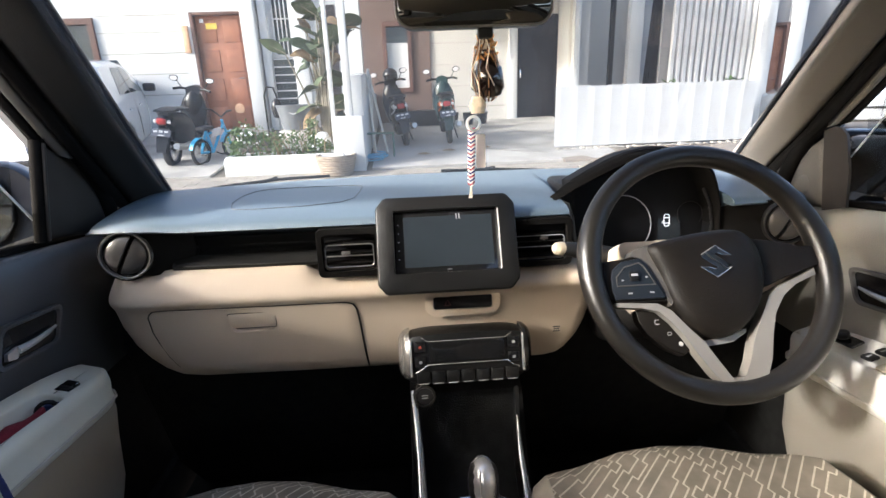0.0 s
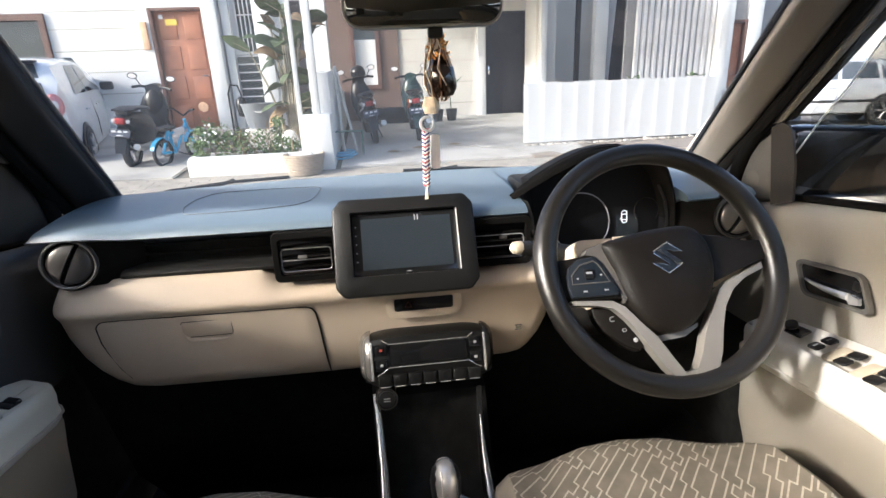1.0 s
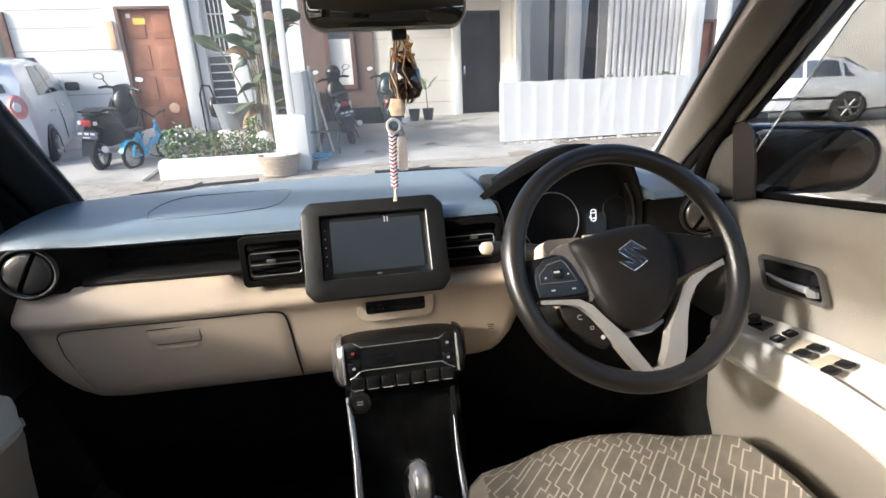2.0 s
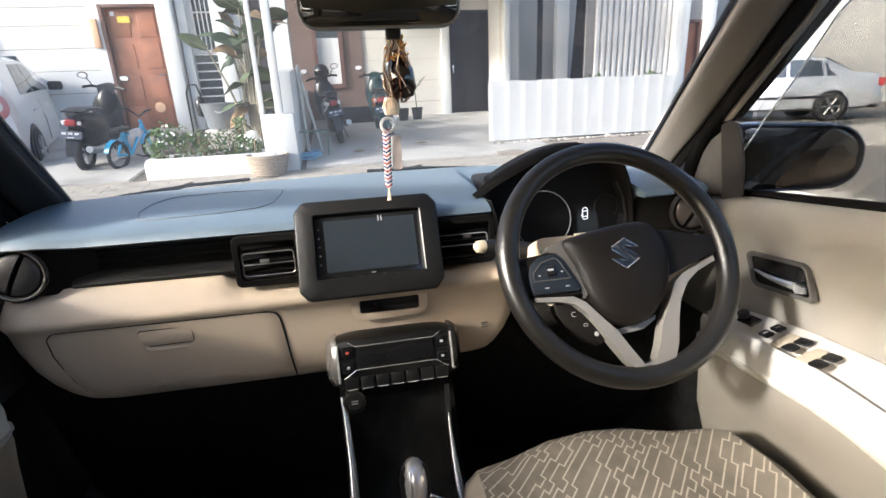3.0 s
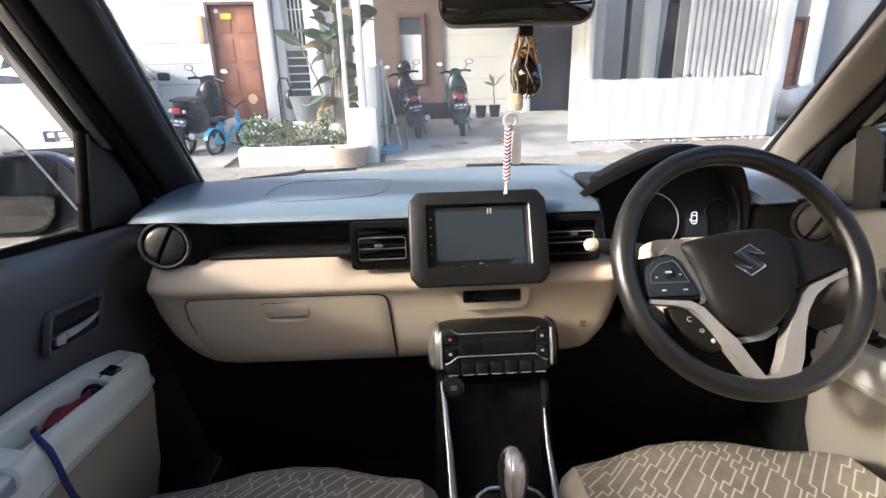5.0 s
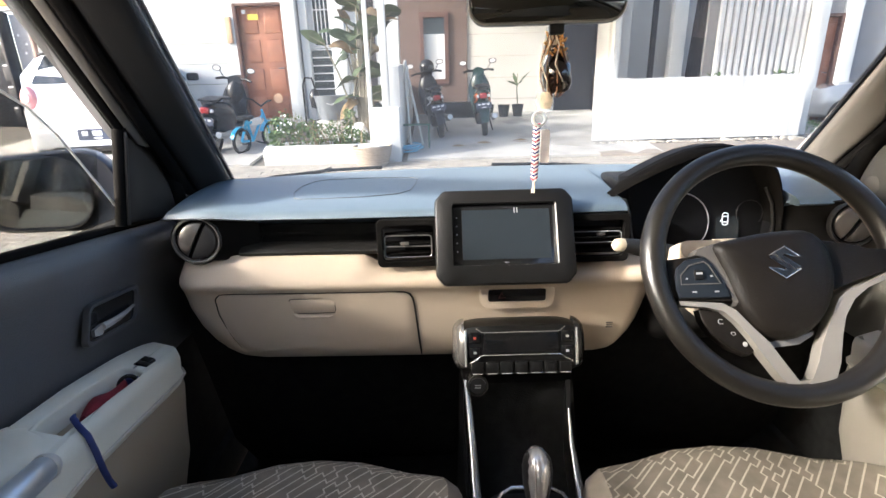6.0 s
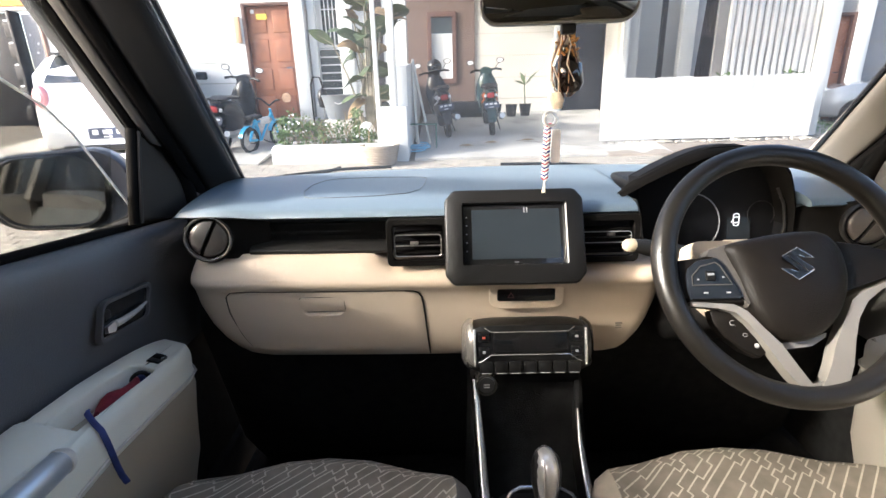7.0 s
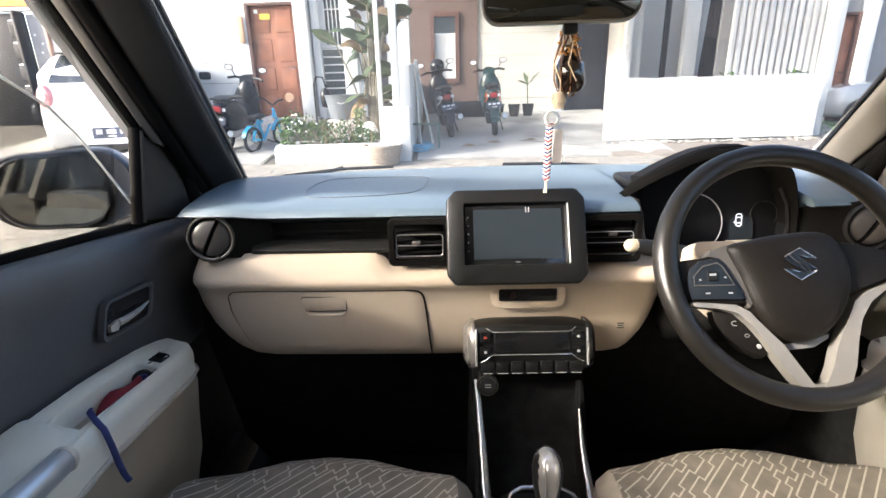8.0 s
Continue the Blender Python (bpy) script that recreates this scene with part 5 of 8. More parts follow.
    tube(bm, [(X - side * 0.03, 0.66, 1.42), (X - side * 0.11, 0.50, 1.468), (X - side * 0.150, 0.2, 1.490), (X - side * 0.150, -0.22, 1.490)], 0.018, 8)
    part("window_frame", bm, M_BLACK, d, "dark upper window frame")
    # tint film with a slanted front edge
    bm = bm_new()
    fx = X + side * 0.024
    fl = [(fx, 0.860, 1.050), (fx, -0.21, 1.07), (fx - side * 0.085, -0.21, 1.44), (fx - side * 0.055, 0.55, 1.30), (fx - side * 0.036, 0.665, 1.245), (fx - side * 0.028, 0.715, 1.205)] if left else [(fx, 0.880, 1.058), (fx, -0.21, 1.07), (fx - side * 0.085, -0.21, 1.44), (fx - side * 0.082, 0.54, 1.41), (fx - side * 0.062, 0.64, 1.33), (fx - side * 0.041, 0.72, 1.235), (fx - side * 0.029, 0.770, 1.184)]
    rings(bm, [fl, [(x + side * 0.001, y, z) for x, y, z in fl]])
    film = part("tint_film", bm, M_FILM, d, "smoky tint film on the side window")
    bm = bm_new()
    tube(bm, [Vector(v) for v in ([fl[0]] + fl[:2:-1])], 0.0019 if left else 0.0014, 5)
    part("film_edge", bm, M_WHITEPANE, film, "thin pale edge of the film")
    # outer skin
    bm = bm_new()
    loops = []
    for y in (1.05, 0.6, 0.2, -0.28):
        loops.append([(X + side * 0.07, y, 1.025), (X + side * 0.12, y, 0.95), (X + side * 0.13, y, 0.6), (X + side * 0.10, y, 0.30), (X + side * 0.075, y, 0.30), (X + side * 0.065, y, 0.9)])
    rings(bm, loops)
    part("outer_skin", bm, M_SKIN, d, "grey painted outer skin")
    # wing mirror, its glass turned towards the cabin
    bm = bm_new()
    c = Vector((-0.8155, 0.9575, 1.082)) if left else Vector((0.892, 0.860, 1.095))
    tm = Matrix.Translation(c) @ pose(0, 0, 0, 0, 0, 20 if left else -25)
    oval = round_rect(0.252, 0.152, 0.066, 7) if left else round_rect(0.250, 0.132, 0.056, 7)
    def ring_at(s, dy):
        return [tm @ Vector((side * x * s * (1 if x < 0 else 1.02), dy, z * s * (1 - 0.10 * x / 0.134) + 0.015 * x)) for x, z in oval]
    loops = [ring_at(s, dy) for dy, s in ((-0.036, 0.90), (-0.040, 0.95), (-0.036, 0.985), (-0.024, 1.0), (0.0, 1.0), (0.035, 0.93), (0.065, 0.75), (0.085, 0.45), (0.090, 0.15))]
    rings(bm, loops)
    mir = part("wing_mirror", bm, M_MIRRORSHELL, d, "dark blue-grey wing mirror housing", smooth=60)
    bm = bm_new()
    if left:
        gm = tm @ pose(-0.013, -0.046, 0.002, -4, 0, 4)
        lens = round_rect(0.174, 0.128, 0.055, 7)
        def pane(k, dy):
            return [gm @ Vector((x * k, dy, z * k * (1 + 0.06 * x / 0.087) - 0.03 * x)) for x, z in lens]
        rings(bm, [pane(1.0, 0.002), pane(0.985, 0.0)])
    else:
        rings(bm, [ring_at(s, dy) for s, dy in ((0.90, -0.0365), (0.87, -0.0385))])
    part("mirror_glass", bm, M_WINGGLASS_L if left else M_WINGGLASS, mir, "mirror glass")
    if left:
        bm = bm_new()
        rings(bm, [pane(1.0, 0.014), pane(1.07, 0.012), pane(1.07, -0.004), pane(1.03, -0.007), pane(0.995, -0.003), pane(0.985, 0.001)], caps=False)
        part("glass_surround", bm, M_GLOSSBLACK, mir, "black rim round the mirror glass", smooth=60)
    bm = bm_new()
    loops = []
    for k in range(6):
        u = k / 5
        xx, yy, h = lerp(X + side * 0.03, c.x - side * 0.105, u), lerp(0.990, c.y + 0.085, u), lerp(0.030, 0.056, u)
        zc = lerp(1.050, 1.078, u)
        loops.append([(xx, yy - 0.045, zc - h), (xx, yy - 0.055, zc), (xx, yy - 0.040, zc + h), (xx, yy + 0.03, zc + h * 0.9), (xx, yy + 0.05, zc), (xx, yy + 0.03, zc - h)])
    rings(bm, loops)
    part("mirror_arm", bm, M_MIRRORSHELL, mir, "shoulder of the mirror housing", smooth=60)
    return d


def build_shell():
    s = thing("car_shell", (CX, -0.4, 0.25), "enclosing car body with pale headlining and dark floor", "car body", kind="structure")
    bm = bm_new()
    loops = []
    for y, z, w in ((0.675, 1.480, 0.525), (0.3, 1.545, 0.54), (-0.4, 1.56, 0.545), (-1.2, 1.54, 0.54), (-1.75, 1.49, 0.48)):
        loops.append([(CX - w, y, z - 0.03), (CX - w * 0.7, y, z), (CX + w * 0.7, y, z), (CX + w, y, z - 0.03), (CX + w, y, z + 0.01), (CX + w * 0.7, y, z + 0.045), (CX - w * 0.7, y, z + 0.045), (CX - w, y, z + 0.01)])
    rings(bm, loops)
    part("roof", bm, M_HEADLINER, s, "pale headlining under the roof")
    bm = bm_new()
    box(bm, (CX, -0.35, 0.27), (1.40, 3.1, 0.06), 0.01)
    part("floor_pan", bm, M_CARPET, s, "black carpeted floor")
    for side in (-1, 1):
        X = LX - 0.075 if side < 0 else RX + 0.075
        bm = bm_new()
        box(bm, (X, 1.0, 0.66), (0.05, 0.50, 0.74), 0.01)
        box(bm, (X - side * 0.01, -0.3, 0.31), (0.07, 3.0, 0.14), 0.02)
        part("kick_panel", bm, M_CARPET, s, "black kick panel and sill")
    bm = bm_new()
    box(bm, (CX, 1.22, 0.62), (1.40, 0.04, 0.70), 0.005)
    part("bulkhead", bm, M_BLACK, s)
    for side in (-1, 1):
        X = LX - 0.07 if side < 0 else RX + 0.07
        bm = bm_new()
        box(bm, (X, -1.05, 0.68), (0.06, 1.55, 0.80), 0.02)
        part("rear_side", bm, M_DARKTRIM, s, "dark rear side panel")
        bm = bm_new()
        q = [(X, -0.30, 1.06), (X, -1.75, 1.06), (CX + side * 0.54, -1.70, 1.50), (CX + side * 0.56, -0.34, 1.52)]
        rings(bm, [q, [(x + side * 0.004, y, z) for x, y, z in q]])
        part("rear_window", bm, M_DARKFILM, s, "rear side window with dark film")
        for ya, yb, w in ((-0.26, -0.32, 0.09), (-1.15, -1.20, 0.10), (-1.78, -1.72, 0.13)):
            bm = bm_new()
            tube(bm, [(X, ya, 1.04), (CX + side * 0.52, yb, 1.53)], w / 2, 8)
            part("roof_pillar", bm, M_DARKTRIM, s, "roof pillar")
    bm = bm_new()
    box(bm, (CX, -1.83, 0.70), (1.40, 0.06, 0.85), 0.02)
    part("tailgate", bm, M_DARKTRIM, s)
    bm = bm_new()
    q = [(CX - 0.60, -1.84, 1.10), (CX + 0.60, -1.84, 1.10), (CX + 0.48, -1.72, 1.49), (CX - 0.48, -1.72, 1.49)]
    rings(bm, [q, [(x, y - 0.004, z) for x, y, z in q]])
    part("rear_glass", bm, M_DARKFILM, s, "tinted rear window")
    bm = bm_new()
    tube(bm, [(CX - 0.52, 0.665, 1.445), (CX - 0.25, 0.685, 1.475), (CX, 0.69, 1.487), (CX + 0.25, 0.685, 1.475), (CX + 0.52, 0.665, 1.445)], 0.03, 8)
    part("header_rail", bm, M_HEADLINER, s)
    # windscreen
    w = thing("windscreen", (CX, 1.2, 1.05), "raked windscreen, tinted to dim the street", "windscreen", kind="structure")
    bm = bm_new()
    loops = []
    for k in range(9):
        v = k / 8
        row = []
        for i in range(17):
            u = i / 16
            xm = lerp(-0.535, 0.725, u) * (1 - v) + lerp(-0.435, 0.615, u) * v
            c = 1 - (2 * u - 1) ** 2
            row.append((xm, lerp(1.12, 0.58, v) + 0.09 * c * (1 - 0.4 * v), lerp(1.06, 1.49, v) + 0.015 * c * v))
        loops.append(row)
    rings(bm, loops, closed=False, caps=False)
    g = part("pane", bm, M_GLASS, w)
    g.visible_shadow = False
    # dark cowl and wipers outside the glass
    c = thing("wiper_cowl", (CX, 1.28, 1.03), "black plastic cowl below the windscreen", "wiper cowl")
    bm = bm_new()
    loops = []
    for i in range(13):
        x = lerp(-0.55, 0.74, i / 12)
        b = dash_back(x)
        loops.append([(x, b + 0.012, 1.030), (x, b + 0.09, 1.036), (x, b + 0.14, 1.025), (x, b + 0.14, 1.0), (x, b + 0.012, 1.0)])
    rings(bm, loops)
    part("cowl_panel", bm, M_BLACK, c)
    for pts in ([(-0.47, 1.20, 1.056), (-0.33, 1.25, 1.062), (-0.20, 1.26, 1.064)], [(0.08, 1.265, 1.063), (0.22, 1.26, 1.062), (0.34, 1.245, 1.056)]):
        wp = thing("wiper", pts[0], "thin black wiper lying along the windscreen", "wiper", "windscreen wipers")
        bm = bm_new()
        tube(bm, pts, 0.0048, 6, flat=0.7)
        part("wiper_blade", bm, M_BLACK, wp)
        bm = bm_new()
        tube(bm, [Vector(pts[0]) + Vector((0.04, 0.05, -0.02)), Vector(pts[1]) + Vector((0, 0.012, 0.003))], 0.0045, 6)
        part("wiper_arm", bm, M_BLACK, wp)


def build_seat(x, group, lift=0.0):
    s = thing("car_seat", (x, 0.25, 0.30), "front car seat in grey cloth with pale stepped line figure", "car seat", group)
    W = 0.25
    def ring(y, zt, w, k):
        """Cross-section of the cushion: low middle, raised side bolsters."""
        f = min(1.0, max(0.0, (y - 0.30) / 0.25))
        return bow([(x - w, y, zt - 0.14), (x - w * 1.0, y, zt - 0.05), (x - w * 0.975, y, zt + 0.002 * k), (x - w * 0.88, y, zt + 0.014 * k), (x - w * 0.72, y, zt + 0.004), (x - w * 0.64, y, zt), (x - w * 0.3, y, zt + 0.006), (x, y, zt + 0.008),
                (x + w * 0.3, y, zt + 0.006), (x + w * 0.64, y, zt), (x + w * 0.72, y, zt + 0.004), (x + w * 0.88, y, zt + 0.014 * k), (x + w * 0.975, y, zt + 0.002 * k), (x + w * 1.0, y, zt - 0.05), (x + w, y, zt - 0.14)], f)
    def bow(pts, f):
        """The front edge is rounded in plan."""
        return [(px, py - 1.15 * f * (px - x) ** 2, pz) for px, py, pz in pts]
    prof = [(0.705, 0.50, 0.80, 0.2), (0.712, 0.56, 0.86, 0.3), (0.708, 0.605, 0.92, 0.6), (0.69, 0.640, 0.96, 0.9), (0.655, 0.660, 0.985, 1.2), (0.58, 0.666, 1.0, 1.3), (0.45, 0.660, 1.0, 1.4), (0.25, 0.63, 1.0, 1.6), (0.0, 0.62, 1.0, 1.6), (-0.1, 0.62, 1.0, 1.6)]
    loops = [ring(y, z + lift, W * w, k) for y, z, w, k in prof]
    bm = bm_new()
    rings(bm, [lp[3:12] for lp in loops], closed=False, caps=False)
    part("cushion", bm, M_CLOTH, s, "grey cloth cushion woven with pale stepped lines", smooth=70)
    for i0, i1 in ((0, 4), (11, 15)):
        bm = bm_new()
        rings(bm, [lp[i0:i1] for lp in loops], closed=False, caps=False)
        part("side_bolster", bm, M_CLOTHSIDE, s, "plain grey side bolster", smooth=70)
    bm = bm_new()
    pr2 = [(-0.06, 0.60, 0.24), (-0.10, 0.75, 0.24), (-0.16, 1.0, 0.235), (-0.21, 1.15, 0.20), (-0.225, 1.20, 0.15)]
    rings(bm, [[(x - w, y, z), (x - w * 0.8, y + 0.05, z), (x, y + 0.01, z), (x + w * 0.8, y + 0.05, z), (x + w, y, z), (x + w * 0.9, y - 0.11, z), (x - w * 0.9, y - 0.11, z)] for y, z, w in pr2])
    part("backrest", bm, M_CLOTHSIDE, s, smooth=60)
    bm = bm_new()
    box(bm, (x, -0.27, 1.28), (0.27, 0.10, 0.16), 0.04, seg=3)
    part("headrest", bm, M_CLOTHSIDE, s)
    bm = bm_new()
    box(bm, (x, 0.25, 0.42), (0.44, 0.75, 0.22), 0.02)
    part("seat_base", bm, M_BLACK, s)
    return s


def build_mirror():
    m = facing((0.096, 0.715, 1.372), (-0.05, -1, 0.03))
    t = thing("rear_view_mirror", m, "dark rear-view mirror on a short stem", "mirror")
    bm = bm_new()
    o = round_rect(0.208, 0.080, 0.022, 6)
    loops = [[(x * s, y * s, z) for x, y in o] for s, z in ((0.5, -0.04), (0.85, -0.032), (0.98, -0.015), (1.0, 0.0), (0.985, 0.006), (0.95, 0.008))]
    rings(bm, loops)
    part("housing", bm, M_BLACK, t, world_space=False)
    bm = bm_new()
    slab(bm, [(x * 0.965, y * 0.92) for x, y in o], Matrix.Translation((0, 0, 0.0075)), 0.002, 0.0005)
    part("mirror_glass", bm, M_TINTMIRROR, t, "mirror glass", world_space=False)
    bm = bm_new()
    tube(bm, [(x * 0.985, y * 0.96, 0.0085) for x, y in o], 0.0018, 6, closed=True)
    part("rim", bm, M_SPOKE, t, "thin pale rim", world_space=False)
    bm = bm_new()
    tube(bm, [(0, 0.0, -0.03), (0, 0.03, -0.05), (0, 0.06, -0.055)], 0.012, 8)
    part("stem", bm, M_BLACK, t, world_space=False)
    bm = bm_new()
    box(bm, (0.015, -0.045, -0.005), (0.02, 0.015, 0.014), 0.003)
    part("tilt_lever", bm, M_BLACK, t, world_space=False)


M_CORD = material("brown_cord", (0.78, 0.36, 0.11), 0.85, vary=0.35, scale=120, grain=0.6, grain_scale=900)
M_DARKCORD = material("dark_brown_cord", (0.17, 0.085, 0.04), 0.85, vary=0.35, scale=120, grain=0.6, grain_scale=900)
M_PALECORD = material("pale_cord", (0.82, 0.70, 0.55), 0.85, vary=0.2, scale=120, grain=0.5)
M_REDCORD = material("red_cord", (0.38, 0.06, 0.09), 0.8, vary=0.2, scale=80)
M_BLUECORD = material("navy_cord", (0.03, 0.045, 0.17), 0.8, vary=0.2, scale=80)
M_BOTTLE = material("dark_bottle_glass", (0.02, 0.01, 0.006), 0.06, vary=0.2, spec=0.8)


M_WHITETAG = material("white_cotton", (0.86, 0.78, 0.73), 0.8, vary=0.08, scale=60)


def build_charm():
    y = 0.745
    c = thing("hanging_charm", (0.10, y, 1.335), "hanging charm of dark bottle in brown macrame with braided cord", "ornament")
    bm = bm_new()
    bx = 0.120
    lathe(bm, [(0.003, -0.030), (0.014, -0.028), (0.0205, -0.018), (0.0205, 0.008), (0.013, 0.020), (0.008, 0.026), (0.008, 0.036), (0.001, 0.037)], pose(bx, y, 1.272, 0, -8, 0), 20)
    part("bottle", bm, M_BOTTLE, c, "small dark glass bottle")
    rnd = random.Random(4)
    bm = bm_new()
    for k in range(9):
        a = 2 * math.pi * k / 9
        pts = []
        for h, r in ((0.062, 0.003), (0.045, 0.009), (0.030, 0.014), (0.012, 0.020), (-0.008, 0.0205), (-0.024, 0.017), (-0.034, 0.006)):
            a2 = a + (0.35 if int(h * 1000) % 2 else -0.2)
            pts.append((bx - 0.003 + r * math.cos(a2) - h * 0.05, y + r * math.sin(a2), 1.272 + h))
        tube(bm, pts, 0.0011, 6)
    part("macrame_net", bm, M_DARKCORD, c, "brown macrame net")
    bm = bm_new()
    for k in range(6):
        a = 2 * math.pi * k / 6 + 0.4
        pts = [(bx - 0.004 + r * math.cos(a + w) - h * 0.05, y + r * math.sin(a + w), 1.272 + h) for h, r, w in ((0.058, 0.005, 0), (0.036, 0.014, 0.5), (0.010, 0.0215, 0), (-0.012, 0.0215, 0.5), (-0.030, 0.012, 0))]
        tube(bm, pts, 0.0009, 6)
    part("pale_net", bm, M_PALECORD, c, "pale cord net over the bottle")
    bm = bm_new()
    for k in range(44):
        a, h = rnd.uniform(0, 6.28), rnd.uniform(0.022, 0.055)
        r = 0.013 - 0.1 * (h - 0.022)
        p = Vector((bx - 0.004 + r * math.cos(a), y + r * math.sin(a), 1.272 + h))
        tube(bm, [p, p + Vector((rnd.uniform(-.005, .005), rnd.uniform(-.004, .003), rnd.uniform(-.006, .005))), p + Vector((rnd.uniform(-.007, .007), rnd.uniform(-.005, .003), rnd.uniform(-.010, .003)))], 0.0016, 5)
    part("knot_tuft", bm, M_CORD, c, "orange-brown knotted tuft")
    bm = bm_new()
    for k in range(3):
        tube(bm, [(bx - 0.008 + 0.004 * k, y, 1.345), (bx - 0.010 + 0.005 * k, y - 0.003, 1.325), (bx - 0.004, y, 1.300)], 0.0015, 6)
    part("hanging_cord", bm, M_PALECORD, c)
    bm = bm_new()
    for k in range(16):
        a = 2 * math.pi * k / 16
        p = Vector((bx - 0.016, y, 1.232))
        tube(bm, [p + Vector((0.006 * math.cos(a), 0.006 * math.sin(a), 0.012)), p + Vector((0.010 * math.cos(a), 0.010 * math.sin(a), 0.0)), p + Vector((0.007 * math.cos(a + .3), 0.007 * math.sin(a + .3), -0.010))], 0.003, 5)
    part("lower_knot", bm, M_PALECORD, c, "thick tan lower knot")
    bm = bm_new()
    tx = 0.097
    lathe(bm, [(0.0085, -0.003), (0.0112, -0.0025), (0.012, 0.0), (0.0112, 0.0025), (0.0085, 0.003), (0.0078, 0.0), (0.0085, -0.003)], facing((tx, y, 1.207), (0.2, -1, 0.1)), 20, caps=False)
    part("metal_ring", bm, M_SILVER, c, "silver ring bead")
    bm = bm_new()
    slab(bm, round_rect(0.014, 0.050, 0.003), facing((tx + 0.011, y + 0.006, 1.166), (0, -1, 0.05)), 0.0015)
    part("tag", bm, M_WHITETAG, c, "pale paper tag behind the braid")
    # plait of short slanted cord stitches in white, red and navy
    cols = (M_WHITETAG, M_REDCORD, M_WHITETAG, M_BLUECORD)
    for k in range(30):
        h = k / 29
        for sx in (-1, 1):
            p = Vector((tx - 0.003 - 0.002 * h + sx * 0.0023, y - 0.001, lerp(1.200, 1.118, h) - (0.0014 if sx > 0 else 0)))
            dv = Vector((-sx * 0.0028, -0.0008, -0.0022))
            bm = bm_new()
            tube(bm, [p - dv, p - dv * 0.5, p + dv * 0.5, p + dv], [0.0009, 0.0021, 0.0021, 0.0009], 6)
            part("braid_stitch", bm, cols[(k + (sx > 0)) % 4], c)
    bm = bm_new()
    for k in range(4):
        tube(bm, [(tx - 0.005, y, 1.119), (tx - 0.005 + 0.001 * (k - 1.5), y + 0.001 * (k % 2), 1.105), (tx - 0.006 + 0.0015 * (k - 1.5), y, 1.096)], 0.0008, 5)
    part("tassel", bm, M_PALECORD, c)


def build_door_clutter():
    # a red folded pouch with a navy lanyard lying in the armrest pocket
    c = thing("red_pouch", (LX + 0.045, 0.60, 0.836), "dark red folded cloth pouch with navy cord in the door pocket", "pouch")
    bm = bm_new()
    loops = []
    for i in range(8):
        u = i / 7
        y = lerp(0.570, 0.662, u)
        w = 0.017 * math.sin(math.pi * (0.12 + 0.76 * u))
        h = 0.014 + 0.006 * math.sin(6 * u)
        loops.append([(LX + 0.045 + w * math.cos(a) * (1 + 0.15 * math.sin(3 * a + 5 * u)), y, 0.824 + h * math.sin(a) * (1 + 0.2 * math.sin(2 * a + 7 * u))) for a in (2 * math.pi * k / 12 for k in range(12))])
    rings(bm, loops)
    part("pouch_body", bm, material("red_cloth", (0.22, 0.015, 0.03), 0.8, vary=0.2, scale=60, grain=0.5), c)
    bm = bm_new()
    tube(bm, [(LX + 0.047 + 0.009 * math.cos(a), 0.668 + 0.008 * math.cos(a), 0.825 + 0.013 * math.sin(a)) for a in (2 * math.pi * k / 16 for k in range(16))], 0.0034, 8, closed=True)
    part("cord_loop", bm, M_BLACK, c, "black cord loop")
    bm = bm_new()
    tube(bm, [(LX + 0.036, 0.676, 0.812), (LX + 0.040, 0.680, 0.820), (LX + 0.050, 0.681, 0.822), (LX + 0.054, 0.676, 0.816), (LX + 0.046, 0.670, 0.812)], [0.006, 0.008, 0.008, 0.007, 0.005], 8)
    part("lanyard_coil", bm, M_BLUECORD, c, "navy lanyard bundled in the pocket")
    bm = bm_new()
    tube(bm, [(LX + 0.038, 0.565, 0.842), (LX + 0.056, 0.542, 0.856), (LX + 0.074, 0.527, 0.853), (LX + 0.0855, 0.523, 0.842), (LX + 0.089, 0.524, 0.815), (LX + 0.0905, 0.5255, 0.786), (LX + 0.092, 0.528, 0.765), (LX + 0.095, 0.530, 0.752)], 0.0040, 8, flat=0.6)
    part("lanyard", bm, M_BLUECORD, c, "navy lanyard hanging over the edge")


M_DARKFILM = pane_material("dark_film", (0.25, 0.26, 0.26), 0.03)
M_FILM = pane_material("tint_film", (0.64, 0.64, 0.625), 0.02)
M_WHITEPANE = material("white_blind", (0.75, 0.76, 0.76), 0.6, vary=0.04)
build_dashboard()
build_cluster()
build_head_unit()
build_climate()
build_console()
build_wheel()
for side in (-1, 1):
    build_pillar(side)
    build_door(side)
build_shell()
build_seat(-0.272, "front seats")
build_seat(0.402, "front seats", 0.008)
build_mirror()
build_charm()
build_door_clutter()

# ---------------------------------------------------------------- the street and the houses
M_PAVER = material("concrete_paver", (0.36, 0.325, 0.275), 0.9, vary=0.16, scale=9, grain=0.6, grain_scale=120, obj_vary=0.14)
M_JOINT = material("sandy_joint", (0.13, 0.115, 0.095), 0.95, vary=0.3, scale=12, grain=0.6, grain_scale=90)
M_CONC = material("carport_concrete", (0.37, 0.355, 0.33), 0.85, vary=0.22, scale=1.6, grain=0.5, grain_scale=70, dirt=(0.22, 0.21, 0.195))
M_WALL = material("white_wall_paint", (0.68, 0.685, 0.67), 0.8, vary=0.05, scale=1.2, grain=0.2, grain_scale=80)
M_CREAM = material("cream_wall_paint", (0.60, 0.57, 0.515), 0.8, vary=0.06, scale=1.5, grain=0.2, grain_scale=80)
M_GREYWALL = material("grey_wall_paint", (0.30, 0.30, 0.31), 0.8, vary=0.06, scale=1.5, grain=0.2, grain_scale=80)
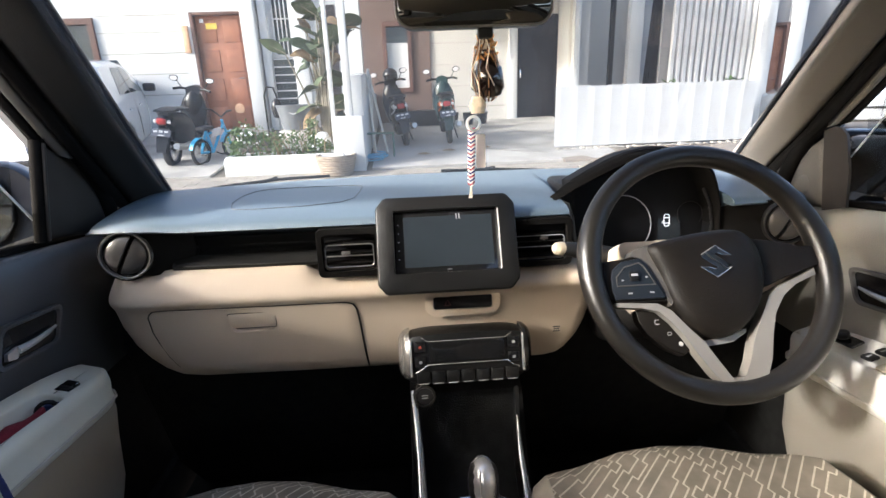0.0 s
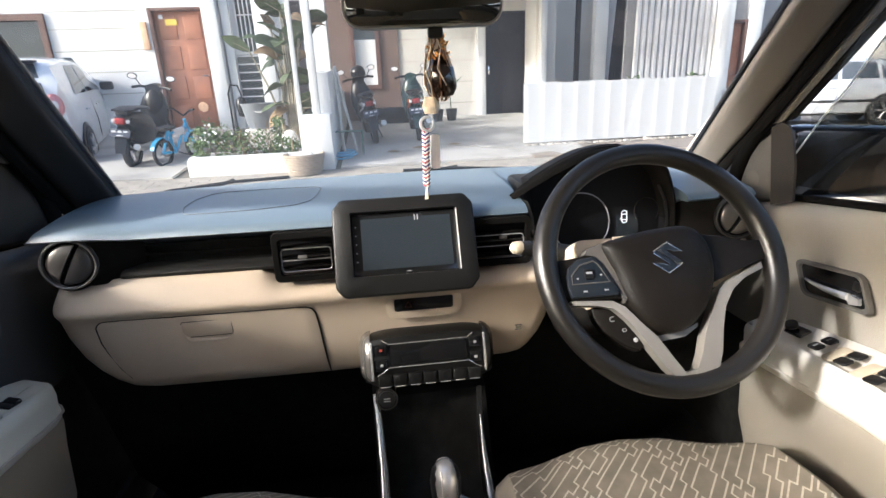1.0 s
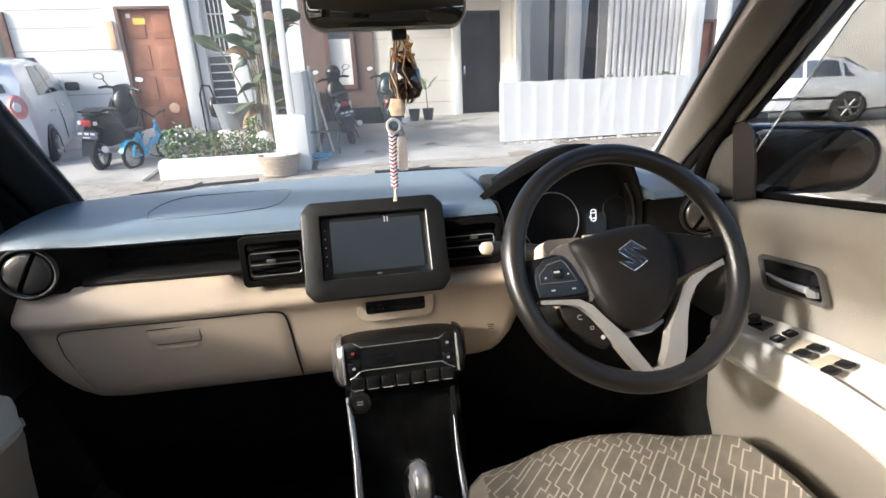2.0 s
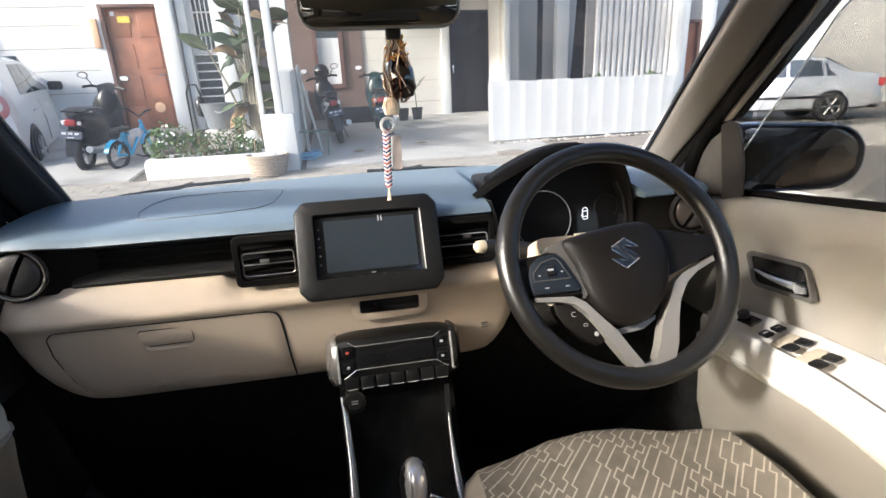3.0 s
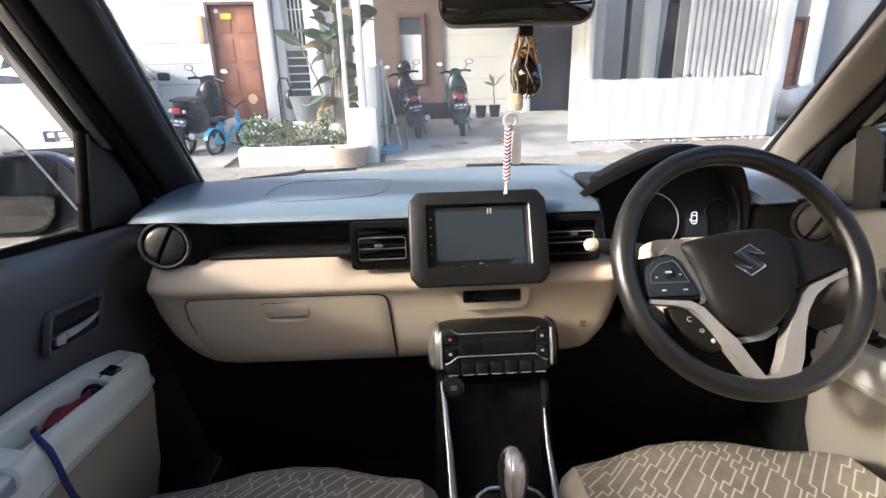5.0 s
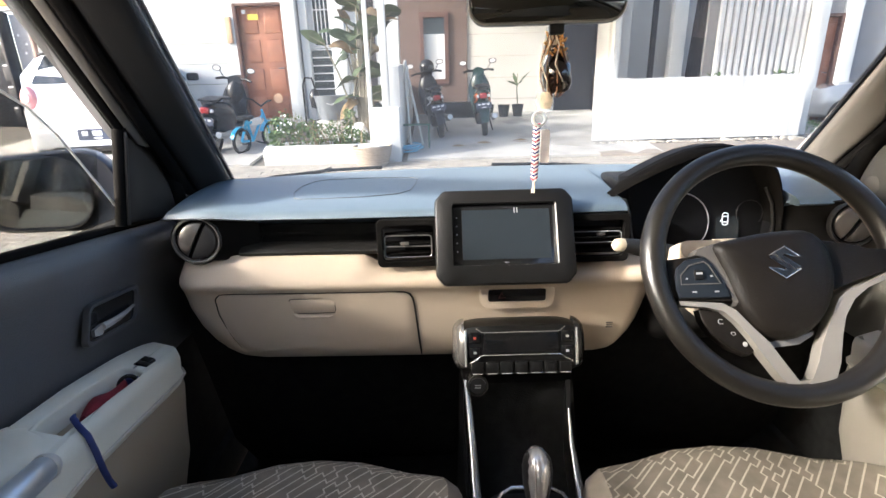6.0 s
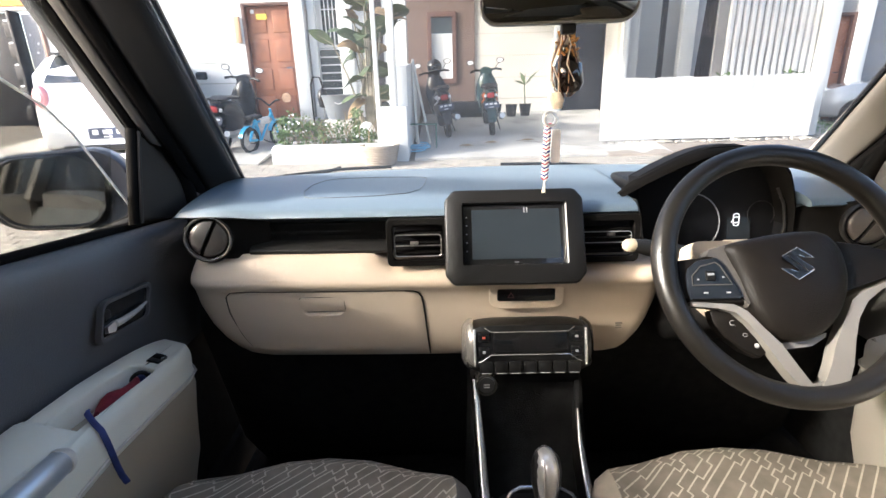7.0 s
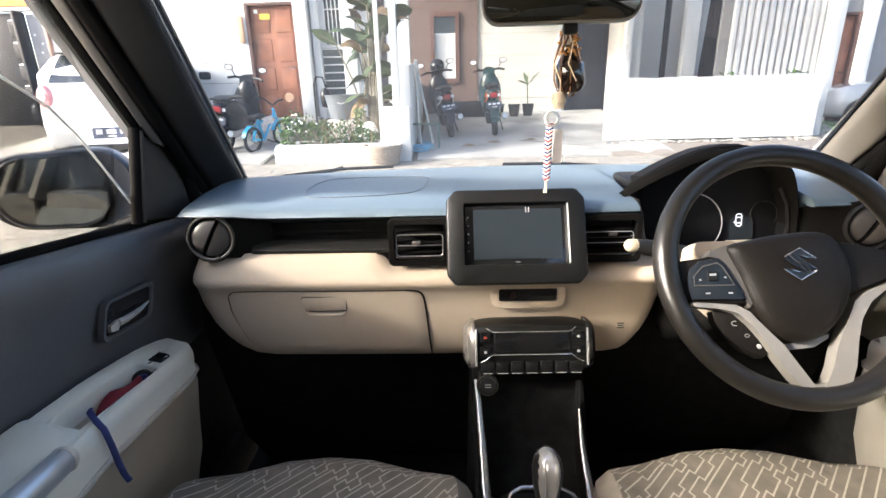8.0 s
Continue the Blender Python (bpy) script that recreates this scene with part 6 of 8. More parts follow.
M_ORANGE = material("orange_wall_paint", (0.85, 0.26, 0.04), 0.75, vary=0.06, scale=2)
M_BROWNWALL = material("brown_wall_panel", (0.15, 0.098, 0.078), 0.7, vary=0.12, scale=3, grain=0.2, grain_scale=90)
M_WOOD = material("brown_door_wood", (0.33, 0.13, 0.07), 0.5, vary=0.2, scale=5, grain=0.25, grain_scale=60)
M_WOODFRAME = material("dark_wood_frame", (0.12, 0.058, 0.043), 0.5, vary=0.15, scale=8)
M_DARKDOOR = material("dark_metal_door", (0.011, 0.011, 0.015), 0.5, spec=0.2, vary=0.12, scale=6, grain=0.2)
M_WINGLASS = material("house_window_glass", (0.04, 0.05, 0.055), 0.08, vary=0.1, spec=0.7)
M_METALW = material("white_metal", (0.60, 0.605, 0.60), 0.45, vary=0.05, scale=6, dirt=(0.56, 0.555, 0.535))
M_CURTAIN = material("dark_curtain", (0.05, 0.045, 0.05), 0.9, vary=0.2, scale=6)
M_STONE = material("broken_concrete", (0.42, 0.38, 0.33), 0.95, vary=0.3, scale=14, grain=0.8, grain_scale=60, obj_vary=0.2)
M_PINK = material("plinth_render", (0.27, 0.225, 0.185), 0.9, vary=0.14, scale=3, grain=0.5, grain_scale=60)
M_LEAF = material("banana_leaf", (0.080, 0.108, 0.055), 0.5, vary=0.35, scale=6, obj_vary=0.3)
M_LEAF2 = material("shrub_leaf", (0.11, 0.175, 0.055), 0.55, vary=0.5, scale=30)
M_DRY = material("dry_leaf", (0.26, 0.18, 0.10), 0.8, vary=0.3, scale=12)
M_STALK = material("pale_stalk", (0.27, 0.24, 0.18), 0.7, vary=0.3, scale=9)
M_PETAL = material("white_petal", (0.85, 0.85, 0.80), 0.6, vary=0.05)
M_GRASS = material("grass_green", (0.09, 0.20, 0.05), 0.8, vary=0.4, scale=20, grain=0.6)
M_TUB = material("grey_plastic_tub", (0.22, 0.235, 0.25), 0.5, vary=0.08)
M_BASKET = material("wicker", (0.40, 0.33, 0.26), 0.8, vary=0.25, scale=40, grain=0.8, grain_scale=200)
M_HOSE = material("blue_hose", (0.10, 0.38, 0.58), 0.45, vary=0.1)
M_GREENMETAL = material("green_metal", (0.04, 0.12, 0.09), 0.5, vary=0.2, scale=20)
M_POLE = material("pale_pole", (0.62, 0.60, 0.54), 0.6, vary=0.12, scale=10)
M_CARWHITE = material("white_car_paint", (0.80, 0.81, 0.82), 0.22, vary=0.02, coat=0.8)
M_CARSILVER = material("silver_car_paint", (0.38, 0.395, 0.41), 0.25, metal=0.35, vary=0.03, coat=0.8)
M_CARGLASS = material("car_window_glass", (0.03, 0.035, 0.04), 0.05, vary=0.1, spec=0.8)
M_TYRE = material("tyre_rubber", (0.02, 0.02, 0.02), 0.85, vary=0.2, scale=20)
M_ALLOYDARK = material("dull_alloy", (0.16, 0.16, 0.165), 0.45, metal=0.6, vary=0.1)
M_ALLOY = material("alloy", (0.50, 0.50, 0.50), 0.35, metal=0.8, vary=0.06)
M_RED = material("red_lens", (0.34, 0.03, 0.03), 0.15, vary=0.15, scale=20, spec=0.7)
M_PALELENS = material("hatch_red_lens", (0.60, 0.24, 0.24), 0.15, vary=0.15, scale=20, spec=0.7)
M_CLEAR = material("pale_lens", (0.75, 0.72, 0.70), 0.12, vary=0.08)
M_PLATE = material("number_plate", (0.62, 0.63, 0.64), 0.5, vary=0.05)
M_PLATEDARK = material("plate_print", (0.05, 0.06, 0.09), 0.5)
M_SCBLACK = material("scooter_black", (0.009, 0.009, 0.010), 0.3, vary=0.1, coat=0.15, spec=0.35)
M_SCGREEN = material("scooter_green", (0.009, 0.031, 0.027), 0.28, vary=0.1, coat=0.2)
M_SCWHITE = material("scooter_white", (0.72, 0.70, 0.70), 0.3, vary=0.05)
M_ORANGEP = material("orange_plastic", (0.75, 0.16, 0.03), 0.45, vary=0.1)
M_SEATVINYL = material("scooter_seat", (0.025, 0.025, 0.027), 0.55, vary=0.1)
M_BLUEBIKE = material("blue_bike_paint", (0.05, 0.42, 0.72), 0.3, vary=0.08, coat=0.4)
M_YELLOW = material("yellow_paper", (0.75, 0.55, 0.08), 0.7)
M_PEACH = material("peach_box", (0.68, 0.42, 0.26), 0.7)


def ground_z(x, y):
    a = 0.11 * min(max(0.0, y - 2.4), 7.0)
    k = min(1.0, max(0.0, (x - 5.2) / 2.5))
    return a * (1 - k) + 0.16 * min(1.0, max(0.0, (y - 2.4) / 4.0)) * k


def on_ground(x, y, turn=0.0, dz=0.0):
    return pose(x, y, ground_z(x, y) + dz, 0, 0, turn)


WALL_Y = 9.3


def wall_box(bm, x0, x1, z0, z1, y=WALL_Y, t=0.2):
    box(bm, ((x0 + x1) / 2, y + t / 2, (z0 + z1) / 2), (x1 - x0, t, z1 - z0))
    return bm


def wall_with_holes(bm, x0, x1, z0, z1, holes, y=WALL_Y, t=0.2):
    """A wall from boxes round rectangular openings (x0, x1, z0, z1), which do not overlap in x."""
    cur = x0
    for a, b, c, d in sorted(holes):
        if a > cur:
            wall_box(bm, cur, a, z0, z1, y, t)
        if c > z0:
            wall_box(bm, a, b, z0, c, y, t)
        if d < z1:
            wall_box(bm, a, b, d, z1, y, t)
        cur = b
    if x1 > cur:
        wall_box(bm, cur, x1, z0, z1, y, t)
    bmesh.ops.remove_doubles(bm, verts=bm.verts, dist=1e-5)
    return bm


def joint_line(parent, x0, x1, z, y=WALL_Y, name="wall_groove"):
    bm = bm_new()
    box(bm, ((x0 + x1) / 2, y - 0.001, z), (x1 - x0, 0.006, 0.012))
    part(name, bm, M_STONE, parent)


def panel_door(parent, x0, x1, z0, z1, y, rows=4, cols=2, mat=M_WOOD, frame=M_WOODFRAME, handle=True):
    """A framed door leaf with raised fields."""
    bm = bm_new()
    for bx, w in ((x0 - 0.03, 0.06), (x1 + 0.03, 0.06)):
        box(bm, (bx, y + 0.03, (z0 + z1) / 2), (w, 0.16, z1 - z0 + 0.1), 0.008)
    box(bm, ((x0 + x1) / 2, y + 0.03, z1 + 0.025), (x1 - x0, 0.158, 0.05), 0.008)
    part("door_frame", bm, frame, parent, "brown wooden door frame")
    bm = bm_new()
    box(bm, ((x0 + x1) / 2, y + 0.06, (z0 + z1) / 2), (x1 - x0, 0.05, z1 - z0), 0.004)
    leaf = part("door", bm, mat, parent, "closed brown panelled door")
    w, h = (x1 - x0) / cols, (z1 - z0) / rows
    for i in range(cols):
        for j in range(rows):
            bm = bm_new()
            cx, cz = x0 + w * (i + 0.5), z0 + h * (j + 0.5)
            m = facing((cx, y + 0.036, cz), (0, -1, 0))
            slab(bm, round_rect(w * 0.70, h * 0.78, 0.01), m, 0.012, 0.008)
            part("door_field", bm, mat, leaf)
    if handle:
        bm = bm_new()
        tube(bm, [(x1 - 0.06, y + 0.03, lerp(z0, z1, 0.47)), (x1 - 0.06, y - 0.02, lerp(z0, z1, 0.47)), (x1 - 0.15, y - 0.022, lerp(z0, z1, 0.47))], 0.009, 8)
        part("door_handle", bm, M_CHROME, leaf, "metal lever handle")
    return leaf


def house_left():
    h = thing("house", (-4.2, WALL_Y, 0.7), "white terraced house with brown panelled door and barred window", "house", "terraced houses")
    bm = bm_new()
    wall_with_holes(bm, -6.55, -0.72, 0.3, 3.6, [(-3.49, -2.68, 0.3, 2.66), (-2.18, -1.86, 1.98, 3.1), (-6.2, -5.10, 1.6, 2.62)])
    part("wall", bm, M_WALL, h, "white painted wall with thin joints")
    for z in (1.40, 1.74, 2.07, 2.40, 2.66, 2.95):
        joint_line(h, -5.05, -3.68, z)
    panel_door(h, -3.47, -2.70, 0.74, 2.64, WALL_Y + 0.04)
    bm = bm_new()
    box(bm, (-3.21, WALL_Y + 0.058, 2.475), (0.18, 0.01, 0.09))
    part("door_notice", bm, M_YELLOW, h, "small yellow notice on the door")
    bm = bm_new()
    box(bm, (-3.36, WALL_Y + 0.058, 2.56), (0.06, 0.01, 0.06))
    part("door_notice", bm, M_WHITEPANE, h)
    bm = bm_new()
    lathe(bm, [(0.085, 0), (0.08, 0.012), (0.001, 0.02)], facing((-2.93, WALL_Y + 0.03, 1.13), (0, -1, 0)), 20)
    part("door_wreath", bm, M_PEACH, h, "round pale door ornament")
    bm = bm_new()
    box(bm, (-3.62, WALL_Y - 0.02, 2.27), (0.10, 0.05, 0.42), 0.01)
    part("meter_box", bm, M_PEACH, h, "narrow peach box beside the door")
    bm = bm_new()
    box(bm, (-2.52, WALL_Y - 0.10, 1.95), (0.22, 0.30, 3.3), 0.006)
    part("pilaster", bm, M_WALL, h, "white pilaster beside the door")
    bm = bm_new()
    box(bm, (-2.31, WALL_Y - 0.04, 1.95), (0.12, 0.16, 3.3), 0.006)
    part("pilaster", bm, M_WALL, h)
    bm = bm_new()
    box(bm, (-1.74, WALL_Y - 0.06, 1.95), (0.24, 0.20, 3.3), 0.006)
    part("pilaster", bm, M_WALL, h)
    # dark doorway behind the posts
    bm = bm_new()
    wall_box(bm, -1.36, -1.12, 0.75, 2.75, WALL_Y - 0.012, 0.01)
    part("side_door", bm, M_CURTAIN, h, "dark narrow side door")
    # barred window
    bm = bm_new()
    wall_box(bm, -2.2, -1.84, 1.96, 3.12, WALL_Y + 0.10, 0.02)
    w = part("window", bm, M_WINGLASS, h, "dark window behind white bars")
    for i in range(5):
        bm = bm_new()
        x = lerp(-2.16, -1.89, i / 4)
        tube(bm, [(x, WALL_Y - 0.02, 1.98), (x, WALL_Y - 0.02, 3.1)], 0.011, 6)
        part("window_bar", bm, M_METALW, w)
    bm = bm_new()
    for z in (1.98, 2.55, 3.08):
        tube(bm, [(-2.2, WALL_Y - 0.02, z), (-1.85, WALL_Y - 0.02, z)], 0.010, 6)
    part("window_bar", bm, M_METALW, w)
    # louvred grille below
    bm = bm_new()
    wall_box(bm, -2.24, -1.85, 1.12, 1.94, WALL_Y - 0.012, 0.01)
    g = part("grille_back", bm, M_WINGLASS, h, "dark louvred panel")
    for i in range(7):
        bm = bm_new()
        box(bm, (-2.045, WALL_Y - 0.03, lerp(1.14, 1.92, i / 6)), (0.38, 0.03, 0.022), 0.003)
        part("louvre", bm, M_METALW, g)
    # left brown window
    bm = bm_new()
    frame_plate(bm, 1.16, 1.06, 0.01, 0.96, 0.86, 0.01, facing((-5.65, WALL_Y + 0.02, 2.11), (0, -1, 0)), 0.06)
    w = part("window", bm, M_WOODFRAME, h, "brown framed window")
    bm = bm_new()
    wall_box(bm, -6.15, -5.15, 1.65, 2.58, WALL_Y + 0.03, 0.01)
    part("pane", bm, M_WINGLASS, w)
    return h


def house_mid():
    h = thing("house", (1.2, WALL_Y, 0.7), "terraced house with brown panel wall, cream wall and dark metal door", "house", "terraced houses")
    bm = bm_new()
    wall_with_holes(bm, -0.70, 0.47, 0.3, 3.6, [(-0.30, 0.10, 1.36, 2.40)], WALL_Y - 0.03, 0.2)
    part("wall", bm, M_BROWNWALL, h, "brown panelled wall")
    bm = bm_new()
    wall_with_holes(bm, 0.475, 2.86, 0.3, 3.6, [(2.02, 2.74, 0.3, 2.52)])
    part("wall", bm, M_CREAM, h, "cream wall with thin joints")
    for z in (1.02, 1.38, 1.74, 2.10, 2.46):
        joint_line(h, 0.48, 1.80, z)
    bm = bm_new()
    frame_plate(bm, 0.50, 1.16, 0.01, 0.36, 1.0, 0.01, facing((-0.10, WALL_Y - 0.02, 1.88), (0, -1, 0)), 0.05)
    w = part("window", bm, M_WOODFRAME, h, "narrow upright window with dark red frame")
    bm = bm_new()
    wall_box(bm, -0.29, 0.09, 1.37, 2.12, WALL_Y + 0.01, 0.01)
    part("blind", bm, M_WHITEPANE, w, "white blind behind the pane")
    bm = bm_new()
    wall_box(bm, -0.29, 0.09, 2.125, 2.40, WALL_Y + 0.01, 0.01)
    part("pane", bm, M_WINGLASS, w)
    # dark screen door
    bm = bm_new()
    box(bm, (2.38, WALL_Y + 0.06, 1.61), (0.70, 0.05, 1.80), 0.006)
    d = part("door", bm, M_DARKDOOR, h, "dark grey metal screen door")
    bm = bm_new()
    frame_plate(bm, 0.72, 1.84, 0.01, 0.64, 1.74, 0.01, facing((2.38, WALL_Y + 0.036, 1.61), (0, -1, 0)), 0.02)
    part("door_rail", bm, M_DARKDOOR, d)
    bm = bm_new()
    box(bm, (2.07, WALL_Y + 0.01, 1.55), (0.03, 0.04, 0.14), 0.006)
    part("door_handle", bm, M_CHROME, d)
    bm = bm_new()
    box(bm, (1.92, WALL_Y - 0.02, 1.62), (0.14, 0.12, 1.9), 0.006)
    part("door_jamb", bm, M_WALL, h, "white door jamb")
    bm = bm_new()
    box(bm, (1.86, WALL_Y - 0.09, 1.85), (0.05, 0.02, 0.09), 0.004)
    part("switch_plate", bm, M_WHITEPANE, h)
    bm = bm_new()
    box(bm, (2.38, WALL_Y - 0.05, 0.72), (0.9, 0.30, 0.06), 0.006)
    part("doorstep", bm, M_CONC, h, "pale door step")
    # partition pillar with unreadable number bars
    bm = bm_new()
    box(bm, (2.77, 8.78, 1.9), (0.10, 0.9, 3.2), 0.006)
    part("pier", bm, M_WALL, h, "white end pier")
    bm = bm_new()
    box(bm, (2.86, 8.52, 2.0), (0.30, 0.12, 3.2), 0.006)
    pier = part("pier", bm, M_CREAM, h, "cream pier with small number bars")
    for dx in (-0.045, 0.035):
        bm = bm_new()
        box(bm, (2.80 + dx, 8.455, 2.01), (0.055, 0.01, 0.12), 0.003)
        part("number_bar", bm, M_DARKTRIM, pier)
    return h


def house_right():
    h = thing("house", (4.8, WALL_Y, 0.7), "white terraced house with slatted screen and dark curtain", "house", "terraced houses")
    bm = bm_new()
    wall_box(bm, 2.87, 6.40, 0.3, 3.6, WALL_Y)
    part("wall", bm, M_CREAM, h, "cream wall behind the screen")
    for x0, x1 in ((3.03, 3.09), (3.44, 3.52)):
        bm = bm_new()
        box(bm, ((x0 + x1) / 2, 8.72, 1.95), (x1 - x0, 0.06, 3.0), 0.004)
        part("dark_upright", bm, M_DARKTRIM, h, "dark upright strip")
    bm = bm_new()
    box(bm, (3.86, 8.7, 1.95), (0.22, 0.14, 3.1), 0.006)
    part("column", bm, M_WALL, h, "white column")
    # drape: pleated
    for x0, x1, mt, nm, lab, k in ((4.05, 4.22, M_WHITEPANE, "curtain", "white curtain", 5), (4.22, 4.62, M_CURTAIN, "curtain", "dark gathered curtain", 8)):
        bm = bm_new()
        loops = []
        for z in (0.8, 1.4, 2.0, 2.6, 3.2):
            row = []
            for i in range(k * 6 + 1):
                u = i / (k * 6)
                row.append((lerp(x0, x1, u) + 0.06 * (z - 2), 8.95 + 0.03 * math.sin(2 * math.pi * k * u + z), z))
            loops.append(row)
        rings(bm, loops, closed=False, caps=False)
        part(nm, bm, mt, h, lab)
    bm = bm_new()
    box(bm, (4.72, 8.7, 1.95), (0.14, 0.12, 3.1), 0.006)
    part("column", bm, M_CREAM, h)
    # slatted white screen
    for i in range(13):
        bm = bm_new()
        x = lerp(3.68, 4.78, i / 12)
        box(bm, (x, 7.05, 2.0), (0.054, 0.05, 2.9), 0.004)
        part("screen_slat", bm, M_METALW, h)
    bm = bm_new()
    for z in (0.85, 3.2):
        box(bm, (4.23, 7.10, z), (1.2, 0.04, 0.05), 0.004)
    part("screen_rail", bm, M_METALW, h)
    bm = bm_new()
    wall_box(bm, 3.66, 4.80, 0.5, 3.4, 7.35, 0.05)
    part("screen_backing", bm, M_GREYWALL, h, "grey panel behind the slats")
    bm = bm_new()
    box(bm, (4.90, 7.0, 1.9), (0.14, 0.16, 3.2), 0.008)
    part("column", bm, M_WALL, h, "white corner column")
    return h


def house_far_right():
    h = thing("house", (8.5, WALL_Y, 0.3), "grey terraced house with a brown door in a white surround", "house", "terraced houses")
    bm = bm_new()
    wall_with_holes(bm, 6.20, 8.6, 0.2, 4.0, [(6.80, 7.08, 0.2, 2.24)])
    part("wall", bm, M_GREYWALL, h, "grey wall with thin joints")
    for z in (0.9, 1.35, 1.8, 2.25, 2.7):
        joint_line(h, 7.35, 8.6, z)
    bm = bm_new()
    box(bm, (6.66, WALL_Y - 0.05, 1.4), (0.20, 0.25, 2.8), 0.006)
    part("door_surround", bm, M_WALL, h, "white surround")
    bm = bm_new()
    box(bm, (7.22, WALL_Y - 0.05, 1.4), (0.20, 0.25, 2.8), 0.006)
    part("door_surround", bm, M_WALL, h, "white surround")
    panel_door(h, 6.82, 7.06, 0.50, 2.22, WALL_Y - 0.02, rows=3, cols=1)
    bm = bm_new()
    box(bm, (6.94, WALL_Y - 0.16, 0.40), (0.7, 0.4, 0.16), 0.01)
    part("doorstep", bm, M_CONC, h)
    h.matrix_basis = Matrix.Translation((-0.18, 0, 1.25)) @ Matrix.Scale(1.25, 4) @ Matrix.Translation((0, 0, -1.25)) @ h.matrix_basis
    return h


def house_end():
    """Pale house beyond the sedan."""
    h = thing("house", (14, 13, 0.05), "pale rendered house with a brown timber post", "house", "terraced houses")
    bm = bm_new()
    box(bm, (20.0, 14.2, 2.3), (20.0, 0.3, 4.6))
    part("wall", bm, M_CREAM, h, "pale rendered wall")
    bm = bm_new()
    box(bm, (13.1, 13.95, 1.5), (0.35, 0.2, 3.0), 0.02)
    part("door_post", bm, M_WOODFRAME, h, "brown timber post")
    bm = bm_new()
    box(bm, (12.7, 13.96, 1.2), (0.4, 0.16, 2.2), 0.02)
    part("window", bm, M_CREAM, h)
    return h


def house_orange():
    h = thing("house", (-8.4, WALL_Y, 0.7), "house with orange lintel and dark panelled door", "house", "terraced houses")
    bm = bm_new()
    wall_with_holes(bm, -12.0, -6.92, 0.3, 2.74, [(-8.6, -6.98, 0.3, 2.68)])
    part("wall", bm, M_WALL, h)
    bm = bm_new()
    wall_box(bm, -12.0, -6.86, 2.745, 3.6, WALL_Y - 0.04, 0.26)
    part("lintel", bm, M_ORANGE, h, "bright orange lintel wall")
    bm = bm_new()
    wall_box(bm, -6.87, -6.56, 0.3, 3.6, WALL_Y - 0.06, 0.26)
    part("wall", bm, M_WALL, h, "white end wall")
    bm = bm_new()
    box(bm, (-8.0, WALL_Y + 0.08, 1.65), (1.15, 0.05, 2.0), 0.004)
    d = part("door", bm, M_DARKDOOR, h, "black panelled door standing beside a side light")
    for j in range(5):
        bm = bm_new()
        slab(bm, round_rect(0.20, 0.26, 0.01), facing((-7.62, WALL_Y + 0.056, 0.95 + 0.36 * j), (0, -1, 0)), 0.015, 0.01)
        part("door_field", bm, M_DARKDOOR, d)
        bm = bm_new()
        box(bm, (-7.62, WALL_Y + 0.045, 1.09 + 0.36 * j), (0.16, 0.01, 0.02))
        part("pale_edge", bm, M_WHITEPANE, d)
    bm = bm_new()
    box(bm, (-7.44, WALL_Y - 0.06, 1.66), (0.05, 0.2, 2.0), 0.004)
    part("open_leaf", bm, M_DARKDOOR, h, "dark door leaf standing open")
    bm = bm_new()
    wall_box(bm, -7.38, -7.02, 1.3, 2.62, WALL_Y + 0.06, 0.02)
    sl = part("side_light", bm, M_GREYWALL, h, "frosted side light with small white flecks")
    rnd = random.Random(3)
    for j in range(8):
        bm = bm_new()
        lathe(bm, [(0.022, 0), (0.015, 0.004), (0.001, 0.006)], facing((-7.30 + 0.10 * (j % 2) + rnd.uniform(0, 0.1), WALL_Y + 0.059, 1.42 + 0.145 * j), (0, -1, 0)), 8)
        part("fleck", bm, M_WHITEPANE, sl)
    bm = bm_new()
    box(bm, (-7.0, WALL_Y, 1.66), (0.05, 0.14, 2.0), 0.004)
    part("door_frame", bm, M_WOODFRAME, h)
    return h


def canopy(x0, x1, z, y0, label):
    c = thing("carport_roof", ((x0 + x1) / 2, y0, z), label, "canopy", "carport roofs")
    bm = bm_new()
    box(bm, ((x0 + x1) / 2, (y0 + WALL_Y) / 2, z), (x1 - x0, WALL_Y - y0, 0.12), 0.01)
    part("roof_slab", bm, M_WALL, c)
    return c


def build_ground():
    bm = bm_new()
    xs = [-400, -60, -20, -12] + [-10 + 0.5 * i for i in range(45)] + [14, 20, 60, 400]
    ys = [-400, -60, -12, -4, 0, 2.4] + [2.8 + 0.4 * i for i in range(18)] + [12, 20, 60, 400]
    rings(bm, [[(x, y, ground_z(x, y)) for x in xs] for y in ys], closed=False, caps=False)
    solo("ground", bm, M_JOINT, "sandy street ground rising gently to the houses", "ground", kind="structure")
    # carport slabs
    for x0, x1, y0, lab in ((-6.5, -2.35, 6.0, "pale concrete carport floor"), (-0.45, 2.68, 6.05, "stained concrete carport floor")):
        bm = bm_new()
        loops = []
        n = 12
        for i in range(n + 1):
            y = lerp(y0, WALL_Y, i / n)
            loops.append([(x0, y, ground_z(x0, y) - 0.05), (x0, y, ground_z(x0, y) + 0.03), ((x0 + x1) / 2, y, ground_z(x0, y) + 0.03), (x1, y, ground_z(x1, y) + 0.03), (x1, y, ground_z(x1, y) - 0.05)])
        rings(bm, loops)
        solo("pavement", bm, M_CONC, lab, "pavement", kind="structure")
    # a long crack and a drain line in the carport floor
    rnd = random.Random(9)
    bm = bm_new()
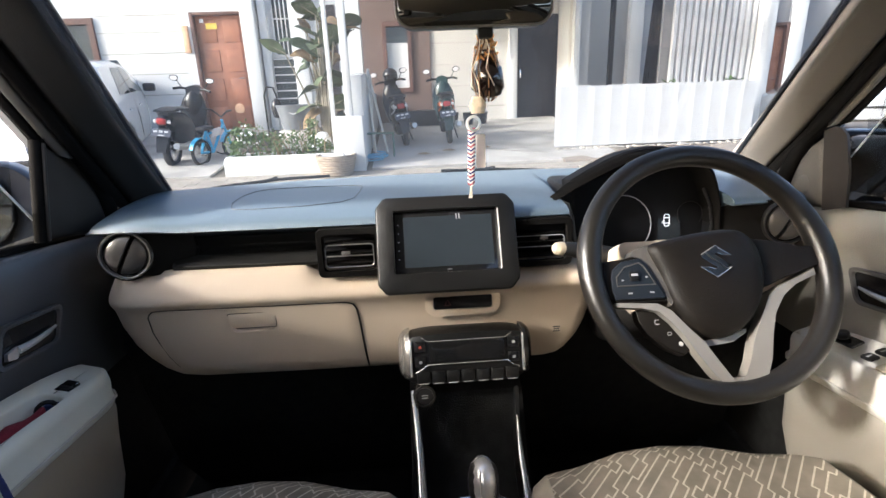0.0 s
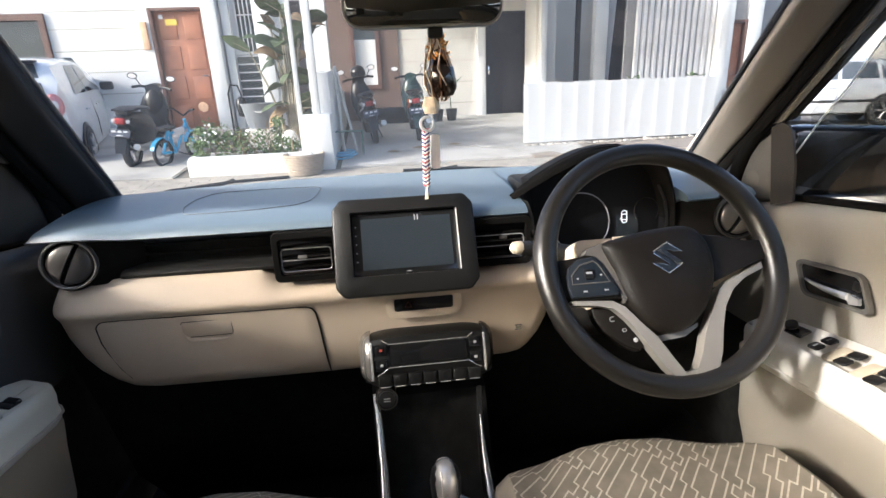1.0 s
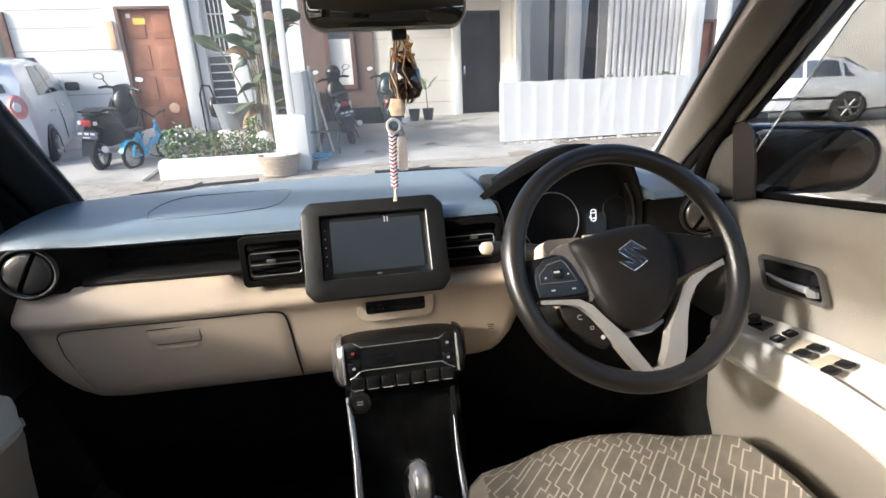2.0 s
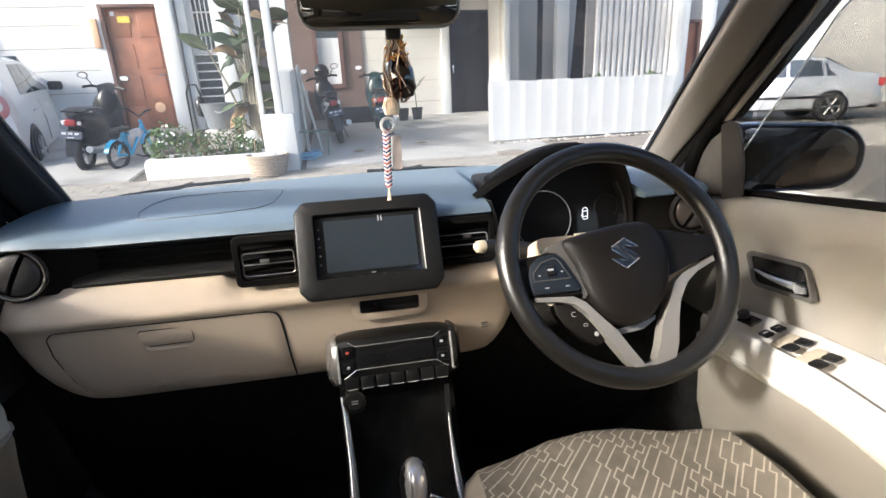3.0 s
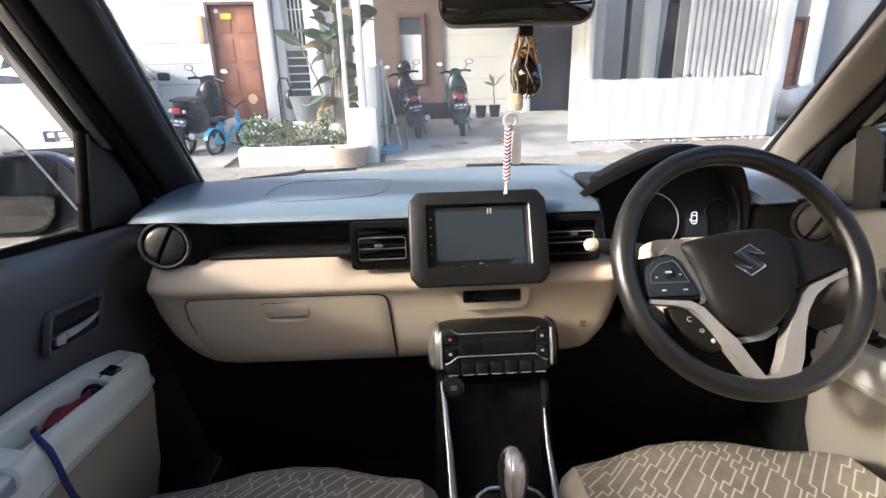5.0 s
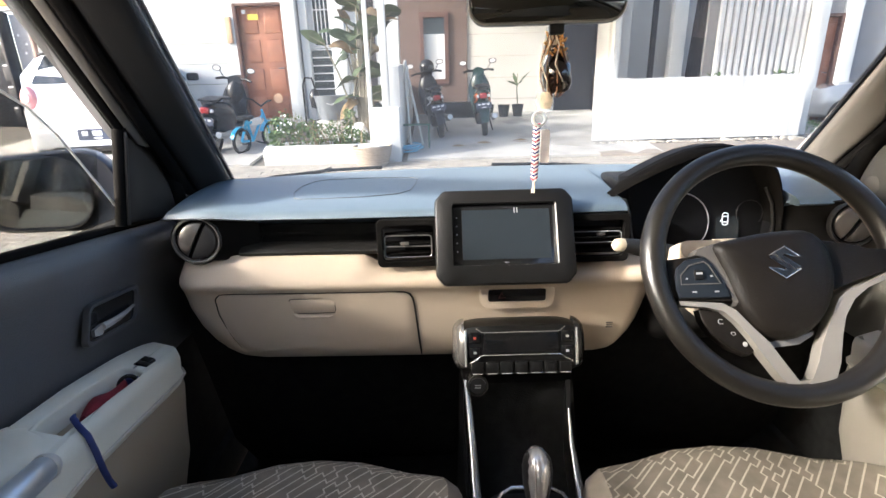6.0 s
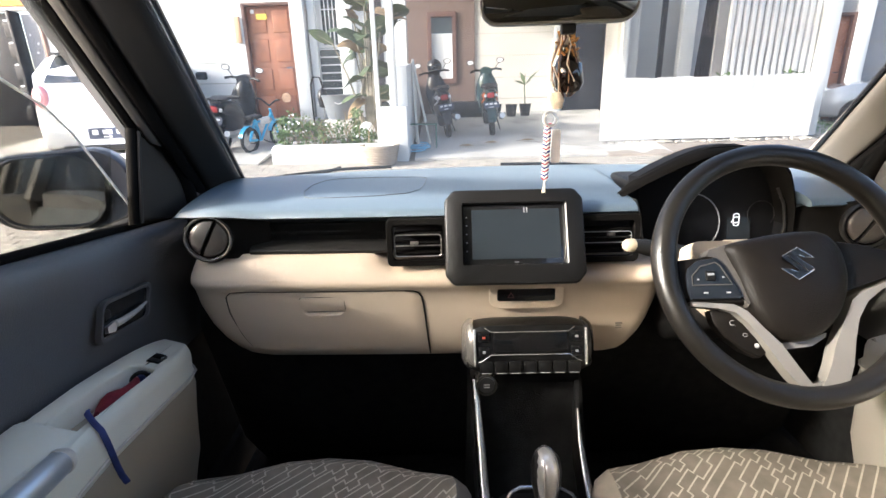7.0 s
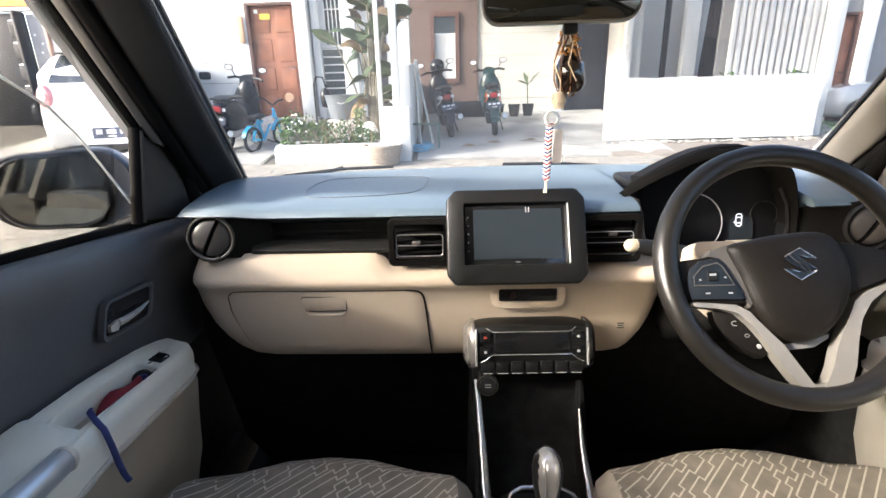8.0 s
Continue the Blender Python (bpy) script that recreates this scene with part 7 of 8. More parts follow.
    pts = [(0.9 + 0.25 * i + rnd.uniform(-.05, .05), 6.9 - 0.12 * i + rnd.uniform(-.03, .03)) for i in range(5)]
    tube(bm, [(x, y, ground_z(x, y) + 0.029) for x, y in pts], 0.006, 5)
    solo("floor_crack", bm, M_JOINT, "thin dark crack in the concrete floor", "crack", kind="structure")


def paver_mesh(name, l, w, h):
    bm = bm_new()
    box(bm, (0, 0, h / 2), (l, w, h), 0.006, seg=1)
    return finish(name, bm, M_PAVER, 30)


def build_pavers():
    p = thing("paving", (-4.0, 3.8, 0.1), "pale rectangular concrete block paving of the street", "paving", kind="structure")
    inv = p.matrix_basis.inverted()
    me = paver_mesh("paver", 0.196, 0.096, 0.03)
    rnd = random.Random(11)
    for j in range(20):
        for i in range(15):
            x, y = -5.6 + 0.2 * i + 0.1 * (j % 2), 2.75 + 0.1 * j
            ob = new("paver", me)
            ob.parent = p
            s = 0.11 if y > 2.4 else 0.0
            ob.matrix_basis = inv @ Matrix.Translation((x, y, ground_z(x, y) - 0.018 + rnd.uniform(-0.002, 0.002))) @ pose(0, 0, 0, math.degrees(math.atan(s)), 0, rnd.uniform(-0.6, 0.6))
    # the rest of the street's blocks, joined
    bm = bm_new()
    def tile(x, y):
        z = ground_z(x, y) + rnd.uniform(-0.002, 0.002)
        dz = ground_z(x, y + 0.05) - ground_z(x, y - 0.05)
        a = [bm.verts.new((x + sx * 0.096, y + sy * 0.047, z + 0.010 + dz * sy * 0.47)) for sx, sy in ((-1, -1), (1, -1), (1, 1), (-1, 1))]
        b = [bm.verts.new((x + sx * 0.099, y + sy * 0.050, z - 0.02 + dz * sy * 0.47)) for sx, sy in ((-1, -1), (1, -1), (1, 1), (-1, 1))]
        bm.faces.new(a)
        for k in range(4):
            bm.faces.new((b[k], b[(k + 1) % 4], a[(k + 1) % 4], a[k]))
    for j in range(0, 58):
        for i in range(0, 60):
            x, y = -7.4 + 0.2 * i + 0.1 * (j % 2), 0.25 + 0.1 * j
            if -5.72 < x < -2.58 and 2.68 < y < 4.72:
                continue
            if -0.85 < x < 1.0 and y < 2.4:
                continue
            tile(x, y)
    for j in range(0, 40):
        for i in range(0, 30):
            x, y = 5.0 + 0.2 * i + 0.1 * (j % 2), 4.6 + 0.1 * j
            if y > 6.0:
                tile(x, y)
    me2 = finish("street_pavers", bm, M_PAVER, 0)
    ob = new("street_pavers", me2)
    ob.parent = p
    ob.matrix_basis = inv
    tagged(ob, kind="stuff")


# ---------------------------------------------------------------- things in front of the houses
def planter():
    z = ground_z(-1.5, 6.0)
    p = thing("planter_box", (-1.45, 6.2, z), "white rendered planter box with soil", "planter")
    bm = bm_new()
    frame_plate(bm, 1.42, 0.52, 0.02, 1.28, 0.38, 0.01, pose(-1.46, 6.26, z - 0.02), 0.25)
    part("box_wall", bm, M_WALL, p)
    bm = bm_new()
    box(bm, (-1.46, 6.26, z + 0.10), (1.29, 0.39, 0.2), 0.02)
    part("soil", bm, M_JOINT, p, "dark soil")
    rnd = random.Random(21)
    s = thing("flowering_shrub", (-1.6, 6.26, z + 0.2), "low leafy shrub with small white flowers", "shrub")
    bm = bm_new()
    for k in range(40):
        x, y = rnd.uniform(-2.1, -0.95), rnd.uniform(6.1, 6.42)
        tube(bm, [(x, y, z + 0.18), (x + rnd.uniform(-.08, .08), y + rnd.uniform(-.08, .05), z + 0.38), (x + rnd.uniform(-.14, .14), y + rnd.uniform(-.12, .08), z + rnd.uniform(.4, .62))], [0.006, 0.004, 0.002], 5)
    part("stems", bm, M_DRY, s)
    bm = bm_new()
    fl = bm_new()
    clumps = [(-2.02, 6.22, 0.44, 0.17), (-1.90, 6.30, 0.50, 0.16), (-1.80, 6.18, 0.36, 0.19), (-2.08, 6.26, 0.30, 0.15), (-1.62, 6.24, 0.40, 0.14), (-1.52, 6.20, 0.31, 0.17), (-1.36, 6.25, 0.38, 0.13), (-1.26, 6.22, 0.28, 0.16), (-1.10, 6.24, 0.30, 0.12), (-0.98, 6.27, 0.24, 0.12)]
    clumps += [(rnd.uniform(-2.1, -0.95), rnd.uniform(6.1, 6.4), rnd.uniform(0.30, 0.58) - 0.12 * (k > 7), rnd.uniform(0.05, 0.09)) for k in range(16)]
    for k in range(2300):
        c = rnd.choice(clumps)
        while True:
            d = Vector((rnd.uniform(-1, 1), rnd.uniform(-1, 1), rnd.uniform(-1, 1)))
            if 0.25 < d.length < 1:
                break
        p0 = Vector((c[0] + d.x * c[3], c[1] + d.y * c[3] * 0.8, z + c[2] + d.z * c[3] * 0.85))
        p0.z = max(p0.z, z + 0.2)
        a = Vector((rnd.uniform(-1, 1), rnd.uniform(-1, 0.4), rnd.uniform(-0.5, 0.9))).normalized()
        b = a.orthogonal().normalized()
        l, w = rnd.uniform(0.026, 0.056), rnd.uniform(0.008, 0.016)
        v = [bm.verts.new(q) for q in (p0, p0 + a * l * 0.5 + b * w, p0 + a * l, p0 + a * l * 0.5 - b * w)]
        bm.faces.new(v)
        if k % 34 == 0 and d.z > -0.2:
            n = Vector((rnd.uniform(-.4, .4), -1, rnd.uniform(0.2, 1.0))).normalized()
            lathe(fl, [(0.012, 0.0), (0.016, 0.006), (0.006, 0.004), (0.001, 0.006)], facing(p0 + n * 0.02, n), 6)
    part("foliage", bm, M_LEAF2, s, "small green leaves", smooth=0)
    part("flowers", fl, M_PETAL, s, "small white flowers")


def leaf_blade(bm, base, tip, width, droop, roll=0.0, n=9):
    """A long curved leaf blade folded along its midrib."""
    base, tip = Vector(base), Vector(tip)
    d = tip - base
    side = d.cross(Vector((0, 0, 1))).normalized()
    side = (Matrix.Rotation(roll, 3, d.normalized()) @ side)
    up = side.cross(d).normalized()
    L, C, R = [], [], []
    for i in range(n + 1):
        u = i / n
        c = base + d * u + Vector((0, 0, -droop * u * u)) + up * 0.0
        w = width * math.sin(math.pi * min(1, 0.08 + 0.92 * u)) ** 0.7 * (1.0 if u < 0.97 else 0.3)
        wob = 0.12 * width * math.sin(9 * u)
        L.append(bm.verts.new(c + side * w + up * (0.25 * w + wob)))
        C.append(bm.verts.new(c))
        R.append(bm.verts.new(c - side * w + up * (0.25 * w - wob)))
    for i in range(n):
        bm.faces.new((L[i], L[i + 1], C[i + 1], C[i]))
        bm.faces.new((C[i], C[i + 1], R[i + 1], R[i]))


def banana():
    bx, by = -1.05, 6.75
    z = ground_z(bx, by)
    p = thing("banana_plant", (bx, by, z), "tall broad-leaved plant with green and dry drooping leaves", "plant")
    rnd = random.Random(5)
    leaves = [((-0.42, 0.0, 1.32), (-0.70, -0.1, 1.50), 0.08, 0.02, 1)]
    for i in range(38):
        h = rnd.uniform(0.40, 1.80)
        a = rnd.uniform(-0.4, 2 * math.pi - 1.6)
        ln = rnd.uniform(0.24, 0.40)
        b0 = (rnd.uniform(-.12, .14) + 0.10 * math.cos(a), 0.08 * math.sin(a), h)
        leaves.append((b0, (b0[0] + ln * math.cos(a), b0[1] + 0.5 * ln * math.sin(a) - 0.08, h + rnd.uniform(-0.10, 0.34)), rnd.uniform(0.095, 0.155), rnd.uniform(0.04, 0.20), 1 if i % 4 == 3 else 0))
    for k, (b, t, w, dr, dry) in enumerate(leaves):
        bm = bm_new()
        b, t = Vector(b) + Vector((bx, by, z)), Vector(t) + Vector((bx, by, z))
        leaf_blade(bm, b, t, w, dr, rnd.uniform(-0.9, 0.9))
        lf = part("leaf", bm, M_DRY if dry and k not in (0,) else M_LEAF, p, "dry brown leaf" if dry else "broad green leaf")
        bm = bm_new()
        root = Vector((bx + rnd.uniform(-.06, .06), by + rnd.uniform(-.05, .05), z + 0.05))
        tube(bm, [root, lerp(root, b, 0.6) + Vector((rnd.uniform(-.03, .03), 0, 0.1)), b, lerp(b, t, 0.6) + Vector((0, 0, -dr * 0.36))], [0.020, 0.014, 0.010, 0.004], 6)
        part("leaf_stalk", bm, M_STALK, lf)
    bm = bm_new()
    for k in range(7):
        x, y = bx + rnd.uniform(-.10, .10), by + rnd.uniform(-.06, .06)
        tube(bm, [(x, y, z), (x + rnd.uniform(-.05, .05), y, z + 0.5), (x + rnd.uniform(-.08, .08), y, z + rnd.uniform(0.8, 1.2))], [0.021, 0.016, 0.010], 7)
    part("trunk", bm, M_STALK, p, "pale dry stalks")


def gate_pier():
    w = thing("gate_pier", (-0.7, 6.1, ground_z(-0.7, 6.1)), "white low boundary wall with two thin white posts", "wall")
    z0 = ground_z(-0.7, 6.1) - 0.05
    bm = bm_new()
    box(bm, (-0.70, 6.15, (z0 + 1.04) / 2), (0.36, 0.22, 1.04 - z0), 0.01)
    part("front_block", bm, M_WALL, w)
    bm = bm_new()
    pts = [(6.27, z0), (6.27, 1.50), (7.2, 1.56), (7.2, 1.30), (WALL_Y - 0.02, 1.30), (WALL_Y - 0.02, 0.3)]
    rings(bm, [[(-0.66, y, z) for y, z in pts], [(-0.52, y, z) for y, z in pts]])
    part("side_wall", bm, M_WALL, w, "white side wall running back to the house")
    for x, r in ((-0.865, 0.035), (-0.675, 0.06)):
        bm = bm_new()
        box(bm, (x, 6.14, 2.0), (r * 1.4, r * 1.4, 1.95), 0.006)
        part("post", bm, M_METALW, w, "thin white post")


def fence():
    f = thing("corrugated_fence", (3.3, 6.7, ground_z(3, 6.7)), "white painted corrugated metal fence on a broken plinth", "fence")
    xs0, xs1 = 1.97, 4.72
    y = 6.7
    n = 12
    for i in range(n):
        a, b = lerp(xs0, xs1, i / n), lerp(xs0, xs1, (i + 1) / n)
        w = b - a
        prof = [(0.0, 0.0), (0.10, -0.0005), (0.22, -0.0045), (0.28, -0.0045), (0.40, -0.0005), (1.0, 0.0)]
        zb, zt = 0.515, 1.29 + 0.006 * math.sin(i * 2.1)
        loops = []
        bm = bm_new()
        front = [(a + w * u, y + d) for u, d in prof]
        back = [(x, q + 0.004) for x, q in front[::-1]]
        rings(bm, [[(x, q, zb) for x, q in front + back], [(x, q, zt) for x, q in front + back]])
        part("panel", bm, M_METALW, f)
    bm = bm_new()
    loops = []
    for i in range(15):
        x = lerp(1.90, 4.75, i / 14)
        zg = ground_z(x, 6.5)
        yf = 5.98 + 0.025 * math.sin(1.7 * i)
        zf = ground_z(x, yf)
        loops.append([(x, yf - 0.03, zf - 0.05), (x, yf, zf + 0.035 + 0.008 * math.sin(2.9 * i)), (x, y - 0.30, 0.463), (x, y - 0.12, 0.478 + 0.012 * math.sin(2.3 * i)), (x, y + 0.10, 0.49), (x, y + 0.10, zg - 0.06)])
    rings(bm, loops)
    pl = part("plinth", bm, M_PINK, f, "rough rendered plinth")
    rnd = random.Random(8)
    for i in range(26):
        bm = bm_new()
        x = lerp(2.0, 4.7, i / 25)
        s = (rnd.uniform(0.06, 0.13), rnd.uniform(0.05, 0.09), rnd.uniform(0.02, 0.045))
        box(bm, (x, y - 0.08 + rnd.uniform(-.03, .02), 0.49), s, 0.008, pose(0, 0, 0, rnd.uniform(-12, 12), rnd.uniform(-12, 12), rnd.uniform(-25, 25)), seg=1)
        part("stone", bm, M_STONE, pl)
    # little plants behind the top edge
    for x, k in ((3.62, 12), (4.48, 16)):
        s = thing("potted_sprout", (x, 6.85, 1.2), "small leafy sprout behind the fence", "plant")
        bm = bm_new()
        rr = random.Random(int(x * 100))
        for j in range(k):
            a = rr.uniform(0, 6.28)
            p0 = Vector((x + rr.uniform(-.10, .10), 6.85, 1.22 + rr.uniform(0, .08)))
            leaf_blade(bm, p0, p0 + Vector((0.14 * math.cos(a), 0.06 * math.sin(a), rr.uniform(0.03, 0.12))), 0.016, 0.03, 0, 4)
        part("leaves", bm, M_LEAF2, s)
        bm = bm_new()
        tube(bm, [(x, 6.85, 0.5), (x, 6.85, 1.25)], 0.012, 6)
        part("stem", bm, M_DRY, s)


def wheel(parent, c, axis, R, w, tyre=None, rim=None, spokes=5, rim_mat=M_ALLOY):
    m = facing(c, axis)
    bm = bm_new()
    lathe(bm, [(R * 0.66, -w / 2), (R * 0.92, -w / 2), (R, -w * 0.3), (R, w * 0.3), (R * 0.92, w / 2), (R * 0.66, w / 2), (R * 0.66, -w / 2)], m, 28, caps=False)
    t = part("wheel", bm, M_TYRE, parent, "black tyre on a pale rim")
    bm = bm_new()
    lathe(bm, [(R * 0.67, -w * 0.3), (R * 0.68, w * 0.35), (R * 0.62, w * 0.30), (R * 0.60, w * 0.05)], m, 28, caps=False)
    lathe(bm, [(R * 0.16, -w * 0.2), (R * 0.16, w * 0.30), (R * 0.02, w * 0.34)], m, 12)
    for k in range(spokes):
        a = 2 * math.pi * k / spokes
        p0, p1 = m @ Vector((R * 0.1 * math.cos(a), R * 0.1 * math.sin(a), w * 0.2)), m @ Vector((R * 0.63 * math.cos(a), R * 0.63 * math.sin(a), w * 0.15))
        tube(bm, [p0, p1], R * 0.06, 6)
    part("rim", bm, rim_mat, t, "spoked rim")
    return t


def scooter(m, body, accent, tail_panel, label, helmet=False):
    """A small motor scooter, front towards local +y, standing on its wheels."""
    s = thing("motor_scooter", m, label, "scooter", "parked scooters")
    def P(name, bm, mat, label="", parent=None):
        bm.transform(m)
        return part(name, bm, mat, parent or s, label)
    def W(c, R, w):
        bm = bm_new()
        mm = facing(c, (1, 0, 0))
        lathe(bm, [(R * 0.7, -w / 2), (R * 0.94, -w / 2), (R, -w * 0.2), (R, w * 0.2), (R * 0.94, w / 2), (R * 0.7, w / 2), (R * 0.7, -w / 2)], mm, 24, caps=False)
        t = P("wheel", bm, M_TYRE)
        bm = bm_new()
        lathe(bm, [(R * 0.71, -w * 0.3), (R * 0.71, w * 0.3), (R * 0.62, w * 0.25), (R * 0.62, -w * 0.25), (R * 0.71, -w * 0.3)], mm, 20, caps=False)
        for k in range(5):
            a = 2 * math.pi * k / 5
            tube(bm, [mm @ Vector((0, 0, 0)), mm @ Vector((R * 0.66 * math.cos(a), R * 0.66 * math.sin(a), 0))], R * 0.07, 5)
        P("rim", bm, M_ALLOY, parent=t)
    W((0, 0.26, 0.265), 0.265, 0.085)
    W((0, 1.52, 0.265), 0.265, 0.08)
    # tail body
    bm = bm_new()
    loops = []
    for y, zb, zt, w in ((0.0, 0.66, 0.74, 0.045), (0.05, 0.58, 0.77, 0.085), (0.2, 0.50, 0.78, 0.12), (0.45, 0.42, 0.76, 0.15), (0.7, 0.36, 0.70, 0.16), (0.85, 0.33, 0.52, 0.15)):
        loops.append([(-w * 0.7, y, zb), (-w, y, lerp(zb, zt, 0.45)), (-w * 0.9, y, lerp(zb, zt, 0.8)), (-w * 0.5, y, zt), (w * 0.5, y, zt), (w * 0.9, y, lerp(zb, zt, 0.8)), (w, y, lerp(zb, zt, 0.45)), (w * 0.7, y, zb)])
    rings(bm, loops)
    P("tail_body", bm, body, "painted tail fairing")
    for sx in (-1, 1):
        bm = bm_new()
        rings(bm, [[(sx * (0.10 + 0.03 * (y > 0.2)) * k, y, z) for y, z in ((0.03, 0.66), (0.12, 0.72), (0.5, 0.64), (0.45, 0.52), (0.15, 0.60))] for k in (0.9, 1.10)])
        P("side_panel", bm, tail_panel, "coloured side panel")
    bm = bm_new()
    loops = []
    for y, z, w in ((0.06, 0.785, 0.07), (0.14, 0.825, 0.115), (0.30, 0.840, 0.135), (0.46, 0.815, 0.14), (0.62, 0.795, 0.135), (0.78, 0.785, 0.10), (0.88, 0.765, 0.05)):
        loops.append([(-w, y, z - 0.03), (-w * 0.9, y, z), (0, y, z + 0.015), (w * 0.9, y, z), (w, y, z - 0.03)])
    rings(bm, loops)
    P("seat", bm, M_SEATVINYL, "black scooter seat")
    bm = bm_new()
    tube(bm, [(-0.10, 0.35, 0.80), (-0.12, 0.1, 0.82), (-0.07, -0.03, 0.83), (0.07, -0.03, 0.83), (0.12, 0.1, 0.82), (0.10, 0.35, 0.80)], 0.012, 8)
    P("grab_rail", bm, M_SCBLACK, "black grab rail")
    bm = bm_new()
    box(bm, (0, -0.005, 0.69), (0.12, 0.05, 0.085), 0.018)
    P("tail_light", bm, M_RED, "red tail light")
    for sx in (-1, 1):
        bm = bm_new()
        box(bm, (sx * 0.088, 0.015, 0.685), (0.045, 0.05, 0.05), 0.014)
        P("indicator", bm, M_CLEAR)
    # mudguard with plate
    bm = bm_new()
    loops = []
    for y, z, w in ((0.05, 0.60, 0.07), (-0.03, 0.50, 0.075), (-0.10, 0.36, 0.07), (-0.13, 0.28, 0.06)):
        loops.append([(-w, y + 0.02, z), (-w, y, z), (w, y, z), (w, y + 0.02, z)])
    rings(bm, loops)
    P("rear_mudguard", bm, accent, "rear mudguard")
    bm = bm_new()
    mm = facing((0, -0.055, 0.54), (0, -0.9, 0.35))
    slab(bm, round_rect(0.25, 0.10, 0.006), mm, 0.006)
    pl = P("number_plate", bm, M_PLATEDARK, "plate with unreadable bars")
    bm = bm_new()
    for k in range(3):
        box(bm, mm @ Vector((-0.075 + 0.072 * k, 0.015, 0.008)), (0.05, 0.004, 0.035))
    box(bm, mm @ Vector((0, -0.032, 0.008)), (0.08, 0.004, 0.012))
    P("plate_print", bm, M_PLATE, parent=pl)
    # footboard, leg shield and front apron
    bm = bm_new()
    loops = []
    for y, z, w in ((0.78, 0.33, 0.15), (0.98, 0.30, 0.155), (1.08, 0.32, 0.155), (1.14, 0.44, 0.18), (1.18, 0.58, 0.20), (1.22, 0.72, 0.20), (1.26, 0.84, 0.16), (1.28, 0.92, 0.10)):
        loops.append([(-w, y + 0.02, z), (-w * 0.96, y - 0.012, z + 0.008), (-w * 0.45, y - 0.025, z + 0.012), (w * 0.45, y - 0.025, z + 0.012), (w * 0.96, y - 0.012, z + 0.008), (w, y + 0.02, z), (w * 0.85, y + 0.06, z - 0.02), (-w * 0.85, y + 0.06, z - 0.02)])
    rings(bm, loops)
    P("leg_shield", bm, body, "footboard and leg shield")
    bm = bm_new()
    loops = []
    for z, y, w, dp in ((0.42, 1.24, 0.13, 0.06), (0.52, 1.26, 0.17, 0.10), (0.66, 1.28, 0.19, 0.12), (0.80, 1.29, 0.17, 0.12), (0.92, 1.29, 0.12, 0.09), (0.98, 1.29, 0.06, 0.05)):
        loops.append([(w * math.cos(a), y + dp * math.sin(a), z) for a in (2 * math.pi * k / 16 for k in range(16))])
    rings(bm, loops)
    P("front_apron", bm, body, "rounded front apron")
    bm = bm_new()
    loops = []
    for y, zb, zt, w in ((0.16, 0.40, 0.62, 0.10), (0.40, 0.30, 0.66, 0.145), (0.70, 0.26, 0.66, 0.15), (0.84, 0.27, 0.60, 0.12)):
        loops.append([(-w * 0.8, y, zb), (-w, y, lerp(zb, zt, 0.5)), (-w * 0.8, y, zt), (w * 0.8, y, zt), (w, y, lerp(zb, zt, 0.5)), (w * 0.8, y, zb)])
    rings(bm, loops)
    P("under_seat_cover", bm, accent, "dark cover below the seat")
    bm = bm_new()
    loops = []
    for y, z, w in ((1.28, 0.90, 0.09), (1.30, 0.98, 0.11), (1.33, 1.03, 0.09), (1.36, 1.05, 0.04)):
        loops.append([(-w, y - 0.06, z), (-w * 0.8, y + 0.1, z), (w * 0.8, y + 0.1, z), (w, y - 0.06, z)])
    rings(bm, loops)
    P("handlebar_cover", bm, accent, "handlebar cover")
    bm = bm_new()
    tube(bm, [(-0.28, 1.20, 0.99), (-0.19, 1.25, 1.01), (-0.08, 1.29, 1.0), (0.08, 1.29, 1.0), (0.19, 1.25, 1.01), (0.28, 1.20, 0.99)], 0.019, 8)
    P("handlebar", bm, M_BLACK, "black handlebar grips")
    for sx in (-1, 1):
        bm = bm_new()
        tube(bm, [(sx * 0.17, 1.27, 1.02), (sx * 0.22, 1.27, 1.09), (sx * 0.25, 1.26, 1.13)], 0.007, 6)
        st = P("mirror_stem", bm, M_BLACK)
        bm = bm_new()
        lathe(bm, [(0.02, -0.03), (0.055, -0.012), (0.058, 0.0), (0.05, 0.004)], facing((sx * 0.27, 1.25, 1.15), (0, -1, 0.2)) @ Matrix.Diagonal((1.25, 0.8, 1, 1)), 16)
        P("mirror", bm, M_BLACK, "rear mirror", parent=st)
        bm = bm_new()
        lathe(bm, [(0.048, 0.0), (0.001, 0.001)], facing((sx * 0.27, 1.244, 1.15), (0, -1, 0.2)) @ Matrix.Diagonal((1.2, 0.75, 1, 1)), 16)
        P("mirror_glass", bm, M_CLEAR, parent=st)
    bm = bm_new()
    tube(bm, [(0.16, 0.55, 0.30), (0.17, 0.25, 0.30), (0.17, -0.02, 0.36)], [0.03, 0.05, 0.045], 10)
    P("exhaust", bm, M_ALLOY, "metal exhaust")
    bm = bm_new()
    box(bm, (-0.06, 0.45, 0.30), (0.16, 0.5, 0.2), 0.04)
    P("engine", bm, M_SCBLACK)
    bm = bm_new()
    tube(bm, [(0, 1.30, 0.8), (0, 1.42, 0.5), (0, 1.52, 0.27)], 0.03, 8)
    P("front_fork", bm, M_SCBLACK)
    bm = bm_new()
    tube(bm, [(0.10, 0.62, 0.28), (0.16, 0.60, 0.02)], 0.012, 6)
    P("stand", bm, M_SCBLACK)
    if helmet:
        hm = m @ Matrix.Translation((0.02, 1.18, 1.10))
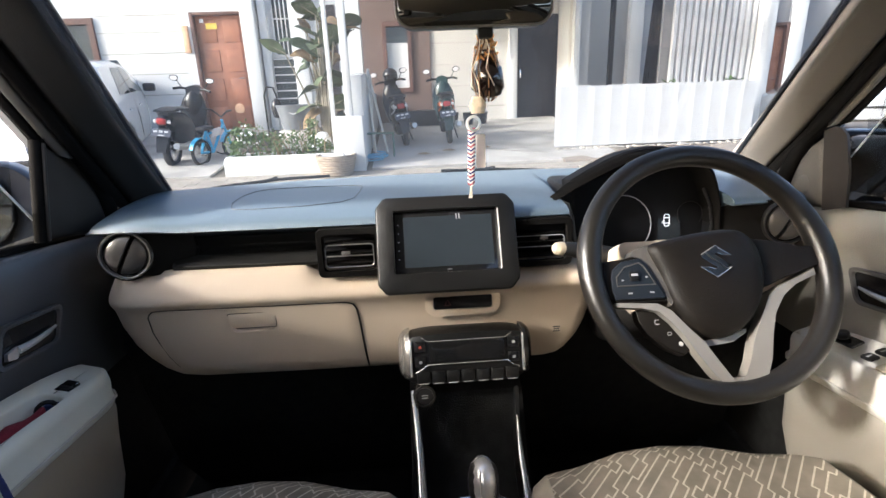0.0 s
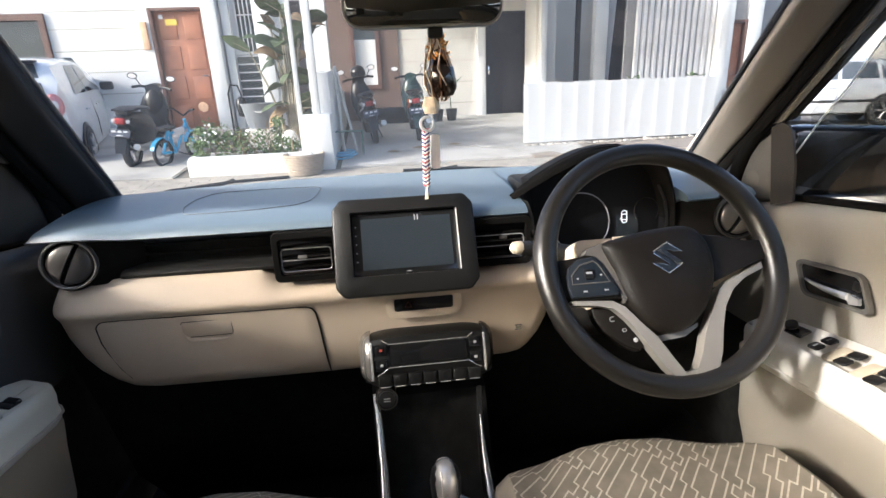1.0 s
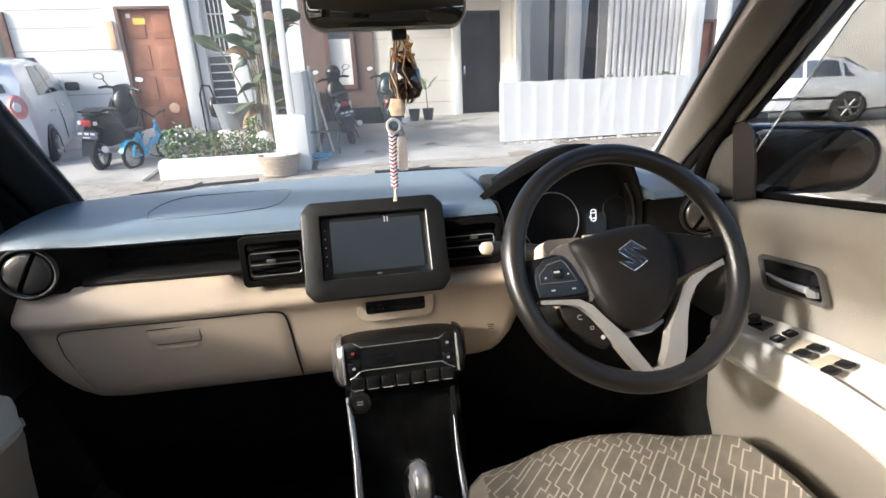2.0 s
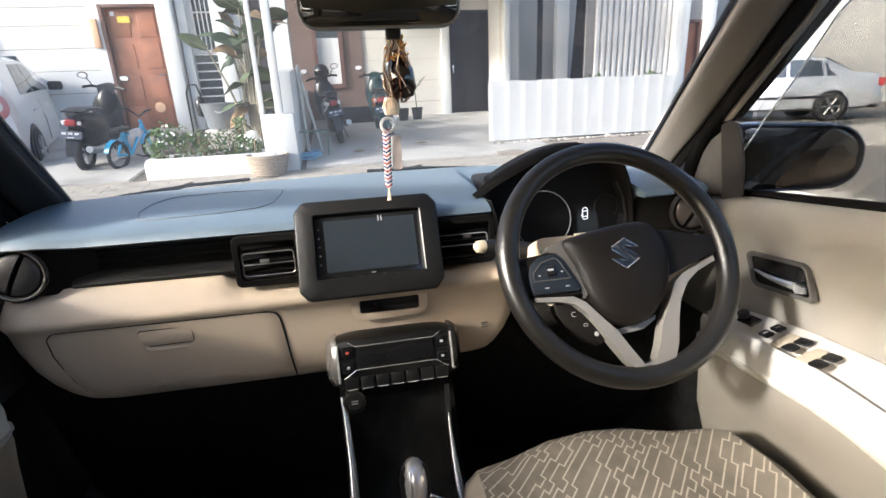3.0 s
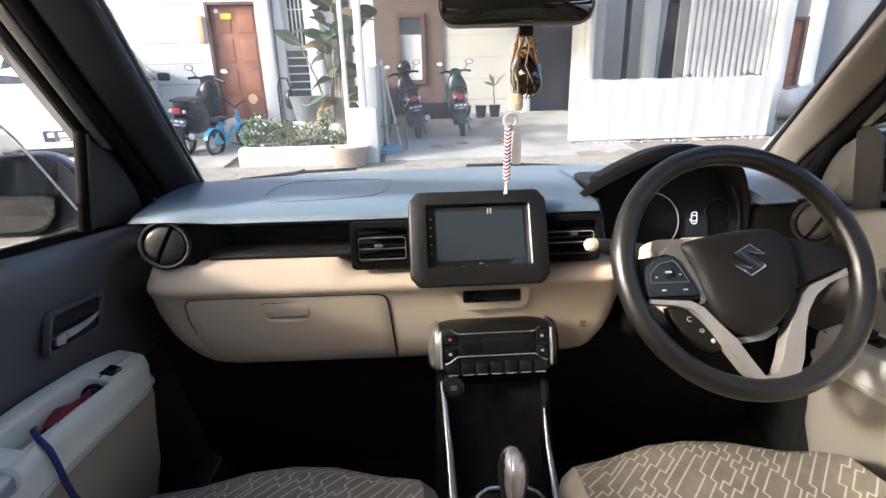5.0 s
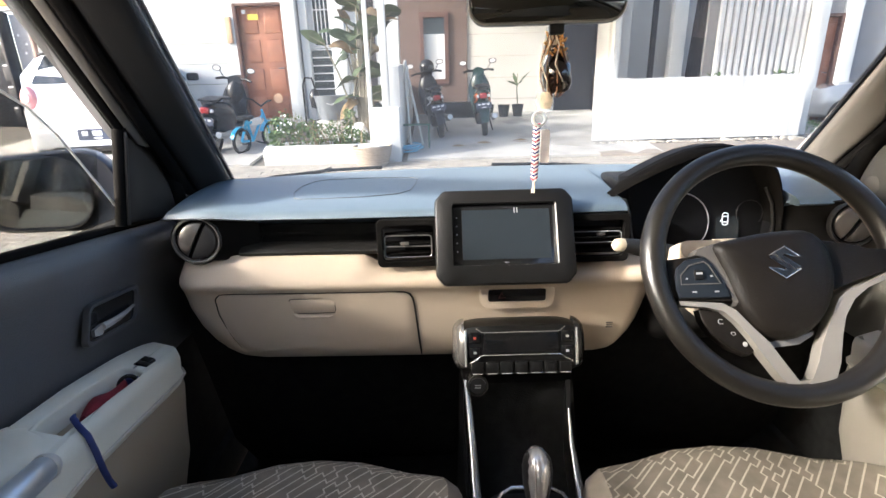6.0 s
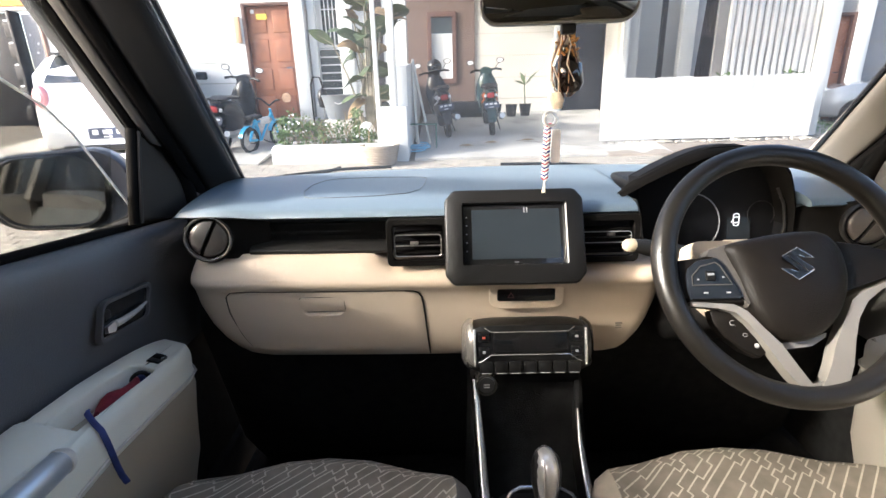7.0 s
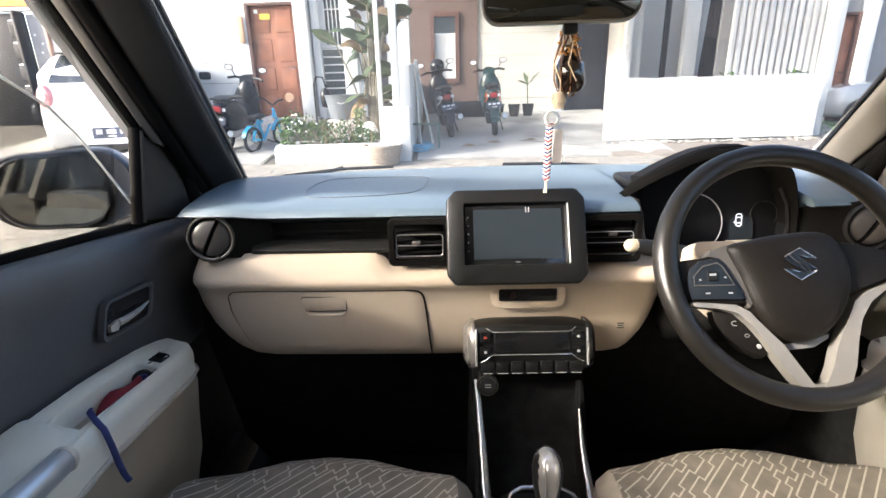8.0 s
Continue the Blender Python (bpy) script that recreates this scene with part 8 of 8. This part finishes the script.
        h = thing("helmet", hm, "black open-face helmet hung on the scooter", "helmet")
        bm = bm_new()
        loops = []
        for k in range(8):
            a = math.pi / 2 * k / 7.2
            r = 0.135 * math.cos(a)
            loops.append([(r * math.cos(q), r * 1.12 * math.sin(q), 0.13 * math.sin(a)) for q in (2 * math.pi * j / 20 for j in range(20))])
        loops.insert(0, [(0.12 * math.cos(q), 0.13 * math.sin(q), -0.07) for q in (2 * math.pi * j / 20 for j in range(20))])
        rings(bm, loops)
        part("helmet_shell", bm, M_SCBLACK, h, world_space=False)
        bm = bm_new()
        rings(bm, [[(0.138 * math.cos(q), -0.152 * math.sin(q), z) for q in (math.pi * (0.15 + 0.7 * j / 10) for j in range(11))] for z in (-0.05, 0.03)], closed=False, caps=False)
        part("visor", bm, M_GLOSSBLACK, h, world_space=False)
    return s


def kid_bike(m):
    s = thing("child_bicycle", m, "small light blue child's bicycle with black wheels", "bicycle")
    def P(name, bm, mat, label="", parent=None):
        bm.transform(m)
        return part(name, bm, mat, parent or s, label)
    for y in (0.0, 0.58):
        bm = bm_new()
        mm = facing((0, y, 0.17), (1, 0, 0))
        tube(bm, [mm @ Vector((0.15 * math.cos(a), 0.15 * math.sin(a), 0)) for a in (2 * math.pi * k / 28 for k in range(28))], 0.022, 8, closed=True)
        t = P("wheel", bm, M_TYRE)
        for k in range(8):
            bm = bm_new()
            a = math.pi * k / 8
            tube(bm, [mm @ Vector((0.14 * math.cos(a), 0.14 * math.sin(a), 0)), mm @ Vector((-0.14 * math.cos(a), -0.14 * math.sin(a), 0))], 0.002, 4)
            P("spoke", bm, M_CHROME, parent=t)
        bm = bm_new()
        pts = [mm @ Vector((0.185 * math.cos(a), 0.185 * math.sin(a), 0)) for a in (radians(q) for q in range(20, 161, 14))]
        loops = [[p + Vector((-0.03, 0, 0)), p + Vector((0.03, 0, 0)), p + Vector((0.03, 0, 0.008)), p + Vector((-0.03, 0, 0.008))] for p in pts]
        rings(bm, loops)
        P("mudguard", bm, M_BLUEBIKE, "blue mudguard")
    bm = bm_new()
    for a, b in (((0, 0.0, 0.17), (0, 0.14, 0.42)), ((0, 0.14, 0.42), (0, 0.22, 0.14)), ((0, 0.22, 0.14), (0, 0.0, 0.17)), ((0, 0.22, 0.14), (0, 0.47, 0.46)), ((0, 0.16, 0.38), (0, 0.47, 0.42)), ((0, 0.46, 0.52), (0, 0.58, 0.17))):
        tube(bm, [a, b], 0.018, 8)
    P("frame", bm, M_BLUEBIKE, "light blue frame")
    bm = bm_new()
    box(bm, (0, 0.32, 0.38), (0.05, 0.20, 0.10), 0.02)
    P("tank_cover", bm, M_SCWHITE, "white plastic cover")
    bm = bm_new()
    box(bm, (0, 0.12, 0.46), (0.13, 0.22, 0.05), 0.022)
    P("saddle", bm, M_SEATVINYL)
    bm = bm_new()
    tube(bm, [(-0.22, 0.40, 0.66), (-0.12, 0.45, 0.64), (0, 0.46, 0.56), (0.12, 0.45, 0.64), (0.22, 0.40, 0.66)], 0.012, 8)
    P("handlebar", bm, M_BLACK)
    for sx in (-1, 1):
        bm = bm_new()
        tube(bm, [(sx * 0.05, 0.22, 0.14), (sx * 0.05, 0.22 + sx * 0.09, 0.10), (sx * 0.12, 0.22 + sx * 0.09, 0.10)], 0.009, 6)
        P("pedal", bm, M_BLACK)


def car(m, paint, label, sedan=False):
    """A parked car, rear at local y=0, front towards +y."""
    c = thing("parked_car", m, label, "car", "parked cars")
    def P(name, bm, mat, label="", parent=None):
        bm.transform(m)
        return part(name, bm, mat, parent or c, label)
    if sedan:
        L, W, belt = 4.3, 0.83, 0.88
        st = [(0.0, 0.55, 0.62, 0.86, 0.70), (0.06, 0.32, 0.64, 0.98, 0.79), (0.30, 0.24, 0.86, 1.01, 0.82), (0.62, 0.22, 0.90, 1.03, 0.83), (1.15, 0.22, 0.92, 1.36, 0.83), (1.6, 0.22, 0.92, 1.40, 0.83), (2.3, 0.22, 0.91, 1.39, 0.83), (3.05, 0.22, 0.90, 0.99, 0.83), (3.7, 0.24, 0.80, 0.92, 0.82), (4.15, 0.28, 0.68, 0.78, 0.77), (4.3, 0.40, 0.55, 0.64, 0.66)]
    else:
        L, W, belt = 3.7, 0.83, 0.92
        st = [(0.0, 0.38, 0.62, 0.80, 0.72), (0.05, 0.28, 0.88, 1.05, 0.78), (0.16, 0.24, 0.96, 1.22, 0.80), (0.42, 0.22, 0.96, 1.42, 0.82), (0.9, 0.20, 0.95, 1.46, 0.83), (1.6, 0.20, 0.94, 1.46, 0.83), (2.1, 0.20, 0.93, 1.40, 0.83), (2.75, 0.20, 0.92, 1.02, 0.82), (3.3, 0.22, 0.80, 0.92, 0.80), (3.6, 0.28, 0.66, 0.76, 0.74), (3.7, 0.40, 0.52, 0.60, 0.62)]
    bm = bm_new()
    loops = []
    def half(zl, zb, zt, w):
        wr = w * (0.78 if zt > 1.25 else 0.92)
        return [(w * 0.80, zl), (w * 0.97, zl + 0.06), (w, lerp(zl, zb, 0.45)), (w * 0.985, lerp(zl, zb, 0.75)), (w * 0.955, zb), (lerp(w * 0.95, wr, 0.55), lerp(zb, zt, 0.5)), (wr, lerp(zb, zt, 0.9)), (wr * 0.86, lerp(zb, zt, 0.985)), (wr * 0.45, zt + 0.012)]
    for y, zl, zb, zt, w in st:
        h = half(zl, zb, zt, w)
        loops.append([(-x, y, z) for x, z in h] + [(x, y, z) for x, z in h[::-1]])
    rings(bm, loops)
    P("body", bm, paint, "painted body shell", None)
    def side_x(y, f):
        """x of the greenhouse side at height fraction f."""
        for a, b in zip(st, st[1:]):
            if a[0] <= y <= b[0]:
                k = (y - a[0]) / (b[0] - a[0])
                zl, zb, zt, w = (lerp(a[i], b[i], k) for i in (1, 2, 3, 4))
                wr = w * (0.78 if zt > 1.25 else 0.92)
                z = lerp(zb, zt, f)
                x = lerp(w * 0.955, lerp(w * 0.95, wr, 0.55), f / 0.5) if f < 0.5 else lerp(lerp(w * 0.95, wr, 0.55), wr, (f - 0.5) / 0.4)
                return x, z
        return W, belt
    wins = [[(0.75, 0.12), (1.45, 0.10), (1.45, 0.80), (1.05, 0.82)], [(1.53, 0.10), (2.45, 0.10), (2.2, 0.62), (1.95, 0.82), (1.53, 0.82)]] if not sedan else \
        [[(0.92, 0.12), (1.12, 0.10), (1.16, 0.72), (1.12, 0.72)], [(1.18, 0.10), (1.85, 0.10), (1.85, 0.84), (1.25, 0.82)], [(1.92, 0.10), (2.75, 0.12), (2.45, 0.75), (1.92, 0.86)]]
    for sx in (-1, 1):
        for q in wins:
            bm = bm_new()
            pts = []
            for k in range(len(q)):
                (y0, f0), (y1, f1) = q[k], q[(k + 1) % len(q)]
                for t in range(3):
                    pts.append((lerp(y0, y1, t / 3), lerp(f0, f1, t / 3)))
            o, i = [], []
            for y, f in pts:
                x, z = side_x(y, f)
                o.append((sx * (x + 0.006), y, z))
                i.append((sx * (x - 0.03), y, z))
            cen = [sum(p[k] for p in o) / len(o) for k in range(3)]
            rings(bm, [i, o], caps=False)
            v = bm.verts.new((cen[0], cen[1], cen[2]))
            bm.verts.ensure_lookup_table()
            ov = bm.verts[len(o):2 * len(o)]
            for k in range(len(o)):
                bm.faces.new((ov[k], ov[(k + 1) % len(o)], v))
            P("side_window", bm, M_CARGLASS, "dark side window")
        for y in (1.49, 2.5) if not sedan else (1.88, 2.8):
            x, _ = side_x(y, 0.0)
            bm = bm_new()
            tube(bm, [(sx * (x + 0.004), y, 0.9), (sx * (W + 0.004), y + 0.03, 0.62), (sx * (W + 0.0), y + 0.03, 0.34)], 0.005, 5)
            P("door_gap", bm, M_BLACK)
        for y in (0.98, 1.75) if not sedan else (1.25, 2.02):
            bm = bm_new()
            box(bm, (sx * (W + 0.006), y, 0.80), (0.03, 0.16, 0.028), 0.01)
            P("door_handle", bm, paint)
        wy = (0.62, 3.0) if not sedan else (0.98, 3.42)
        for y in wy:
            bm = bm_new()
            mm = facing((sx * (W - 0.10), y, 0.31), (sx, 0, 0))
            lathe(bm, [(0.345, 0.0), (0.35, 0.095), (0.335, 0.104), (0.001, 0.098)], mm, 28)
            P("wheel_arch", bm, M_BLACK, "black wheel arch")
            bm = bm_new()
            lathe(bm, [(0.20, 0.09), (0.285, 0.092), (0.298, 0.110), (0.285, 0.122), (0.20, 0.124)], mm, 28, caps=False)
            t = P("wheel", bm, M_TYRE, "black tyre on alloy rim")
            bm = bm_new()
            lathe(bm, [(0.205, 0.112), (0.20, 0.122), (0.19, 0.112)], mm, 28, caps=False)
            for k in range(6):
                a = 2 * math.pi * k / 6
                tube(bm, [mm @ Vector((0.02 * math.cos(a), 0.02 * math.sin(a), 0.116)), mm @ Vector((0.195 * math.cos(a), 0.195 * math.sin(a), 0.114))], 0.026, 6)
            lathe(bm, [(0.05, 0.11), (0.045, 0.126), (0.001, 0.128)], mm, 12)
            P("rim", bm, M_ALLOYDARK if sedan else M_ALLOY, "spoked alloy rim", parent=t)
        ym = 2.28 if not sedan else 2.65
        bm = bm_new()
        box(bm, (sx * (W + 0.10), ym, 1.02), (0.19, 0.10, 0.13), 0.035, seg=3)
        P("wing_mirror", bm, M_SCBLACK if not sedan else paint, "door mirror")
        bm = bm_new()
        if sedan:
            box(bm, (sx * 0.66, 0.05, 0.80), (0.24, 0.12, 0.17), 0.04, seg=3)
        else:
            lathe(bm, [(0.10, 0.0), (0.098, 0.05), (0.08, 0.075), (0.001, 0.085)], facing((sx * 0.66, 0.075, 0.93), (sx * 0.35, -1, 0.12)) @ Matrix.Diagonal((0.95, 1.45, 1, 1)), 22)
        tl = P("tail_light", bm, M_RED if sedan else M_PALELENS, "red tail light" if sedan else "red tail light with a pale centre")
        if not sedan:
            bm = bm_new()
            lathe(bm, [(0.045, 0.0), (0.04, 0.012), (0.001, 0.014)], facing((sx * 0.68, -0.008, 0.94), (sx * 0.35, -1, 0.12)) @ Matrix.Diagonal((0.95, 1.3, 1, 1)), 16)
            P("lamp_centre", bm, M_CLEAR, parent=tl)
        if sedan:
            bm = bm_new()
            box(bm, (sx * (W + 0.005), 2.1, 0.52), (0.02, 2.2, 0.05), 0.008)
            P("rub_strip", bm, M_DARKTRIM, "dark rubbing strip")
    # rear window, plate, bumper
    bm = bm_new()
    if sedan:
        q = [(-0.62, 0.66, 1.065), (0.62, 0.66, 1.065), (0.54, 1.10, 1.345), (-0.54, 1.10, 1.345)]
    else:
        q = [(-0.60, 0.075, 1.10), (0.60, 0.075, 1.10), (0.50, 0.385, 1.405), (-0.50, 0.385, 1.405)]
    up = Vector((0, -0.016, 0.012))
    rings(bm, [[Vector(p) - up * 2 for p in q], [Vector(p) + up for p in q]])
    P("rear_window", bm, M_CARGLASS, "dark rear window")
    bm = bm_new()
    box(bm, (0, 0.03, 0.42), (1.50, 0.16, 0.26), 0.05, seg=3)
    P("rear_bumper", bm, paint)
    bm = bm_new()
    box(bm, (0, -0.0, 0.28), (1.1, 0.14, 0.08), 0.02)
    P("bumper_lip", bm, M_DARKTRIM)
    bm = bm_new()
    mm = facing((0.0, -0.056, 0.47 if not sedan else 0.62), (0, -1, 0.08))
    slab(bm, round_rect(0.44, 0.14, 0.01), mm, 0.012)
    pl = P("number_plate", bm, M_PLATEDARK, "plate with unreadable bars")
    bm = bm_new()
    for k, w in ((-0.14, 0.07), (0.0, 0.11), (0.14, 0.07)):
        box(bm, mm @ Vector((k, 0.015, 0.014)), (w, 0.006, 0.06))
    box(bm, mm @ Vector((0, -0.045, 0.014)), (0.10, 0.006, 0.02))
    P("plate_print", bm, M_PLATE, parent=pl)
    if not sedan:
        bm = bm_new()
        box(bm, (0, 0.36, 1.44), (1.05, 0.22, 0.03), 0.012)
        P("roof_spoiler", bm, M_DARKTRIM, "dark roof spoiler")
        bm = bm_new()
        tube(bm, [(0.0, 0.13, 1.10), (0.25, 0.18, 1.16), (0.42, 0.17, 1.14)], 0.012, 6)
        P("rear_wiper", bm, M_BLACK)
    bm = bm_new()
    yb = 2.72 if not sedan else 3.02
    q = [(-0.66, yb - 0.02, 1.03), (0.66, yb - 0.02, 1.03), (0.58, yb - 0.58, 1.43), (-0.58, yb - 0.58, 1.43)] if not sedan else [(-0.66, yb - 0.03, 1.01), (0.66, yb - 0.03, 1.01), (0.56, yb - 0.66, 1.37), (-0.56, yb - 0.66, 1.37)]
    up = Vector((0, 0.012, 0.018))
    rings(bm, [[Vector(p) - up * 2 for p in q], [Vector(p) + up for p in q]])
    P("front_window", bm, M_CARGLASS)
    return c


def clutter():
    # tub with a folded tap hose
    z = ground_z(-1.6, 7.6)
    t = thing("plastic_tub", (-1.58, 7.6, z + 0.3), "grey plastic tub on a low stand", "tub")
    bm = bm_new()
    lathe(bm, [(0.22, 0.26), (0.29, 0.58), (0.305, 0.60), (0.29, 0.605), (0.275, 0.58), (0.215, 0.30), (0.001, 0.30)], pose(-1.58, 7.6, z), 24)
    part("tub_body", bm, M_TUB, t)
    bm = bm_new()
    tube(bm, [(-1.58 + 0.06 * k, 7.31, z + 0.50 - 0.02 * (1 - abs(k))) for k in (-1, -0.5, 0, 0.5, 1)], 0.008, 6)
    part("tub_handle", bm, M_METALW, t)
    bm = bm_new()
    box(bm, (-1.58, 7.6, z + 0.13), (0.5, 0.4, 0.26), 0.02)
    part("stand", bm, M_CREAM, t)
    tp = thing("tap_stand", (-1.98, 7.7, z), "bent dark pipe and hanging bag by the wall", "pipe")
    bm = bm_new()
    tube(bm, [(-2.05, 7.7, z), (-2.05, 7.7, z + 0.75), (-2.0, 7.68, z + 0.86), (-1.9, 7.66, z + 0.85), (-1.86, 7.66, z + 0.7)], 0.014, 8)
    part("pipe", bm, M_DARKTRIM, tp)
    bm = bm_new()
    lathe(bm, [(0.02, 0.12), (0.06, 0.08), (0.08, 0.0), (0.06, -0.14), (0.01, -0.16)], pose(-1.88, 7.66, z + 0.58), 12)
    part("bag", bm, M_SCBLACK, tp, "black bag")
    # bundle at the plant foot
    g = thing("plastic_bag", (-1.0, 6.6, ground_z(-1, 6.6)), "crumpled clear plastic bag at the plant's foot", "bag")
    bm = bm_new()
    rnd = random.Random(2)
    loops = []
    zz = ground_z(-1, 6.6) + 0.12
    for k in range(7):
        a = math.pi * k / 6
        loops.append([(-1.08 + 0.12 * math.sin(a) * math.cos(q) * rnd.uniform(.7, 1.2) + 0.0, 6.55 + 0.09 * math.sin(a) * math.sin(q) * rnd.uniform(.7, 1.2), zz + 0.12 - 0.15 * math.cos(a)) for q in (2 * math.pi * j / 12 for j in range(12))])
    rings(bm, loops)
    part("bag_body", bm, M_WHITEPANE, g)
    # wicker basket
    z = ground_z(-0.85, 5.92)
    b = thing("wicker_basket", (-0.85, 5.92, z), "round pale wicker basket on the pavement", "basket")
    bm = bm_new()
    lathe(bm, [(0.165, 0.0), (0.178, 0.02), (0.225, 0.21), (0.232, 0.235), (0.208, 0.23), (0.160, 0.03), (0.001, 0.03)], pose(-0.85, 5.92, z), 28)
    part("basket_wall", bm, M_BASKET, b)
    for k in range(8):
        bm = bm_new()
        r = lerp(0.181, 0.229, k / 7) + 0.003
        tube(bm, [(-0.85 + r * math.cos(a) * (1 + 0.012 * (-1) ** j), 5.92 + r * math.sin(a) * (1 + 0.012 * (-1) ** j), z + 0.02 + 0.028 * k) for j, a in enumerate(2 * math.pi * i / 40 for i in range(40))], 0.009, 5, closed=True)
        part("weave_ring", bm, M_BASKET, b)
    # green wire stand and hose
    x0, y0 = -0.40, 6.62
    z = ground_z(x0, y0) + 0.03
    s = thing("wire_stand", (x0, y0, z), "small green metal stand", "stand")
    bm = bm_new()
    box(bm, (x0, y0, z + 0.30), (0.46, 0.22, 0.012), 0.003)
    part("stand_top", bm, M_GREENMETAL, s)
    for dx in (-0.21, 0.21):
        for dy in (-0.09, 0.09):
            bm = bm_new()
            tube(bm, [(x0 + dx, y0 + dy, z), (x0 + dx, y0 + dy, z + 0.3)], 0.010, 6)
            part("leg", bm, M_GREENMETAL, s)
    h = thing("garden_hose", (-0.5, 6.5, z), "loosely coiled blue garden hose on the concrete", "hose")
    bm = bm_new()
    pts = []
    for k in range(90):
        a = k * 0.23
        r = 0.13 + 0.03 * math.sin(k * 0.37)
        x, y = -0.47 + r * math.cos(a) + 0.0008 * k, 6.42 + 0.8 * r * math.sin(a)
        pts.append((x, y, ground_z(x, y) + 0.042 + 0.0008 * k))
    tube(bm, pts, 0.010, 6)
    part("hose", bm, M_HOSE, h)
    for k, (a, b2) in enumerate((((-0.50, 7.1, 1.55), (-0.44, 6.8, 0.0)), ((-0.49, 7.12, 1.58), (-0.28, 6.85, 0.0)), ((-0.47, 7.2, 1.50), (-0.47, 6.95, 0.0)))):
        b3 = (b2[0], b2[1], ground_z(b2[0], b2[1]) + 0.03)
        pl = thing("pole", b3, "pale thin pole leaning on the side wall", "pole", "leaning poles")
        bm = bm_new()
        tube(bm, [b3, a], 0.016, 8)
        part("rod", bm, M_POLE, pl)
        bm = bm_new()
        lathe(bm, [(0.018, -0.01), (0.018, 0.03), (0.001, 0.031)], Matrix.Translation(a), 8)
        part("end_cap", bm, M_METALW, pl)
    # pots by the wall
    for x, y, tall in ((1.06, 8.8, 0.0), (1.30, 8.82, 0.55), (0.80, 8.85, 0.0)):
        z = ground_z(x, y) + 0.03
        p = thing("plant_pot", (x, y, z), "small dark plant pot with a thin seedling" if tall else "small dark plant pot", "plant pot", "pots by the wall")
        bm = bm_new()
        lathe(bm, [(0.075, 0.0), (0.10, 0.18), (0.105, 0.20), (0.09, 0.195), (0.001, 0.16)], pose(x, y, z), 16)
        part("pot", bm, M_SCBLACK, p)
        if tall:
            bm = bm_new()
            tube(bm, [(x, y, z + 0.15), (x - 0.02, y, z + 0.45), (x - 0.01, y, z + 0.7)], [0.010, 0.008, 0.004], 6)
            part("stem", bm, M_LEAF, p)
            for dx, dz in ((-0.22, 0.62), (0.22, 0.78), (0.10, 0.62), (-0.1, 0.75)):
                bm = bm_new()
                leaf_blade(bm, (x - 0.015, y, z + 0.5), (x + dx, y - 0.05, z + dz), 0.035, 0.04, 0.3, 6)
                part("leaf", bm, M_LEAF, p)
    c = thing("black_crate", (0.25, 8.85, ground_z(0.25, 8.85)), "low black crate against the brown wall", "crate")
    bm = bm_new()
    box(bm, (0.3, 8.9, ground_z(0.3, 8.9) + 0.15), (0.9, 0.3, 0.26), 0.02)
    part("crate_body", bm, M_SCBLACK, c)
    for k, (x, y) in enumerate(((0.55, 6.75), (1.05, 6.85), (0.2, 6.6))):
        d = thing("dry_leaf", (x, y, ground_z(x, y) + 0.032), "curled brown dry leaf on the concrete", "leaf", "fallen leaves")
        bm = bm_new()
        leaf_blade(bm, (x - 0.09, y, ground_z(x, y) + 0.045), (x + 0.1, y + 0.02, ground_z(x, y) + 0.06), 0.025, 0.02, 0.4, 5)
        part("blade", bm, M_DRY, d)
    bm = bm_new()
    rnd = random.Random(14)
    for k in range(700):
        x, y = rnd.uniform(5.05, 6.4), rnd.uniform(6.9, 8.9)
        z = ground_z(x, y)
        a = rnd.uniform(0, 6.28)
        h = rnd.uniform(0.05, 0.13)
        v = [bm.verts.new(q) for q in ((x, y, z), (x + 0.01 * math.cos(a), y + 0.01 * math.sin(a), z), (x + rnd.uniform(-.03, .03), y + rnd.uniform(-.03, .03), z + h))]
        bm.faces.new(v)
    solo("grass", bm, M_GRASS, "small patch of green grass beside the fence", "grass", kind="stuff", smooth=0)


def wall_behind():
    bm = bm_new()
    box(bm, (0, -8.0, 1.4), (40, 0.3, 2.8))
    solo("wall_south", bm, M_CREAM, "plain house wall across the street behind", "wall", kind="structure")


build_ground()
wall_behind()
house_left()
house_mid()
house_right()
house_far_right()
house_end()
house_orange()
planter()
banana()
gate_pier()
fence()
scooter(on_ground(-3.05, 6.50, 2, 0.0) @ pose(0, 0, 0, 6, 7, 0) @ Matrix.Scale(0.88, 4), M_SCBLACK, M_SCBLACK, M_SCBLACK, "black motor scooter with a red tail light and pale plate")
scooter(on_ground(0.0, 7.05, 0, 0.03) @ pose(0, 0, 0, 5, -8, 6) @ Matrix.Scale(0.84, 4), M_SCBLACK, M_SCBLACK, M_SCWHITE, "black and white motor scooter leaning on its stand", helmet=True)
scooter(on_ground(0.60, 7.1, 0, 0.03) @ pose(0, 0, 0, 5, -4, -2) @ Matrix.Scale(0.84, 4), M_SCGREEN, M_SCGREEN, M_ORANGEP, "dark green motor scooter with orange tail panel")
kid_bike(on_ground(-2.66, 6.66, 0, 0.0) @ pose(0, 0, 0, 5, 5, -20) @ Matrix.Scale(1.0, 4))
car(on_ground(-4.55, 6.75, 17, -0.16) @ pose(0, 0, 0, 5.0, 0, 0), M_CARWHITE, "white hatchback parked with its tail to the street")
car(on_ground(11.90, 9.94, 66, 0.0), M_CARSILVER, "silver white saloon parked across the street", sedan=True)
clutter()
canopy(-0.45, 2.72, 3.15, 5.95, "flat white carport roof above the dark door")
build_pavers()
